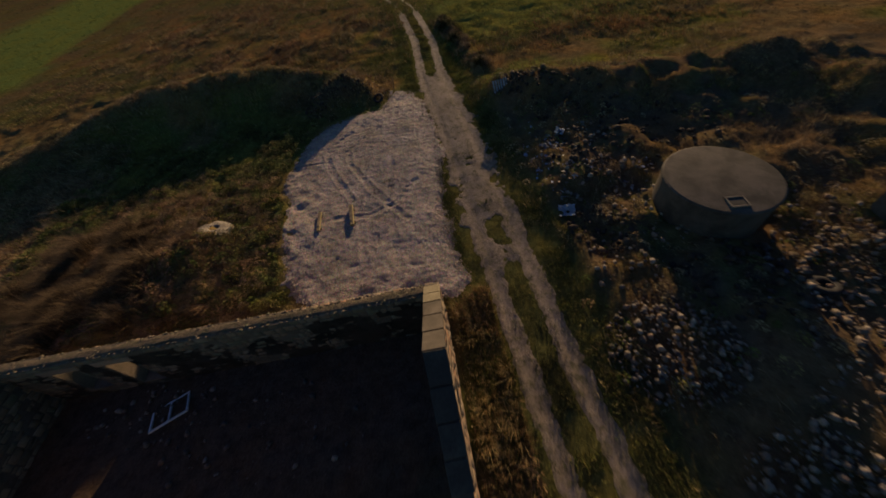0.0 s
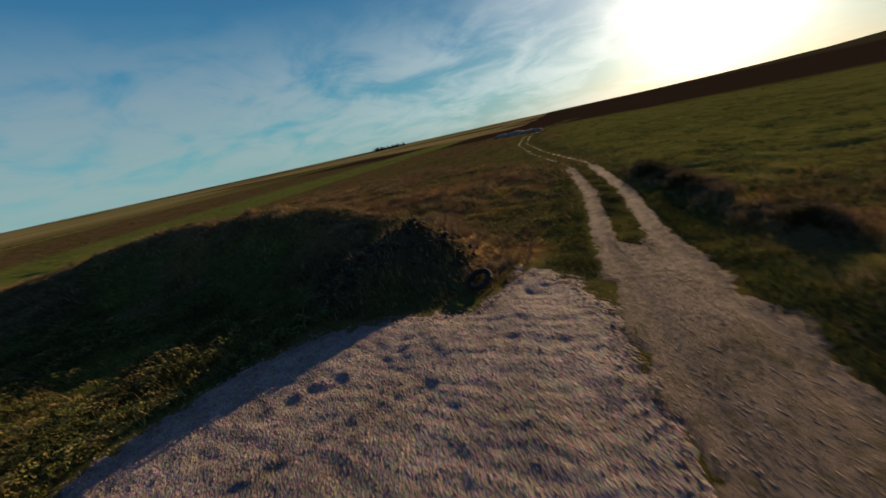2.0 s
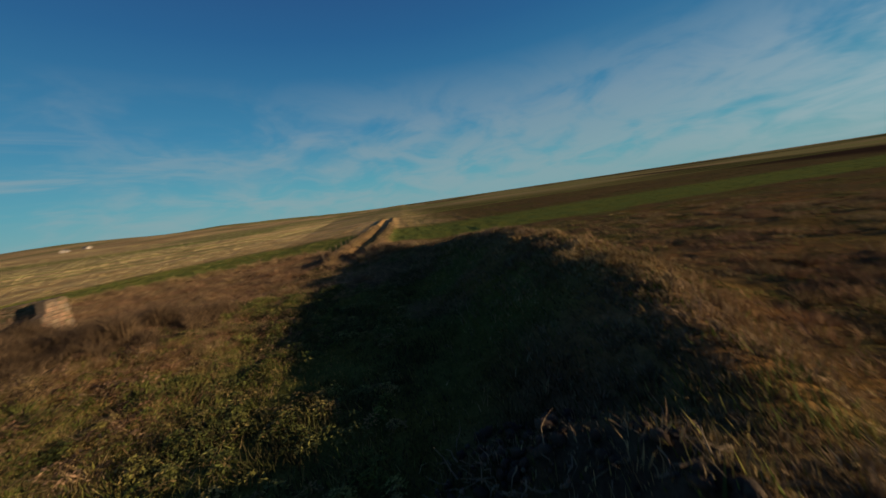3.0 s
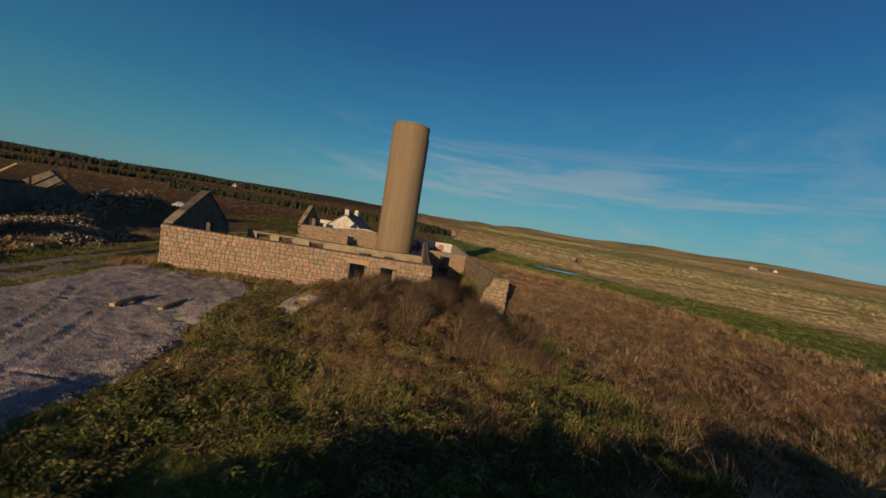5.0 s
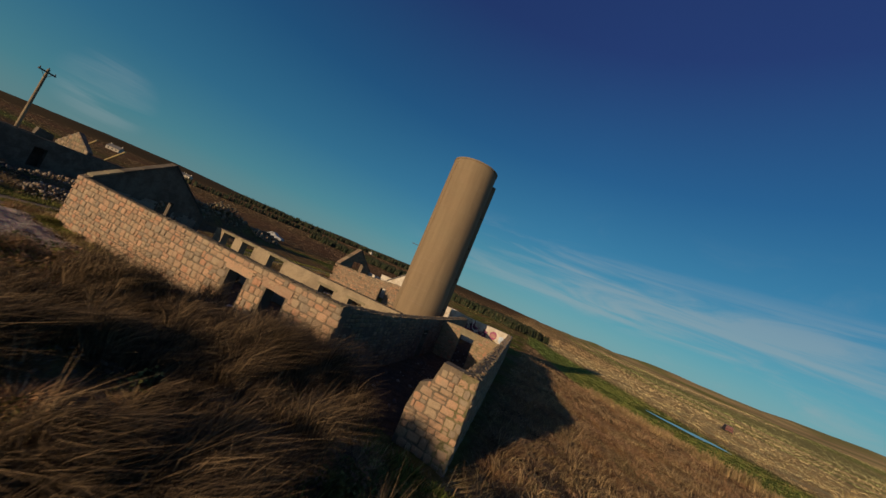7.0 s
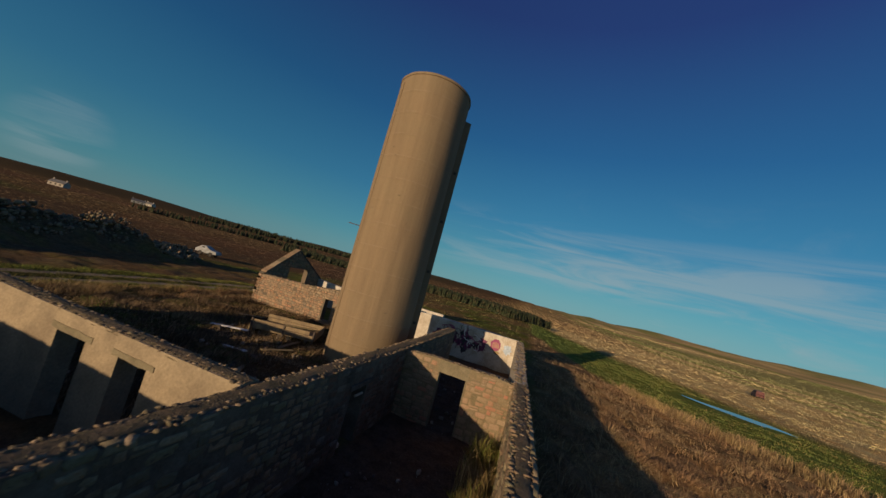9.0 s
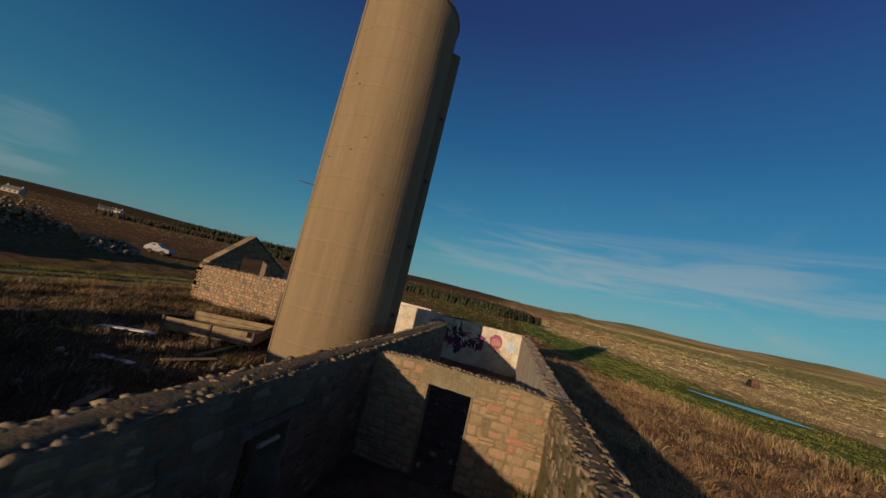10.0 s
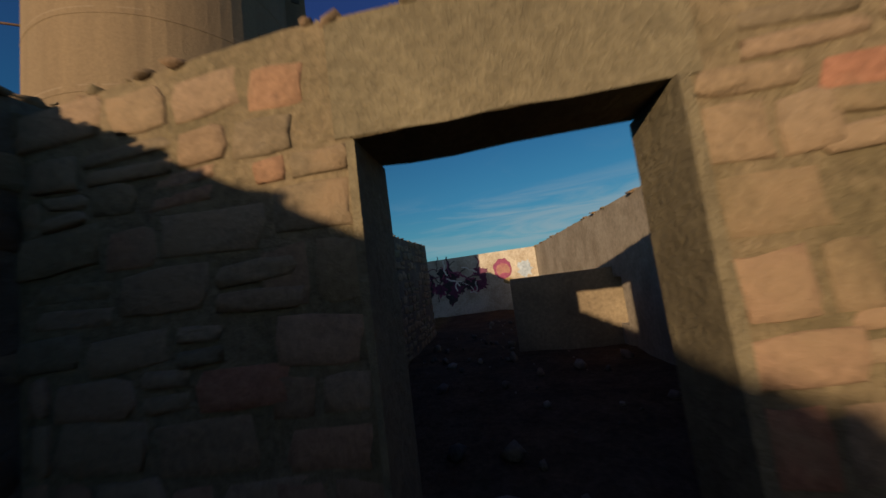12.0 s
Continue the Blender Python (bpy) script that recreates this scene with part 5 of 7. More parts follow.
# ---- the tower silo ----
def build_silo():
    base = Vector((-4.32, 29.88, -0.1))
    silo = thing("tower_silo", None, Matrix.Translation(base), "tall tan concrete tower silo with an unloading chute", "silo")
    n, R, Hh = 72, 2.085, 15.78
    bm = bmesh.new()
    levels = [0.0]
    z = 1.22
    while z < Hh - 0.6:
        levels += [z - 0.012, z, z + 0.012]
        z += 1.22
    levels += [Hh - 0.14, Hh - 0.12, Hh]
    rings = []
    for i, zz in enumerate(levels):
        r = R
        if i % 3 == 2 and 0 < i < len(levels) - 3:
            r = R + 0.008
        if zz >= Hh - 0.12:
            r = R + 0.035
        wob = [0.012 * math.sin(3 * a * 6.2832 / n + zz * 0.3) + 0.006 * math.sin(11 * a * 6.2832 / n + zz) for a in range(n)]
        rings.append([bm.verts.new(((r + wob[a]) * math.cos(6.2832 * a / n), (r + wob[a]) * math.sin(6.2832 * a / n), zz)) for a in range(n)])
    for r in (R - 0.16,):
        rings.append([bm.verts.new((r * math.cos(6.2832 * a / n), r * math.sin(6.2832 * a / n), Hh)) for a in range(n)])
        rings.append([bm.verts.new((r * math.cos(6.2832 * a / n), r * math.sin(6.2832 * a / n), Hh - 3)) for a in range(n)])
    for a, b in zip(rings, rings[1:]):
        for k in range(n):
            bm.faces.new((a[k], a[(k + 1) % n], b[(k + 1) % n], b[k]))
    bm.faces.new(rings[-1])
    part("barrel", bm, M["silo"], silo, "tan poured concrete with faint lift lines", smooth=False)
    # the chute: a three-sided shaft down the north east side, with hatches
    ang = radians(40)
    ca, sa = math.cos(ang), math.sin(ang)
    turn = Matrix(((ca, -sa, 0, 0), (sa, ca, 0, 0), (0, 0, 1, 0), (0, 0, 0, 1)))
    part("chute", boxm(R - 0.12, -0.42, 0.4, R + 0.40, 0.42, 14.95, 0.03, 0.006), M["silo"], silo, "concrete unloading chute", turn)
    for k in range(4):
        z0 = 2.6 + 3.0 * k
        part("hatch", boxm(R + 0.08, -0.432, z0, R + 0.26, -0.415, z0 + 0.16, 0.004), M["grey_concrete"], silo, "grey hatch board", turn)
    part("seam", boxm(-0.05, -R - 0.035, 0.3, 0.05, -R + 0.05, Hh - 0.4, 0.01), M["silo"], silo, "vertical casting seam", Matrix.Rotation(radians(-38), 4, "Z"))
    bm = bmesh.new()
    tube(bm, (-1.75, -1.1, 7.12), (-2.28, -1.42, 7.13), 0.022)
    part("iron_rod", bm, M["iron"], silo, "short rusty iron bar")
    for k in range(26):
        a = random.uniform(-2.9, 0.2)
        zz = random.uniform(0.8, 12)
        bm = boxm(-random.uniform(0.02, 0.09), -0.02, -0.012, random.uniform(0.02, 0.09), 0.03, 0.012, 0.004, 0.006)
        part("spall", bm, M["slab"], silo, "pale chip in the concrete", Matrix.Rotation(a + math.pi / 2, 4, "Z") @ Matrix.Translation((0, -R - 0.004, zz)))


build_silo()

# ---- spray paint on the end wall ----


def blot(cx, cz, rx, rz, seed, n=22, wob=0.25):
    """A flat ragged patch in the wall's plane, 4 mm thick."""
    r = random.Random(seed)
    bm = bmesh.new()
    vs = []
    for i in range(n):
        a = 6.2832 * i / n
        k = 1 + r.uniform(-wob, wob)
        vs.append(bm.verts.new((cx + rx * k * math.cos(a), 0, cz + rz * k * math.sin(a))))
    bm.faces.new(vs)
    return bm


def stroke(points, width):
    """A flat painted line."""
    bm = bmesh.new()
    rows = []
    for i, (x, z) in enumerate(points):
        a = points[max(0, i - 1)]
        b = points[min(len(points) - 1, i + 1)]
        d = Vector((b[0] - a[0], b[1] - a[1])).normalized()
        rows.append((bm.verts.new((x - d.y * width / 2, 0, z + d.x * width / 2)), bm.verts.new((x + d.y * width / 2, 0, z - d.x * width / 2))))
    for a, b in zip(rows, rows[1:]):
        bm.faces.new((a[0], b[0], b[1], a[1]))
    return bm


def paint_graffiti():
    r = random.Random(3)
    art = thing("graffiti", None, Matrix.Translation((0, 38.552, 0)), "purple and magenta spray paint tags on the white end wall", "graffiti")
    for k in range(34):
        cx, cz = r.uniform(-2.9, 1.0), r.uniform(0.65, 1.85)
        if cz > 1.55 and r.random() < 0.45:
            cz -= 0.6
        part("painted_patch", blot(cx, cz, r.uniform(0.12, 0.36), r.uniform(0.14, 0.36), 70 + k, 20, 0.38), M[("purple", "purple", "magenta", "black")[k % 4]], art, "ragged sprayed patch", Matrix.Translation((0, -0.0004 * k - 0.002, 0)))
    for k in range(46):
        x, z = r.uniform(-2.6, 0.8), r.uniform(1.05, 2.0)
        pts, a = [], r.uniform(0, 6.28)
        for _ in range(9):
            pts.append((x, z))
            a += r.uniform(-0.9, 0.9)
            x, z = x + 0.09 * math.cos(a), z + 0.09 * math.sin(a)
        mat = ("magenta", "black", "black", "purple", "magenta", "white_paint")[k % 6]
        part("painted_line", stroke(pts, r.uniform(0.03, 0.07)), M[mat], art, "", Matrix.Translation((0, -0.018 - 0.0012 * k, 0)))
    part("painted_patch", blot(1.82, 1.72, 0.38, 0.44, 50, 26, 0.08), M["magenta"], art, "magenta rounded patch", Matrix.Translation((0, -0.004, 0)))
    part("painted_patch", blot(1.84, 1.66, 0.29, 0.28, 51, 22, 0.06), M["orange"], art, "orange rounded patch", Matrix.Translation((0, -0.012, 0)))
    part("painted_patch", blot(1.88, 1.42, 0.22, 0.11, 52, 14, 0.1), M["magenta"], art, "magenta patch", Matrix.Translation((0, -0.017, 0)))
    part("painted_patch", blot(2.0, 1.18, 0.2, 0.13, 53, 14, 0.1), M["pale_wood"], art, "yellow patch", Matrix.Translation((0, -0.017, 0)))
    part("painted_patch", blot(2.75, 1.6, 0.28, 0.34, 54, 24, 0.3), M["blue_sheet"], art, "pale blue patch", Matrix.Translation((0, -0.005, 0)))
    far = thing("graffiti", None, Matrix.Translation((-5.2, 42.66, 0)), "teal spray paint on a far white wall", "graffiti")
    for k in range(5):
        part("painted_patch", blot(-1.1 + 0.55 * k, 1.7 + 0.12 * (k % 2), 0.34, 0.3, 60 + k, 18, 0.25), M["teal"], far, "", Matrix.Translation((0, -0.06 - 0.004 * (k % 2), 0)))


paint_graffiti()


# ---- things on the gravel and the mound ----
def on_land(x, y, dz=0.0):
    return Vector((x, y, float(land(np.array([x]), np.array([y]))[0]) + dz))


def timber_block(x, y, yaw, length, width, height, tilt):
    """A pale sawn baulk that rests on a smaller cross piece."""
    z = on_land(x, y, 0.05)
    ob = thing("timber_baulk", None, Matrix.Translation(z) @ Matrix.Rotation(radians(yaw), 4, "Z"), "pale sawn timber baulk resting on a short bearer on the gravel", "timber", "timbers on the gravel")
    part("plank", boxm(-width / 2, -length / 2, 0.055, width / 2, length / 2, 0.055 + height, 0.012, 0.008), M["pale_wood"], ob, "", Matrix.Rotation(radians(tilt), 4, "X"))
    part("plank", boxm(-width / 2 + 0.03, -length / 2 + 0.1, 0.058 + height, width / 2 - 0.01, length / 2 - 0.3, 0.08 + height, 0.008, 0.01), M["wood"], ob, "grey weathered board", Matrix.Rotation(radians(tilt), 4, "X"))
    part("bearer", boxm(-width * 0.9, length * 0.28, 0.0, width * 0.9, length * 0.28 + 0.16, 0.06, 0.012, 0.008), M["dark_wood"], ob, "dark wooden bearer")
    part("bearer", boxm(-width * 0.8, -length * 0.36, 0.0, width * 0.8, -length * 0.36 + 0.14, 0.06, 0.012, 0.008), M["dark_wood"], ob, "dark wooden bearer")


timber_block(-11.14, 4.72, 1, 1.45, 0.17, 0.10, 1.0)
timber_block(-12.88, 4.62, 4, 1.55, 0.20, 0.13, -1.0)


def concrete_base():
    x, y = -5.9, 4.6
    hx, hy = np.array([x - 0.8, x + 0.8, x, x]), np.array([y, y, y - 0.8, y + 0.8])
    hz = land(hx, hy, False)
    lean = Vector((float(hz[0] - hz[1]) / 1.6, float(hz[2] - hz[3]) / 1.6, 1.0))
    ob = thing("concrete_base", None, Matrix.Translation(on_land(x, y, 0.02)) @ lean.to_track_quat("Z", "Y").to_matrix().to_4x4(), "round crumbled concrete base with a central hole in the mound", "concrete base")
    r = random.Random(9)
    bm = bmesh.new()
    n = 30
    rings = []
    prof = ((0.22, -0.5), (0.22, 0.0), (0.30, 0.06), (0.55, 0.07), (0.78, 0.02), (0.94, -0.2))
    edge = [r.uniform(0.90, 1.07) for _ in range(n)]
    for k, (rad, z) in enumerate(prof):
        rings.append([bm.verts.new((rad * (1 + (edge[a] - 1) * (k / 4 if k > 1 else 0.1)) * math.cos(6.2832 * a / n), rad * (1 + (edge[a] - 1) * (k / 4 if k > 1 else 0.1)) * math.sin(6.2832 * a / n), z + r.uniform(-0.02, 0.02))) for a in range(n)])
    for a, b in zip(rings, rings[1:]):
        for k in range(n):
            bm.faces.new((a[k], a[(k + 1) % n], b[(k + 1) % n], b[k]))
    bm.faces.new(rings[0][::-1])
    bmesh.ops.recalc_face_normals(bm, faces=bm.faces[:])
    part("slab", bm, M["base_concrete"], ob)


concrete_base()


def tyre_mesh(R=0.42, r=0.13):
    bm = bmesh.new()
    n, k = 32, 10
    prof = [(R - r * 0.9, -r * 0.8), (R - r * 0.3, -r), (R + r * 0.55, -r * 0.95), (R + r * 0.95, -r * 0.6), (R + r, 0), (R + r * 0.95, r * 0.6), (R + r * 0.55, r * 0.95), (R - r * 0.3, r), (R - r * 0.9, r * 0.8), (R - r * 0.6, 0)]
    rings = [[bm.verts.new(((rad + (0.012 if a % 2 and 2 < i < 6 else 0)) * math.cos(6.2832 * a / n), (rad + (0.012 if a % 2 and 2 < i < 6 else 0)) * math.sin(6.2832 * a / n), z)) for a in range(n)] for i, (rad, z) in enumerate(prof)]
    for i in range(k):
        a, b = rings[i], rings[(i + 1) % k]
        for j in range(n):
            bm.faces.new((a[j], a[(j + 1) % n], b[(j + 1) % n], b[j]))
    bmesh.ops.recalc_face_normals(bm, faces=bm.faces[:])
    return bm


def plain_thing(name, bm, mat, m, label, category, group="", kind="", smooth=False):
    me = bpy.data.meshes.new(name)
    bm.to_mesh(me)
    bm.free()
    if smooth:
        me.polygons.foreach_set("use_smooth", np.ones(len(me.polygons), bool))
    me.materials.append(mat)
    return thing(name, me, m, label, category, group, kind)


plain_thing("tyre", tyre_mesh(0.33, 0.07), M["rubber"], Matrix.Translation(on_land(-14.66, -8.4, 0.22)) @ Matrix.Rotation(radians(14), 4, "Y") @ Matrix.Rotation(radians(-22), 4, "X"), "worn grey tractor tyre lying at the end of the gravel", "tyre", smooth=False)
plain_thing("tyre", tyre_mesh(0.34, 0.11), M["rubber"], Matrix.Translation(on_land(-30.6, 13.6, 0.14)) @ Matrix.Rotation(radians(14), 4, "X"), "worn black tyre lying on the waste ground", "tyre")


def pallet():
    p = on_land(-23.5, -4.4, -0.18)
    ob = thing("white_pallet", None, Matrix.Translation(p) @ Matrix.Rotation(radians(186), 4, "Z") @ Matrix.Rotation(radians(58), 4, "X") @ Matrix.Rotation(radians(-6), 4, "Y"), "pale weathered wooden pallet leaning on the waste bank", "pallet")
    for k in range(6):
        part("slat", boxm(-0.5 + 0.18 * k, 0, 0.09, -0.39 + 0.18 * k, 0.8, 0.11, 0.004), M["car_white"], ob)
    for y in (0.0, 0.36, 0.7):
        part("rail", boxm(-0.52, y, 0.0, 0.52, y + 0.09, 0.088, 0.005), M["wood"], ob, "grey rail")


pallet()


def crumpled(name, x, y, w, d, mat, label, tilt=0.0, lift=0.08, seed=0):
    """A bent and creased sheet."""
    r = random.Random(seed)
    bm = bmesh.new()
    n = 7
    grid = [[bm.verts.new(((i / n - 0.5) * w + r.uniform(-0.04, 0.04) * w, (j / n - 0.5) * d + r.uniform(-0.04, 0.04) * d, r.uniform(-0.05, 0.05) + 0.1 * math.sin(i * 0.9 + seed) * w)) for j in range(n + 1)] for i in range(n + 1)]
    for i in range(n):
        for j in range(n):
            bm.faces.new((grid[i][j], grid[i + 1][j], grid[i + 1][j + 1], grid[i][j + 1]))
    bmesh.ops.solidify(bm, geom=bm.faces[:], thickness=0.006)
    return plain_thing(name, bm, M[mat], Matrix.Translation(on_land(x, y, lift)) @ Euler((tilt, tilt * 0.4, seed * 1.3)).to_matrix().to_4x4(), label, "plastic sheet", "dumped sheets")


crumpled("plastic_sheet", -23.65, 7.35, 0.7, 0.75, "blue_sheet", "pale blue plastic sheet on the waste ground", 0.2, 0.12, 1)
crumpled("plastic_sheet", -25.5, 1.35, 0.5, 0.4, "blue_sheet", "pale blue plastic sheet tipped on the bank", 0.5, 0.15, 2)
crumpled("plastic_sheet", -24.2, 2.6, 0.42, 0.35, "car_white", "dirty white plastic sheet among litter", 0.5, 0.15, 3)
crumpled("plastic_sheet", -24.9, 4.4, 0.35, 0.4, "car_white", "dirty white plastic sheet among litter", -0.4, 0.12, 4)


def scatter_on(n, cx, cy, rx, ry, seed, keep=None):
    r = np.random.default_rng(seed)
    a, q = r.uniform(0, 6.2832, n), np.sqrt(r.uniform(0, 1, n))
    x, y = cx + rx * q * np.cos(a), cy + ry * q * np.sin(a)
    return x, y, r


def pile(name, spots, n, lo, hi, mat, label, category, seed, bury=0.2, flat=0.7):
    """Loose stones over one or more spots of ground, each spot a centre with two reaches."""
    places, sizes = [], []
    for k, (cx, cy, rx, ry, rise) in enumerate(spots):
        x, y, r = scatter_on(n // len(spots), cx, cy, rx, ry, seed + k)
        s = lo + (hi - lo) * r.uniform(0, 1, len(x)) ** 2.5
        edge = np.hypot((x - cx) / rx, (y - cy) / ry)
        z = land(x, y) + s * (0.35 - bury) + rise * (1 - edge**1.5) * r.uniform(0.3, 1, len(x))
        places.append(np.stack([x, y, z], -1))
        sizes.append(s)
    v, f = strewn(np.concatenate(places), np.concatenate(sizes), ROCKS, flat)
    return thing(name, fast_mesh(name, v, f, M[mat]), label=label, category=category, kind="stuff")


pile("stone_pile", [(-24.6, 14.6, 2.2, 2.0, 0.5)], 600, 0.06, 0.32, "rubble", "pile of broken pale stones beside the track", "stone pile", 201)
pile("stone_pile", [(-28.6, 18.3, 2.0, 1.8, 0.4), (-26.0, 18.8, 1.6, 1.4, 0.2)], 480, 0.06, 0.34, "rubble", "pile of broken stones on waste ground", "stone pile", 205)
pile("rubble_heap", [(-36, 28.5, 2.6, 4.0, 0.7), (-37.5, 35.0, 3.0, 4.0, 0.9), (-33.5, 22.5, 2.6, 3.0, 0.5), (-34.2, 40.5, 2.2, 2.2, 0.4)], 1900, 0.10, 0.6, "brown_stone_far", "long heap of demolition rubble beside the track", "rubble heap", 210)
pile("rubble_heap", [(-30.5, 16.0, 2.4, 2.4, 0.3), (-32.0, 12.5, 2.6, 1.8, 0.3)], 520, 0.07, 0.36, "rubble", "low spread of broken stones by the ruined house", "rubble heap", 214)
pile("waste_stones", [(-25.0, 10.8, 2.0, 1.6, 0.15), (-27.3, 8.3, 1.6, 2.2, 0.25), (-26.5, 5.6, 2.6, 1.6, 0.25), (-33.8, 10.6, 2.2, 2.4, 0.2), (-26.4, 1.8, 2.0, 1.4, 0.2)], 420, 0.06, 0.36, "rubble", "scattered broken stones on the tipped waste", "waste stones", 220)
pile("spoil_debris", [(-10.4, -8.6, 1.2, 1.2, 0.1), (-13.2, -9.6, 1.6, 0.8, 0.1)], 90, 0.03, 0.16, "brown_stone_far", "brown roots and stones at the gravel's end", "debris", 225)
pile("spoil_clods", [(-11.2, -9.4, 2.4, 0.9, 0.1), (-13.4, -9.6, 1.4, 0.7, 0.1), (-9.8, -8.2, 0.9, 1.1, 0.1)], 330, 0.06, 0.34, "soil", "torn clods of brown soil beside the tyre", "soil", 226, 0.3)
pile("waste_clods", [(-25.0, -4.6, 1.8, 1.2, 0.1), (-27.5, -1.5, 2.6, 2.6, 0.1), (-26.0, 3.5, 2.4, 2.4, 0.1), (-31.0, 2.5, 3.5, 3.0, 0.1), (-28.5, 12.5, 2.4, 2.0, 0.1), (-24.6, 8.6, 1.4, 1.6, 0.05)], 900, 0.08, 0.5, "soil", "torn clods of brown soil over the tipped waste", "soil", 227, 0.3)
pile("byre_debris", [(-5.2, 13.2, 2.6, 1.2, 0.05), (-10.0, 15.0, 4.0, 2.0, 0.05)], 160, 0.06, 0.3, "rubble", "broken stones on the byre floor", "debris", 228)
pile("passage_debris", [(1.6, 18.0, 1.8, 5.0, 0.03), (1.6, 30.0, 1.8, 5.0, 0.03)], 220, 0.04, 0.24, "rubble", "broken stones on the passage floor", "debris", 231)
pile("yard_debris", [(-7.5, 22.5, 4.5, 3.0, 0.05), (-9.0, 27.0, 3.0, 2.0, 0.08), (-3.4, 24.6, 1.6, 1.8, 0.1)], 240, 0.05, 0.34, "rubble", "stones and scraps in the overgrown yard", "debris", 235)


def litter():
    """Small bent scraps over the tip."""
    r = np.random.default_rng(31)
    verts, faces, at = [], [], 0
    spots = ((-24.4, 2.6, 1.4, 1.8, 90), (-23.8, 5.2, 0.9, 1.4, 40), (-26.6, 5.4, 2.4, 1.2, 40), (-23.6, -0.6, 0.8, 1.4, 8), (-30.5, 13.2, 2.0, 1.2, 14))
    for cx, cy, rx, ry, n in spots:
        for _ in range(n):
            a, q = r.uniform(0, 6.28), math.sqrt(r.uniform(0, 1))
            x, y = cx + rx * q * math.cos(a), cy + ry * q * math.sin(a)
            z = float(land(np.array([x]), np.array([y]))[0])
            s = 0.04 + 0.13 * r.uniform(0, 1) ** 2
            g = np.array([(i - 1, j - 1, r.uniform(-0.5, 0.5)) for i in range(3) for j in range(3)], float) * (s * r.uniform(0.4, 1), s * r.uniform(0.3, 0.9), s * 0.5)
            t = turn_matrices(1, 0.8)[0]
            verts.append(g @ t.T + (x, y, z + s * 0.35))
            faces.append(np.array([(i * 3 + j, i * 3 + j + 3, i * 3 + j + 4, i * 3 + j + 1) for i in range(2) for j in range(2)]) + at)
            at += 9
    thing("litter", fast_mesh("litter", np.concatenate(verts), np.concatenate(faces), M["plastic"]), label="white, blue and brown plastic litter tipped beside the track", category="litter", kind="stuff")


litter()


def roots(name, line, n, label, seed):
    """Torn roots and dead sticks tipped in a row."""
    r = random.Random(seed)
    bm = bmesh.new()
    for _ in range(n):
        k = r.randrange(len(line) - 1)
        u = r.random()
        x = line[k][0] + (line[k + 1][0] - line[k][0]) * u + r.gauss(0, 0.25)
        y = line[k][1] + (line[k + 1][1] - line[k][1]) * u + r.gauss(0, 0.22)
        a = on_land(x, y, r.uniform(-0.05, 0.2))
        p, yaw, rise = a, r.uniform(0, 6.28), r.uniform(-0.1, 0.9)
        rad, ln = r.uniform(0.006, 0.018), r.uniform(0.05, 0.17)
        for _ in range(3):
            q = p + Vector((math.cos(yaw) * ln, math.sin(yaw) * ln, ln * rise))
            tube(bm, p, q, rad, rad * 0.7, 5)
            p, rad, yaw, rise = q, rad * 0.7, yaw + r.uniform(-0.7, 0.7), rise + r.uniform(-0.6, 0.3)
    plain_thing(name, bm, M["wood"], None, label, "roots", kind="stuff")


roots("tipped_roots", [(-9.3, -7.0), (-10.1, -7.8), (-10.7, -8.6), (-10.8, -10.0), (-12.6, -9.9), (-14.3, -9.0)], 90, "torn roots and sticks tipped beside the tyre", 61)
roots("waste_sticks", [(-22.8, -5.8), (-25.0, -3.5), (-27.0, 1.0), (-26.5, 7.0), (-27.0, 12.0)], 60, "dead sticks and roots on the tipped waste", 62)


def passage_door():
    """Timber lintel and a white pipe across the opening in the passage wall."""
    plain_thing("timber_lintel", boxm(-0.46, 21.25, 1.745, -0.36, 22.55, 1.89, 0.012, 0.01), M["dark_wood"], None, "grey timber lintel over a low doorway in the passage wall", "lintel")
    ob = plain_thing("white_pipe", tube(bmesh.new(), (-0.44, 21.72, 1.50), (-0.44, 22.14, 1.49), 0.035, 0.035, 10), M["old_plaster"], None, "white plastic pipe wedged across the low doorway", "pipe")
    plain_thing("white_block", boxm(-0.75, 21.45, 0.04, -0.5, 21.72, 0.2, 0.02, 0.015), M["whitewash"], None, "broken white block on the doorway's floor", "block")


passage_door()


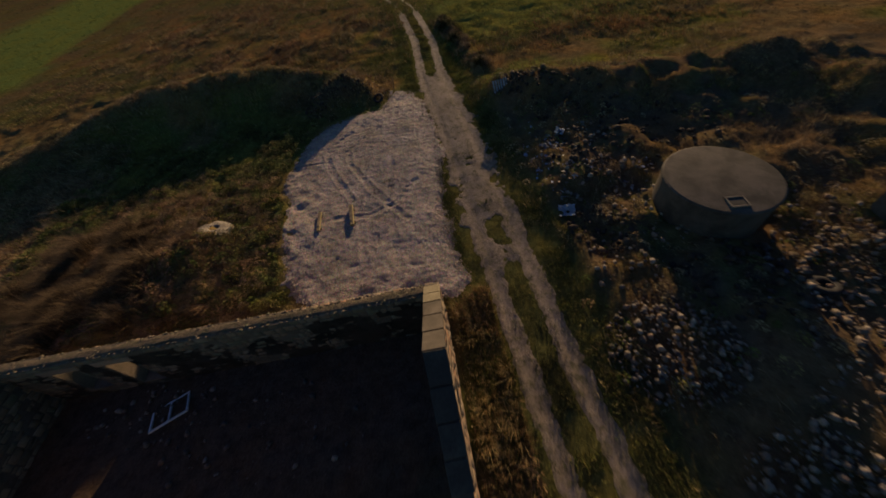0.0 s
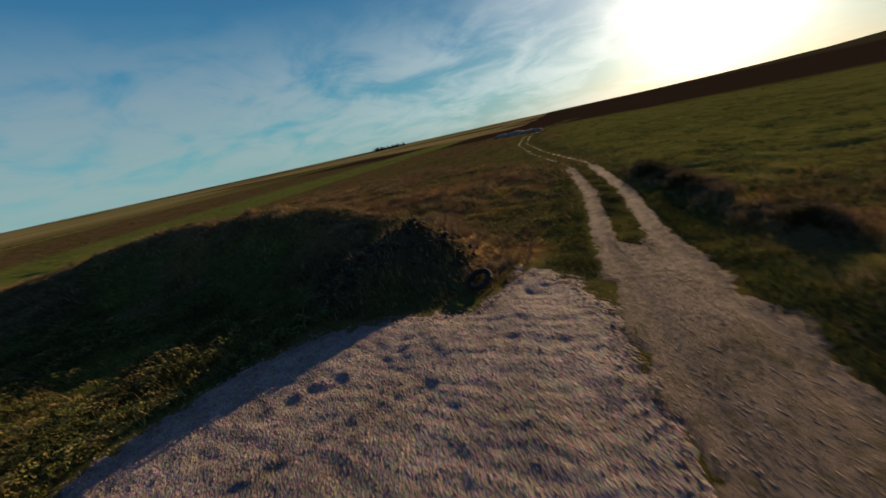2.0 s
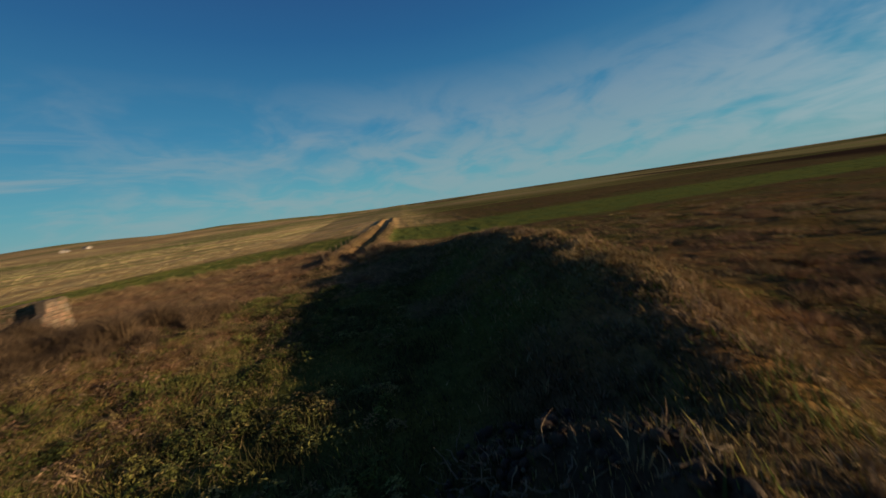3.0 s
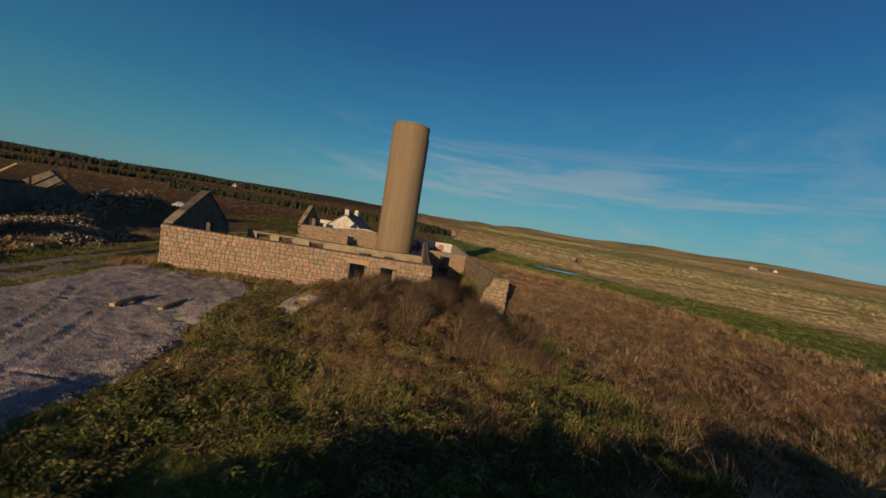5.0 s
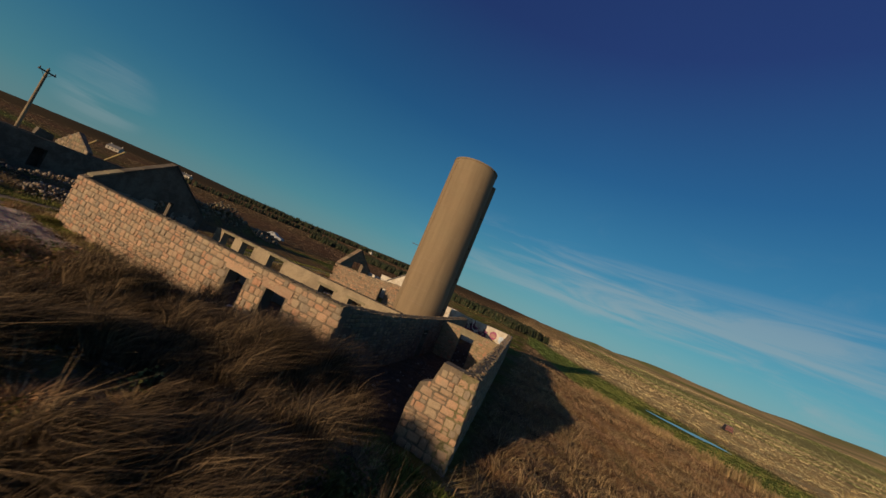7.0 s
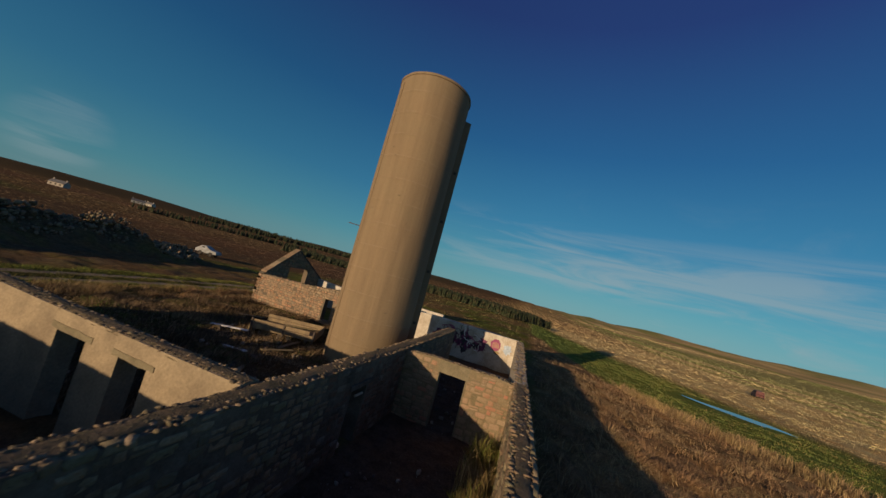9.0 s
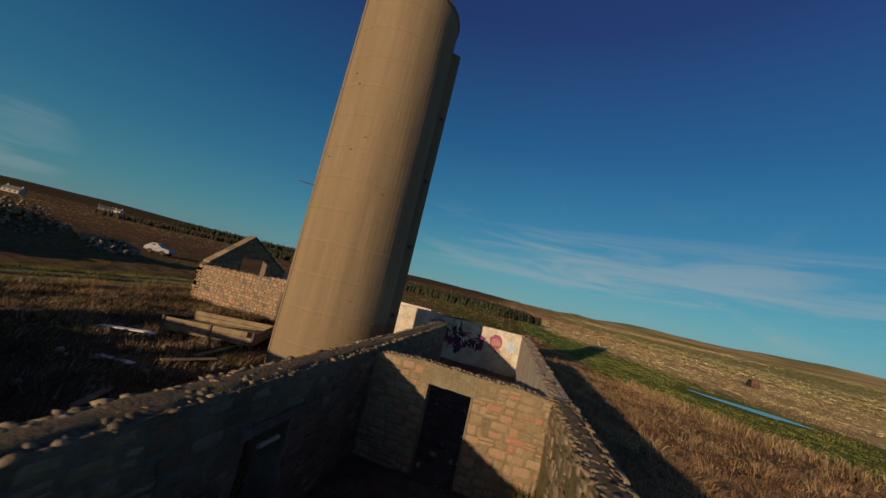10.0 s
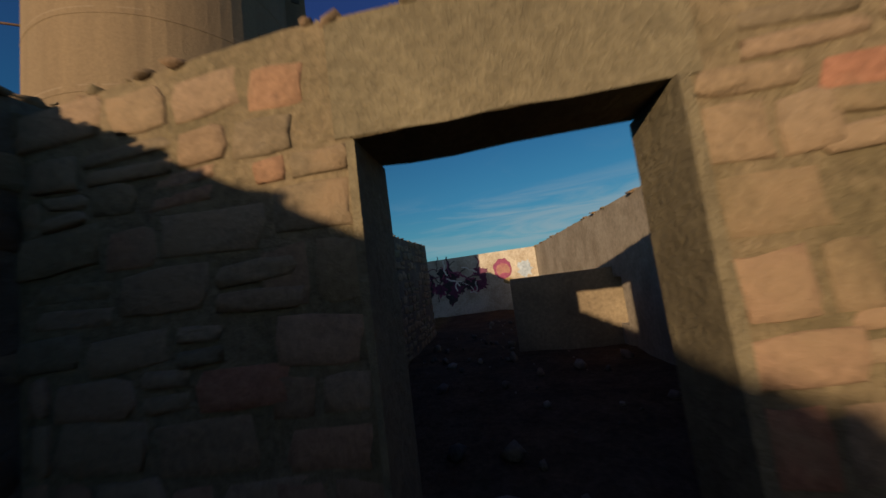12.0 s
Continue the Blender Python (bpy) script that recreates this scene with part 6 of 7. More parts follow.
def tank():
    c = on_land(-29.45, 8.75)
    ob = thing("slurry_tank", None, Matrix.Translation((c.x, c.y, -0.2)), "round concrete tank with a flat lid and a square hatch", "tank")
    n, R, Hh = 56, 2.15, 2.2
    bm = bmesh.new()
    prof = ((R, 0), (R, Hh - 0.16), (R + 0.05, Hh - 0.15), (R + 0.05, Hh - 0.02), (R - 0.02, Hh + 0.02), (R - 0.9, Hh + 0.07), (0.02, Hh + 0.10))
    rings = [[bm.verts.new((r * math.cos(6.2832 * a / n), r * math.sin(6.2832 * a / n), z)) for a in range(n)] for r, z in prof]
    for a, b in zip(rings, rings[1:]):
        for k in range(n):
            bm.faces.new((a[k], a[(k + 1) % n], b[(k + 1) % n], b[k]))
    bm.faces.new(rings[-1])
    part("body", bm, M["grey_concrete"], ob)
    turn = Matrix.Translation((0.45, 1.5, Hh + 0.05)) @ Matrix.Rotation(radians(-8), 4, "Z")
    for k, (x0, y0, x1, y1) in enumerate(((-0.36, -0.30, 0.36, -0.22), (-0.36, 0.22, 0.36, 0.30), (-0.36, -0.22, -0.28, 0.22), (0.28, -0.22, 0.36, 0.22))):
        part("hatch_kerb", boxm(x0, y0, -0.03, x1, y1, 0.05, 0.012), M["slab"], ob, "pale hatch kerb", turn)
    # no hole is cut: a dark plate paints the shade inside the hatch
    part("hatch_dark_plate", boxm(-0.28, -0.22, -0.02, 0.28, 0.22, 0.02), M["dark"], ob, "dark plate in place of the hatch's shaded opening", turn)


tank()


def window_frame():
    p = on_land(-5.95, 13.25, 0.05)
    ob = thing("window_frame", None, Matrix.Translation(p) @ Matrix.Rotation(radians(24), 4, "Z") @ Matrix.Rotation(radians(16), 4, "X"), "white window frame without glass dumped on the byre floor", "window frame")
    for a in ((-0.7, -0.5, 0.7, -0.43), (-0.7, 0.43, 0.7, 0.5), (-0.7, -0.43, -0.63, 0.43), (0.63, -0.43, 0.7, 0.43), (-0.035, -0.43, 0.035, 0.43)):
        part("frame_bar", boxm(a[0], a[1], 0, a[2], a[3], 0.07, 0.008), M["white_paint"], ob)


window_frame()


def old_trailer():
    """A rotting board-sided trailer body with loose boards about it."""
    p = on_land(-8.9, 29.3, -0.12)
    ob = thing("farm_trailer", None, Matrix.Translation(p) @ Matrix.Rotation(radians(22), 4, "Z"), "rotting board-sided farm trailer with collapsed sides in the overgrown yard", "trailer")
    part("bed", boxm(-1.7, -1.0, 0.42, 1.7, 1.0, 0.5, 0.01, 0.01), M["wood"], ob)
    for x in (-1.55, -0.2, 1.2):
        part("cross_beam", boxm(x, -1.0, 0.28, x + 0.14, 1.0, 0.415, 0.01), M["dark_wood"], ob)
    for k in range(2):
        part("side_board", boxm(-1.7, -1.06, 0.52 + 0.21 * k, 1.65 - 0.25 * k, -1.02, 0.71 + 0.21 * k, 0.006, 0.012), M["wood"], ob)
    for k in range(2):
        part("side_board", boxm(-1.6, 1.02, 0.52 + 0.21 * k, 1.7, 1.06, 0.71 + 0.21 * k, 0.006, 0.012), M["wood"], ob)
        part("end_board", boxm(1.7, -1.0, 0.52 + 0.21 * k, 1.74, 1.0, 0.71 + 0.21 * k, 0.006, 0.012), M["wood"], ob)
    part("tail_board", boxm(-1.78, -0.95, 0.0, -1.74, 0.95, 0.5, 0.006, 0.012), M["pale_wood"], ob, "fallen pale tail board")
    for x in (-1.68, 0.0, 1.6):
        part("stake", boxm(x, -1.11, 0.3, x + 0.08, -1.065, 0.98, 0.006), M["dark_wood"], ob)
    for s in (-0.85, 0.85):
        part("wheel", tyre_mesh(0.26, 0.1), M["rubber"], ob, "flat tyre", Matrix.Translation((0.1, s, 0.24)) @ Matrix.Rotation(radians(90), 4, "X"))
    for k in range(3):
        part("loose_board", boxm(-1.2 + 0.5 * k, -0.3 + 0.2 * k, 0.56 + 0.07 * k, 0.9 + 0.2 * k, -0.12 + 0.2 * k, 0.6 + 0.07 * k, 0.006, 0.01), M["pale_wood"], ob, "loose pale board", Matrix.Rotation(radians(9 * k), 4, "Z"))
    for k, (x, y, yaw, ln, mat) in enumerate(((-7.1, 26.6, 70, 1.6, "pale_wood"), (-10.8, 27.2, 20, 1.9, "white_paint"), (-12.6, 30.4, 50, 1.5, "wood"), (-8.2, 25.2, 5, 1.2, "white_paint"), (-6.2, 23.6, 120, 1.4, "wood"), (-7.6, 28.0, 95, 1.8, "wood"), (-11.6, 31.6, 10, 2.0, "wood"))):
        plain_thing("loose_plank", boxm(-ln / 2, -0.09, 0, ln / 2, 0.09, 0.035, 0.006, 0.008), M[mat], Matrix.Translation(on_land(x, y, 0.09)) @ Euler((0.05, 0.04 * (-1) ** k, radians(yaw))).to_matrix().to_4x4(), "loose board lying in the overgrown yard", "plank", "loose planks")


old_trailer()


# ---- vehicles ----
def car(x, y, yaw, mat, label, length=4.1, van=False):
    p = on_land(x, y, 0.02)
    ob = thing("car", None, Matrix.Translation(p) @ Matrix.Rotation(radians(yaw), 4, "Z"), label, "car")
    L, w = length / 2, 0.82
    roof = 1.75 if van else 1.42
    side = [(-L, 0.45), (-L, 0.85), (-L + 0.15, 0.95), (-L + (0.2 if van else 0.75), roof), (L - (1.2 if van else 1.7), roof), (L - (0.75 if van else 1.0), 0.98), (L - 0.1, 0.82), (L, 0.6), (L, 0.4)]
    bm = bmesh.new()
    a = [bm.verts.new((px, -w * (0.86 if pz > 1.1 else 1), pz)) for px, pz in side]
    b = [bm.verts.new((px, w * (0.86 if pz > 1.1 else 1), pz)) for px, pz in side]
    bm.faces.new(a), bm.faces.new(b[::-1])
    for i in range(len(side)):
        j = (i + 1) % len(side)
        bm.faces.new((a[j], a[i], b[i], b[j]))
    bmesh.ops.recalc_face_normals(bm, faces=bm.faces[:])
    bmesh.ops.bevel(bm, geom=bm.edges[:], offset=0.04, segments=2, affect="EDGES")
    part("body", bm, M[mat], ob)
    for s in (-1, 1):
        part("side_window", boxm(-L + 0.8, s * w * 0.94 - 0.012, 1.0, L - 1.75, s * w * 0.94 + 0.012, roof - 0.14, 0.01), M["dark"], ob, "dark side window")
    for s in (-1, 1):
        for fx in (-L + 0.75, L - 0.8):
            wheel = part("wheel", tyre_mesh(0.23, 0.09), M["rubber"], ob, "", Matrix.Translation((fx, s * (w - 0.06), 0.32)) @ Matrix.Rotation(radians(90), 4, "X"))
            bm = bmesh.new()
            tube(bm, (0, 0, -0.05), (0, 0, 0.05), 0.17, 0.17, 14)
            part("rim", bm, M["grey_concrete"], wheel, "grey wheel rim")


car(-43.2, 51.6, 24, "car_white", "white abandoned car beside the track and rubble", 3.0)
car(61.0, 117.0, 75, "red_paint", "small dark red car far off in the fields", 4.2, True)


# ---- pole with wires ----
def power_pole():
    ob = thing("power_pole", None, Matrix.Translation(on_land(-43.6, 18.0, -0.05)), "wooden power pole with a braced crossarm", "power pole")
    bm = bmesh.new()
    tube(bm, (0, 0, 0), (0, 0, 9.0), 0.16, 0.11, 12)
    part("post", bm, M["wood"], ob)
    part("crossarm", boxm(-0.06, -0.95, 8.62, 0.06, 0.95, 8.76, 0.01), M["dark_wood"], ob, "", Matrix.Rotation(radians(35), 4, "Z"))
    for s in (-0.85, 0.0, 0.85):
        bm = bmesh.new()
        tube(bm, (0, s, 8.76 if s else 8.95), (0, s, 8.92 if s else 9.15), 0.05, 0.035, 8)
        part("insulator", bm, M["grey_concrete"], ob, "", Matrix.Rotation(radians(35), 4, "Z"))
    for s in (-0.6, 0.6):
        bm = bmesh.new()
        tube(bm, (0, s, 8.64), (0, 0, 8.1), 0.02, 0.02, 6)
        part("brace", bm, M["iron"], ob, "", Matrix.Rotation(radians(35), 4, "Z"))


power_pole()


# ---- ruined house by the pole ----
Wall("wall_house_front", (-35.3, 26.8), (-35.3, 10.8), -0.3, [(0, 1.8), (2.6, 2.4), (5.0, 2.9), (8.5, 3.0), (16, 3.05)], 0.5, [(9.6, 10.4, 0.6, 2.2)], "dark_mortar", "dark stone wall of a ruined roofless house")
Wall("wall_house_east", (-35.8, 10.8), (-35.8, 26.4), -0.3, [(0, 3.0), (5.6, 3.1), (5.7, 3.7), (6.6, 3.55), (7.0, 2.2), (9.0, 2.5), (11, 2.7), (15.6, 1.9)], 0.5, [(6.7, 6.95, 0.2, 3.0)], "grey_concrete", "broken pale gable of a ruined house")
h_mid = Wall("wall_house_middle", (-41.9, 20.0), (-36.3, 20.0), -0.3, [(0, 3.0), (2.8, 4.6), (5.6, 3.2)], 0.4, [], "dark_mortar", "inner gable of the ruined house")
Wall("wall_house_north", (-41.9, 26.4), (-35.8, 26.4), -0.3, [(0, 2.6), (3.0, 4.2), (6.1, 1.9)], 0.45, [], "dark_mortar", "far gable of the ruined house")
Wall("wall_house_west", (-41.9, 26.4), (-41.9, 10.8), -0.3, 2.8, 0.5, [], "dark_mortar", "back wall of the ruined house")
for k, yy in enumerate((21.4, 23.8)):
    bm = bmesh.new()
    tube(bm, (-41.6, yy, 2.8), (-39.0, yy, 4.5), 0.09, 0.09, 6)
    plain_thing("roof_rafter", bm, M["pale_wood"], None, "bare pale rafter on the ruined house", "rafter", "bare rafters")


# ---- far houses, woods, heaps ----
def house(x, y, yaw, L, W, eaves, ridge, wall_mat, label, chimney=True):
    p = on_land(x, y, -0.3)
    ob = thing("house", None, Matrix.Translation(p) @ Matrix.Rotation(radians(yaw), 4, "Z"), label, "house", "far houses")
    bm = bmesh.new()
    a = [bm.verts.new(v) for v in ((-L / 2, -W / 2, 0), (-L / 2, W / 2, 0), (-L / 2, W / 2, eaves), (-L / 2, 0, ridge), (-L / 2, -W / 2, eaves))]
    b = [bm.verts.new((-v.co.x, v.co.y, v.co.z)) for v in a]
    bm.faces.new(a), bm.faces.new(b[::-1])
    for i in range(5):
        j = (i + 1) % 5
        bm.faces.new((a[j], a[i], b[i], b[j]))
    bmesh.ops.recalc_face_normals(bm, faces=bm.faces[:])
    part("wall", bm, M[wall_mat], ob)
    bm = bmesh.new()
    up = 0.12
    for s in (-1, 1):
        v = [bm.verts.new(c) for c in ((-L / 2 - 0.2, 0, ridge + up), (L / 2 + 0.2, 0, ridge + up), (L / 2 + 0.2, s * (W / 2 + 0.3), eaves + up - 0.15), (-L / 2 - 0.2, s * (W / 2 + 0.3), eaves + up - 0.15))]
        bm.faces.new(v)
    bmesh.ops.recalc_face_normals(bm, faces=bm.faces[:])
    bmesh.ops.solidify(bm, geom=bm.faces[:], thickness=0.1)
    roof = part("roof", bm, M["slate"], ob)
    if chimney:
        for s in (-1, 1):
            part("chimney", boxm(s * (L / 2 - 0.8) - 0.4, -0.35, ridge - 0.6, s * (L / 2 - 0.8) + 0.4, 0.35, ridge + 1.0, 0.03), M[wall_mat], roof)
    for s in (-1, 1):
        for k in range(3):
            wx = (-1 + k) * L / 3.4
            part("window", boxm(wx - 0.5, s * (W / 2 + 0.02) - 0.02, 1.1, wx + 0.5, s * (W / 2 + 0.02) + 0.02, 2.3, 0.01), M["dark"], ob, "dark window")


def by_bearing(az, r):
    return r * math.sin(radians(az)), r * math.cos(radians(az))


for az, r, yaw, L, mat, label in ((-63.8, 400, 30, 10, "old_plaster", "pale stone farmhouse among bushes beyond the ploughland"), (-57.7, 560, 60, 13, "whitewash", "white cottage below the hills"), (-56.6, 580, 20, 9, "whitewash", "low pale shed beside a cottage"),
                                  (-33, 760, 10, 11, "whitewash", "white farmhouse on the far slope"), (-29, 620, 70, 12, "whitewash", "pale house behind the plantation"), (47.2, 760, 20, 11, "whitewash", "white farmstead on the brown hill"),
                                  (49, 790, 80, 9, "whitewash", "farm shed on the brown hill"), (155, 900, 40, 26, "grey_concrete", "distant farmstead on the southern skyline"), (153, 930, 20, 22, "grey_concrete", "distant low sheds on the southern skyline")):
    hx, hy = by_bearing(az, r)
    house(hx, hy, yaw, L, 6.5, 2.9, 5.2, mat, label, L < 20)
house(-14.6, 53.5, 82, 6.5, 5.5, 2.3, 4.3, "whitewash", "ruined whitewashed cottage behind the second byre")
plain_thing("white_wall", boxm(-19.6, 51.2, -0.6, -17.2, 51.6, 2.3, 0.04, 0.05), M["whitewash"], None, "broken whitewashed wall near the cottage", "wall")
plain_thing("low_felt_roof", boxm(-4.6, 44.0, -0.5, 1.5, 47.5, 1.7, 0.08, 0.06), M["slate"], None, "low dark shed roof behind the painted wall", "shed")


def conifers(name, line, width, count, seed, tall, label):
    """A dense plantation: every tree a ragged stack of tilted needle skirts on a stem."""
    r = np.random.default_rng(seed)
    verts, faces, at = [], [], 0
    pts = [Vector(p) for p in line]
    spots = []
    for _ in range(count):
        k = r.integers(0, len(pts) - 1)
        p = pts[k].lerp(pts[k + 1], r.uniform(0, 1))
        d = (pts[k + 1] - pts[k]).normalized()
        off = r.uniform(-width, width)
        spots.append((p.x - d.y * off, p.y + d.x * off))
    spots = np.array(spots)
    feet = land(spots[:, 0], spots[:, 1], False)
    for (x, y), z in zip(spots.tolist(), feet.tolist()):
        h = tall * r.uniform(0.7, 1.2)
        for layer in range(4):
            z0, z1 = z + h * (0.06 + 0.2 * layer), z + h * (0.42 + 0.2 * layer)
            rad = h * 0.24 * (1 - 0.2 * layer) * r.uniform(0.8, 1.2)
            n = 7
            a0 = r.uniform(0, 6.28)
            ring = [(x + rad * r.uniform(0.65, 1.2) * math.cos(a0 + 6.2832 * i / n), y + rad * r.uniform(0.65, 1.2) * math.sin(a0 + 6.2832 * i / n), z0 + r.uniform(-0.1, 0.12) * h) for i in range(n)]
            verts += ring + [(x + r.uniform(-0.1, 0.1), y, z1)]
            faces += [(at + i, at + (i + 1) % n, at + n) for i in range(n)]
            at += n + 1
    thing(name, fast_mesh(name, np.array(verts), np.array(faces), M["conifer"]), label=label, category="woodland", kind="stuff")


conifers("conifer_plantation", [(-120, 168, 0), (-60, 165, 0), (-12, 152, 0), (6, 142, 0)], 15, 3000, 5, 3.0, "dark young conifer plantation across the fields")
conifers("far_woodland", [(-520, 420, 0), (-330, 560, 0), (-200, 600, 0)], 30, 700, 6, 9.0, "dark far woodland below the hills")
conifers("far_hedge", [(-260, 170, 0), (-215, 210, 0), (-180, 260, 0)], 5, 260, 8, 4.0, "dark hedge and bushes by a farmhouse")
conifers("skyline_trees", [(360, -840, 0), (400, -800, 0), (420, -780, 0)], 10, 60, 9, 9.0, "small trees on the southern skyline")

heap_spots = [(-4.0, -121, 4.0, 2.5, 1.2), (-9.5, -118, 3.2, 2.2, 1.0), (1.5, -128, 3.0, 2.0, 0.9)]
for k, (hx, hy, rx, ry, hz) in enumerate(heap_spots):
    bm = bmesh.new()
    bmesh.ops.create_icosphere(bm, subdivisions=3, radius=1.0)
    for v in bm.verts:
        n = noise.noise(v.co * 2.1 + Vector((k * 7, 0, 0)))
        v.co = Vector((v.co.x * rx, v.co.y * ry, max(-0.3, v.co.z) * hz)) * (1 + 0.22 * n)
    plain_thing("gravel_heap", bm, M["gravel"], Matrix.Translation(on_land(hx, hy, 0)), "grey gravel heap by the far end of the track", "gravel heap", "far gravel heaps", smooth=True)


def pond():
    bm = bmesh.new()
    line = [(28.6, 75.2, 0.3), (30.3, 73.4, 0.9), (31.5, 72.5, 1.3), (33.0, 71.6, 1.6), (34.9, 70.4, 2.0), (36.6, 69.4, 1.9), (37.9, 68.4, 1.2), (38.6, 67.6, 0.3)]
    z = float(land(np.array([32.6]), np.array([71.9]), False)[0]) + 0.16
    rows = [(bm.verts.new((x - w * 0.6, y - w * 0.8, z)), bm.verts.new((x + w * 0.6, y + w * 0.8, z))) for x, y, w in line]
    for a, b in zip(rows, rows[1:]):
        bm.faces.new((a[0], b[0], b[1], a[1]))
    bmesh.ops.recalc_face_normals(bm, faces=bm.faces[:])
    plain_thing("pond", bm, M["water"], None, "long narrow pond reflecting the sky in wet grass", "pond", kind="structure")


pond()


def fence_line(line, step, label):
    posts = []
    for (ax, ay), (bx, by) in zip(line, line[1:]):
        n = int(math.hypot(bx - ax, by - ay) / step)
        posts += [(ax + (bx - ax) * i / n, ay + (by - ay) * i / n) for i in range(n)]
    bm = bmesh.new()
    tube(bm, (0, 0, -0.2), (0.02, 0.01, 1.05), 0.05, 0.045, 6)
    me = bpy.data.meshes.new("fence_post")
    bm.to_mesh(me)
    bm.free()
    me.materials.append(M["wood"])
    for x, y in posts:
        thing("fence_post", me, Matrix.Translation(on_land(x, y)) @ Euler((random.uniform(-0.08, 0.08), random.uniform(-0.08, 0.08), 0)).to_matrix().to_4x4(), label, "fence post", "fence posts")


fence_line([(21.5, 1.9), (40, 1.4), (70, 1.6)], 3.0, "weathered grey fence post beside the ditch")

# ---- grass, weeds, reeds ----


def tinted(me, colours, per):
    """Lays one colour on all the corners of each leaf."""
    at = me.attributes.new("tint", "FLOAT_COLOR", "POINT")
    at.data.foreach_set("color", np.repeat(np.c_[colours, np.ones(len(colours))], per, 0).astype(np.float32).ravel())
    return me


def pick(r, names, x, y, freq, seed):
    """A colour for each place out of one row or the other, in patches."""
    a, b = (np.array(PAL[k]) for k in names)
    n = len(x)
    which = fbm(x * freq, y * freq, seed + 7) + r.normal(0, 0.07, n) > 0.5
    col = np.where(which[:, None], a[r.integers(0, len(a), n)], b[r.integers(0, len(b), n)])
    return col * (0.35 + 1.3 * fbm(x * freq * 2.3, y * freq * 2.3, seed + 9))[:, None]


def leaf_mesh(name, r, x, y, h, w, ang, lean, wind, two, colours):
    n = len(x)
    z = land(x, y) - 0.03
    side = r.uniform(0, 6.2832, n)
    out = h * r.uniform(0.1, 1, n) * lean * 1.6
    tip = np.stack([x + out * np.cos(ang) + wind[0] * h, y + out * np.sin(ang) + wind[1] * h, z + h * r.uniform(0.75, 1, n)], -1)
    a = np.stack([x + w * np.cos(side), y + w * np.sin(side), z], -1)
    b = np.stack([x - w * np.cos(side), y - w * np.sin(side), z], -1)
    if two:
        q = np.stack([x + 0.3 * out * np.cos(ang), y + 0.3 * out * np.sin(ang), z + 0.62 * h], -1)
        qa, qb = q + (a - b) * 0.32, q - (a - b) * 0.32
        verts = np.stack([a, b, qb, qa, tip], 1).reshape(-1, 3)
        i = np.arange(n)[:, None] * 5
        faces = np.concatenate([i + [0, 1, 2], i + [0, 2, 3], i + [3, 2, 4]])
        return tinted(fast_mesh(name, verts, faces, M["foliage"]), colours, 5)
    verts = np.stack([a, b, tip], 1).reshape(-1, 3)
    return tinted(fast_mesh(name, verts, np.arange(3 * n).reshape(-1, 3), M["foliage"]), colours, 3)


def blades(name, n, bounds, density, height, width, pals, label, seed, lean=0.35, clump=0.0, wind=(0.15, 0.1), cat="grass", two=False, freq=0.45):
    """Many thin blades on the land: density gives the chance that a place bears one."""
    r = np.random.default_rng(seed)
    x0, x1, y0, y1 = bounds
    X, Y = [], []
    have = 0
    for _ in range(14):
        x, y = r.uniform(x0, x1, n), r.uniform(y0, y1, n)
        keep = r.uniform(0, 1, n) < density(x, y)
        X.append(x[keep])
        Y.append(y[keep])
        have += keep.sum()
        if have >= n:
            break
    x, y = np.concatenate(X)[:n], np.concatenate(Y)[:n]
    n = len(x)
    ang = r.uniform(0, 6.2832, n)
    if clump:
        cx = np.round(x / clump) * clump
        cy = np.round(y / clump) * clump
        jx, jy = vnoise(cx * 9.7, cy * 9.7, 5) - 0.5, vnoise(cx * 9.7, cy * 9.7, 6) - 0.5
        cx, cy = cx + jx * clump * 0.9, cy + jy * clump * 0.9
        ang = np.arctan2(y - cy, x - cx) + r.normal(0, 0.5, n)
        x, y = cx + (x - cx) * 0.7, cy + (y - cy) * 0.7
    tuft = 0.55 + 0.9 * vnoise(cx * 7.3, cy * 7.3, 8) if clump else 1.0
    h = tuft * r.uniform(height[0], height[1], n) * (0.55 + 0.75 * sm(0.3, 0.7, fbm(x * 0.9, y * 0.9, seed)))
    w = r.uniform(width[0], width[1], n) / 2
    col = pick(r, pals, x, y, freq, seed)
    return thing(name, leaf_mesh(name, r, x, y, h, w, ang, lean, wind, two, col), label=label, category=cat, kind="stuff")


def far_growth(name, n, az0, az1, r0, r1, label, seed, gain):
    """Tussocks over far fields, larger with distance, in the colours of the fields."""
    r = np.random.default_rng(seed)
    az, d = np.radians(r.uniform(az0, az1, n)), np.exp(r.uniform(math.log(r0), math.log(r1), n))
    x, y = -5 + d * np.sin(az), 8 + d * np.cos(az)
    free = (along(x, y, ROAD)[0] > 1.6) & (plough(x, y) < 0.4) & (np.hypot((x - 32.6) / 6.5, (y - 72.5) / 7) > 1)
    x, y, d = x[free], y[free], d[free]
    n = len(x)
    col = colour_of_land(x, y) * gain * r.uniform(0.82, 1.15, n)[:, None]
    h = r.uniform(0.03, 0.08, n) * np.clip(d / 110, 0.6, 2.0)
    w = r.uniform(0.5, 1.2, n) * np.clip(d * 0.004, 0.05, 3.0)
    return thing(name, leaf_mesh(name, r, x, y, h, w, r.uniform(0, 6.28, n), 0.5, (0.2, 0.1), False, np.clip(col, 0, 0.8)), label=label, category="grass", kind="stuff")


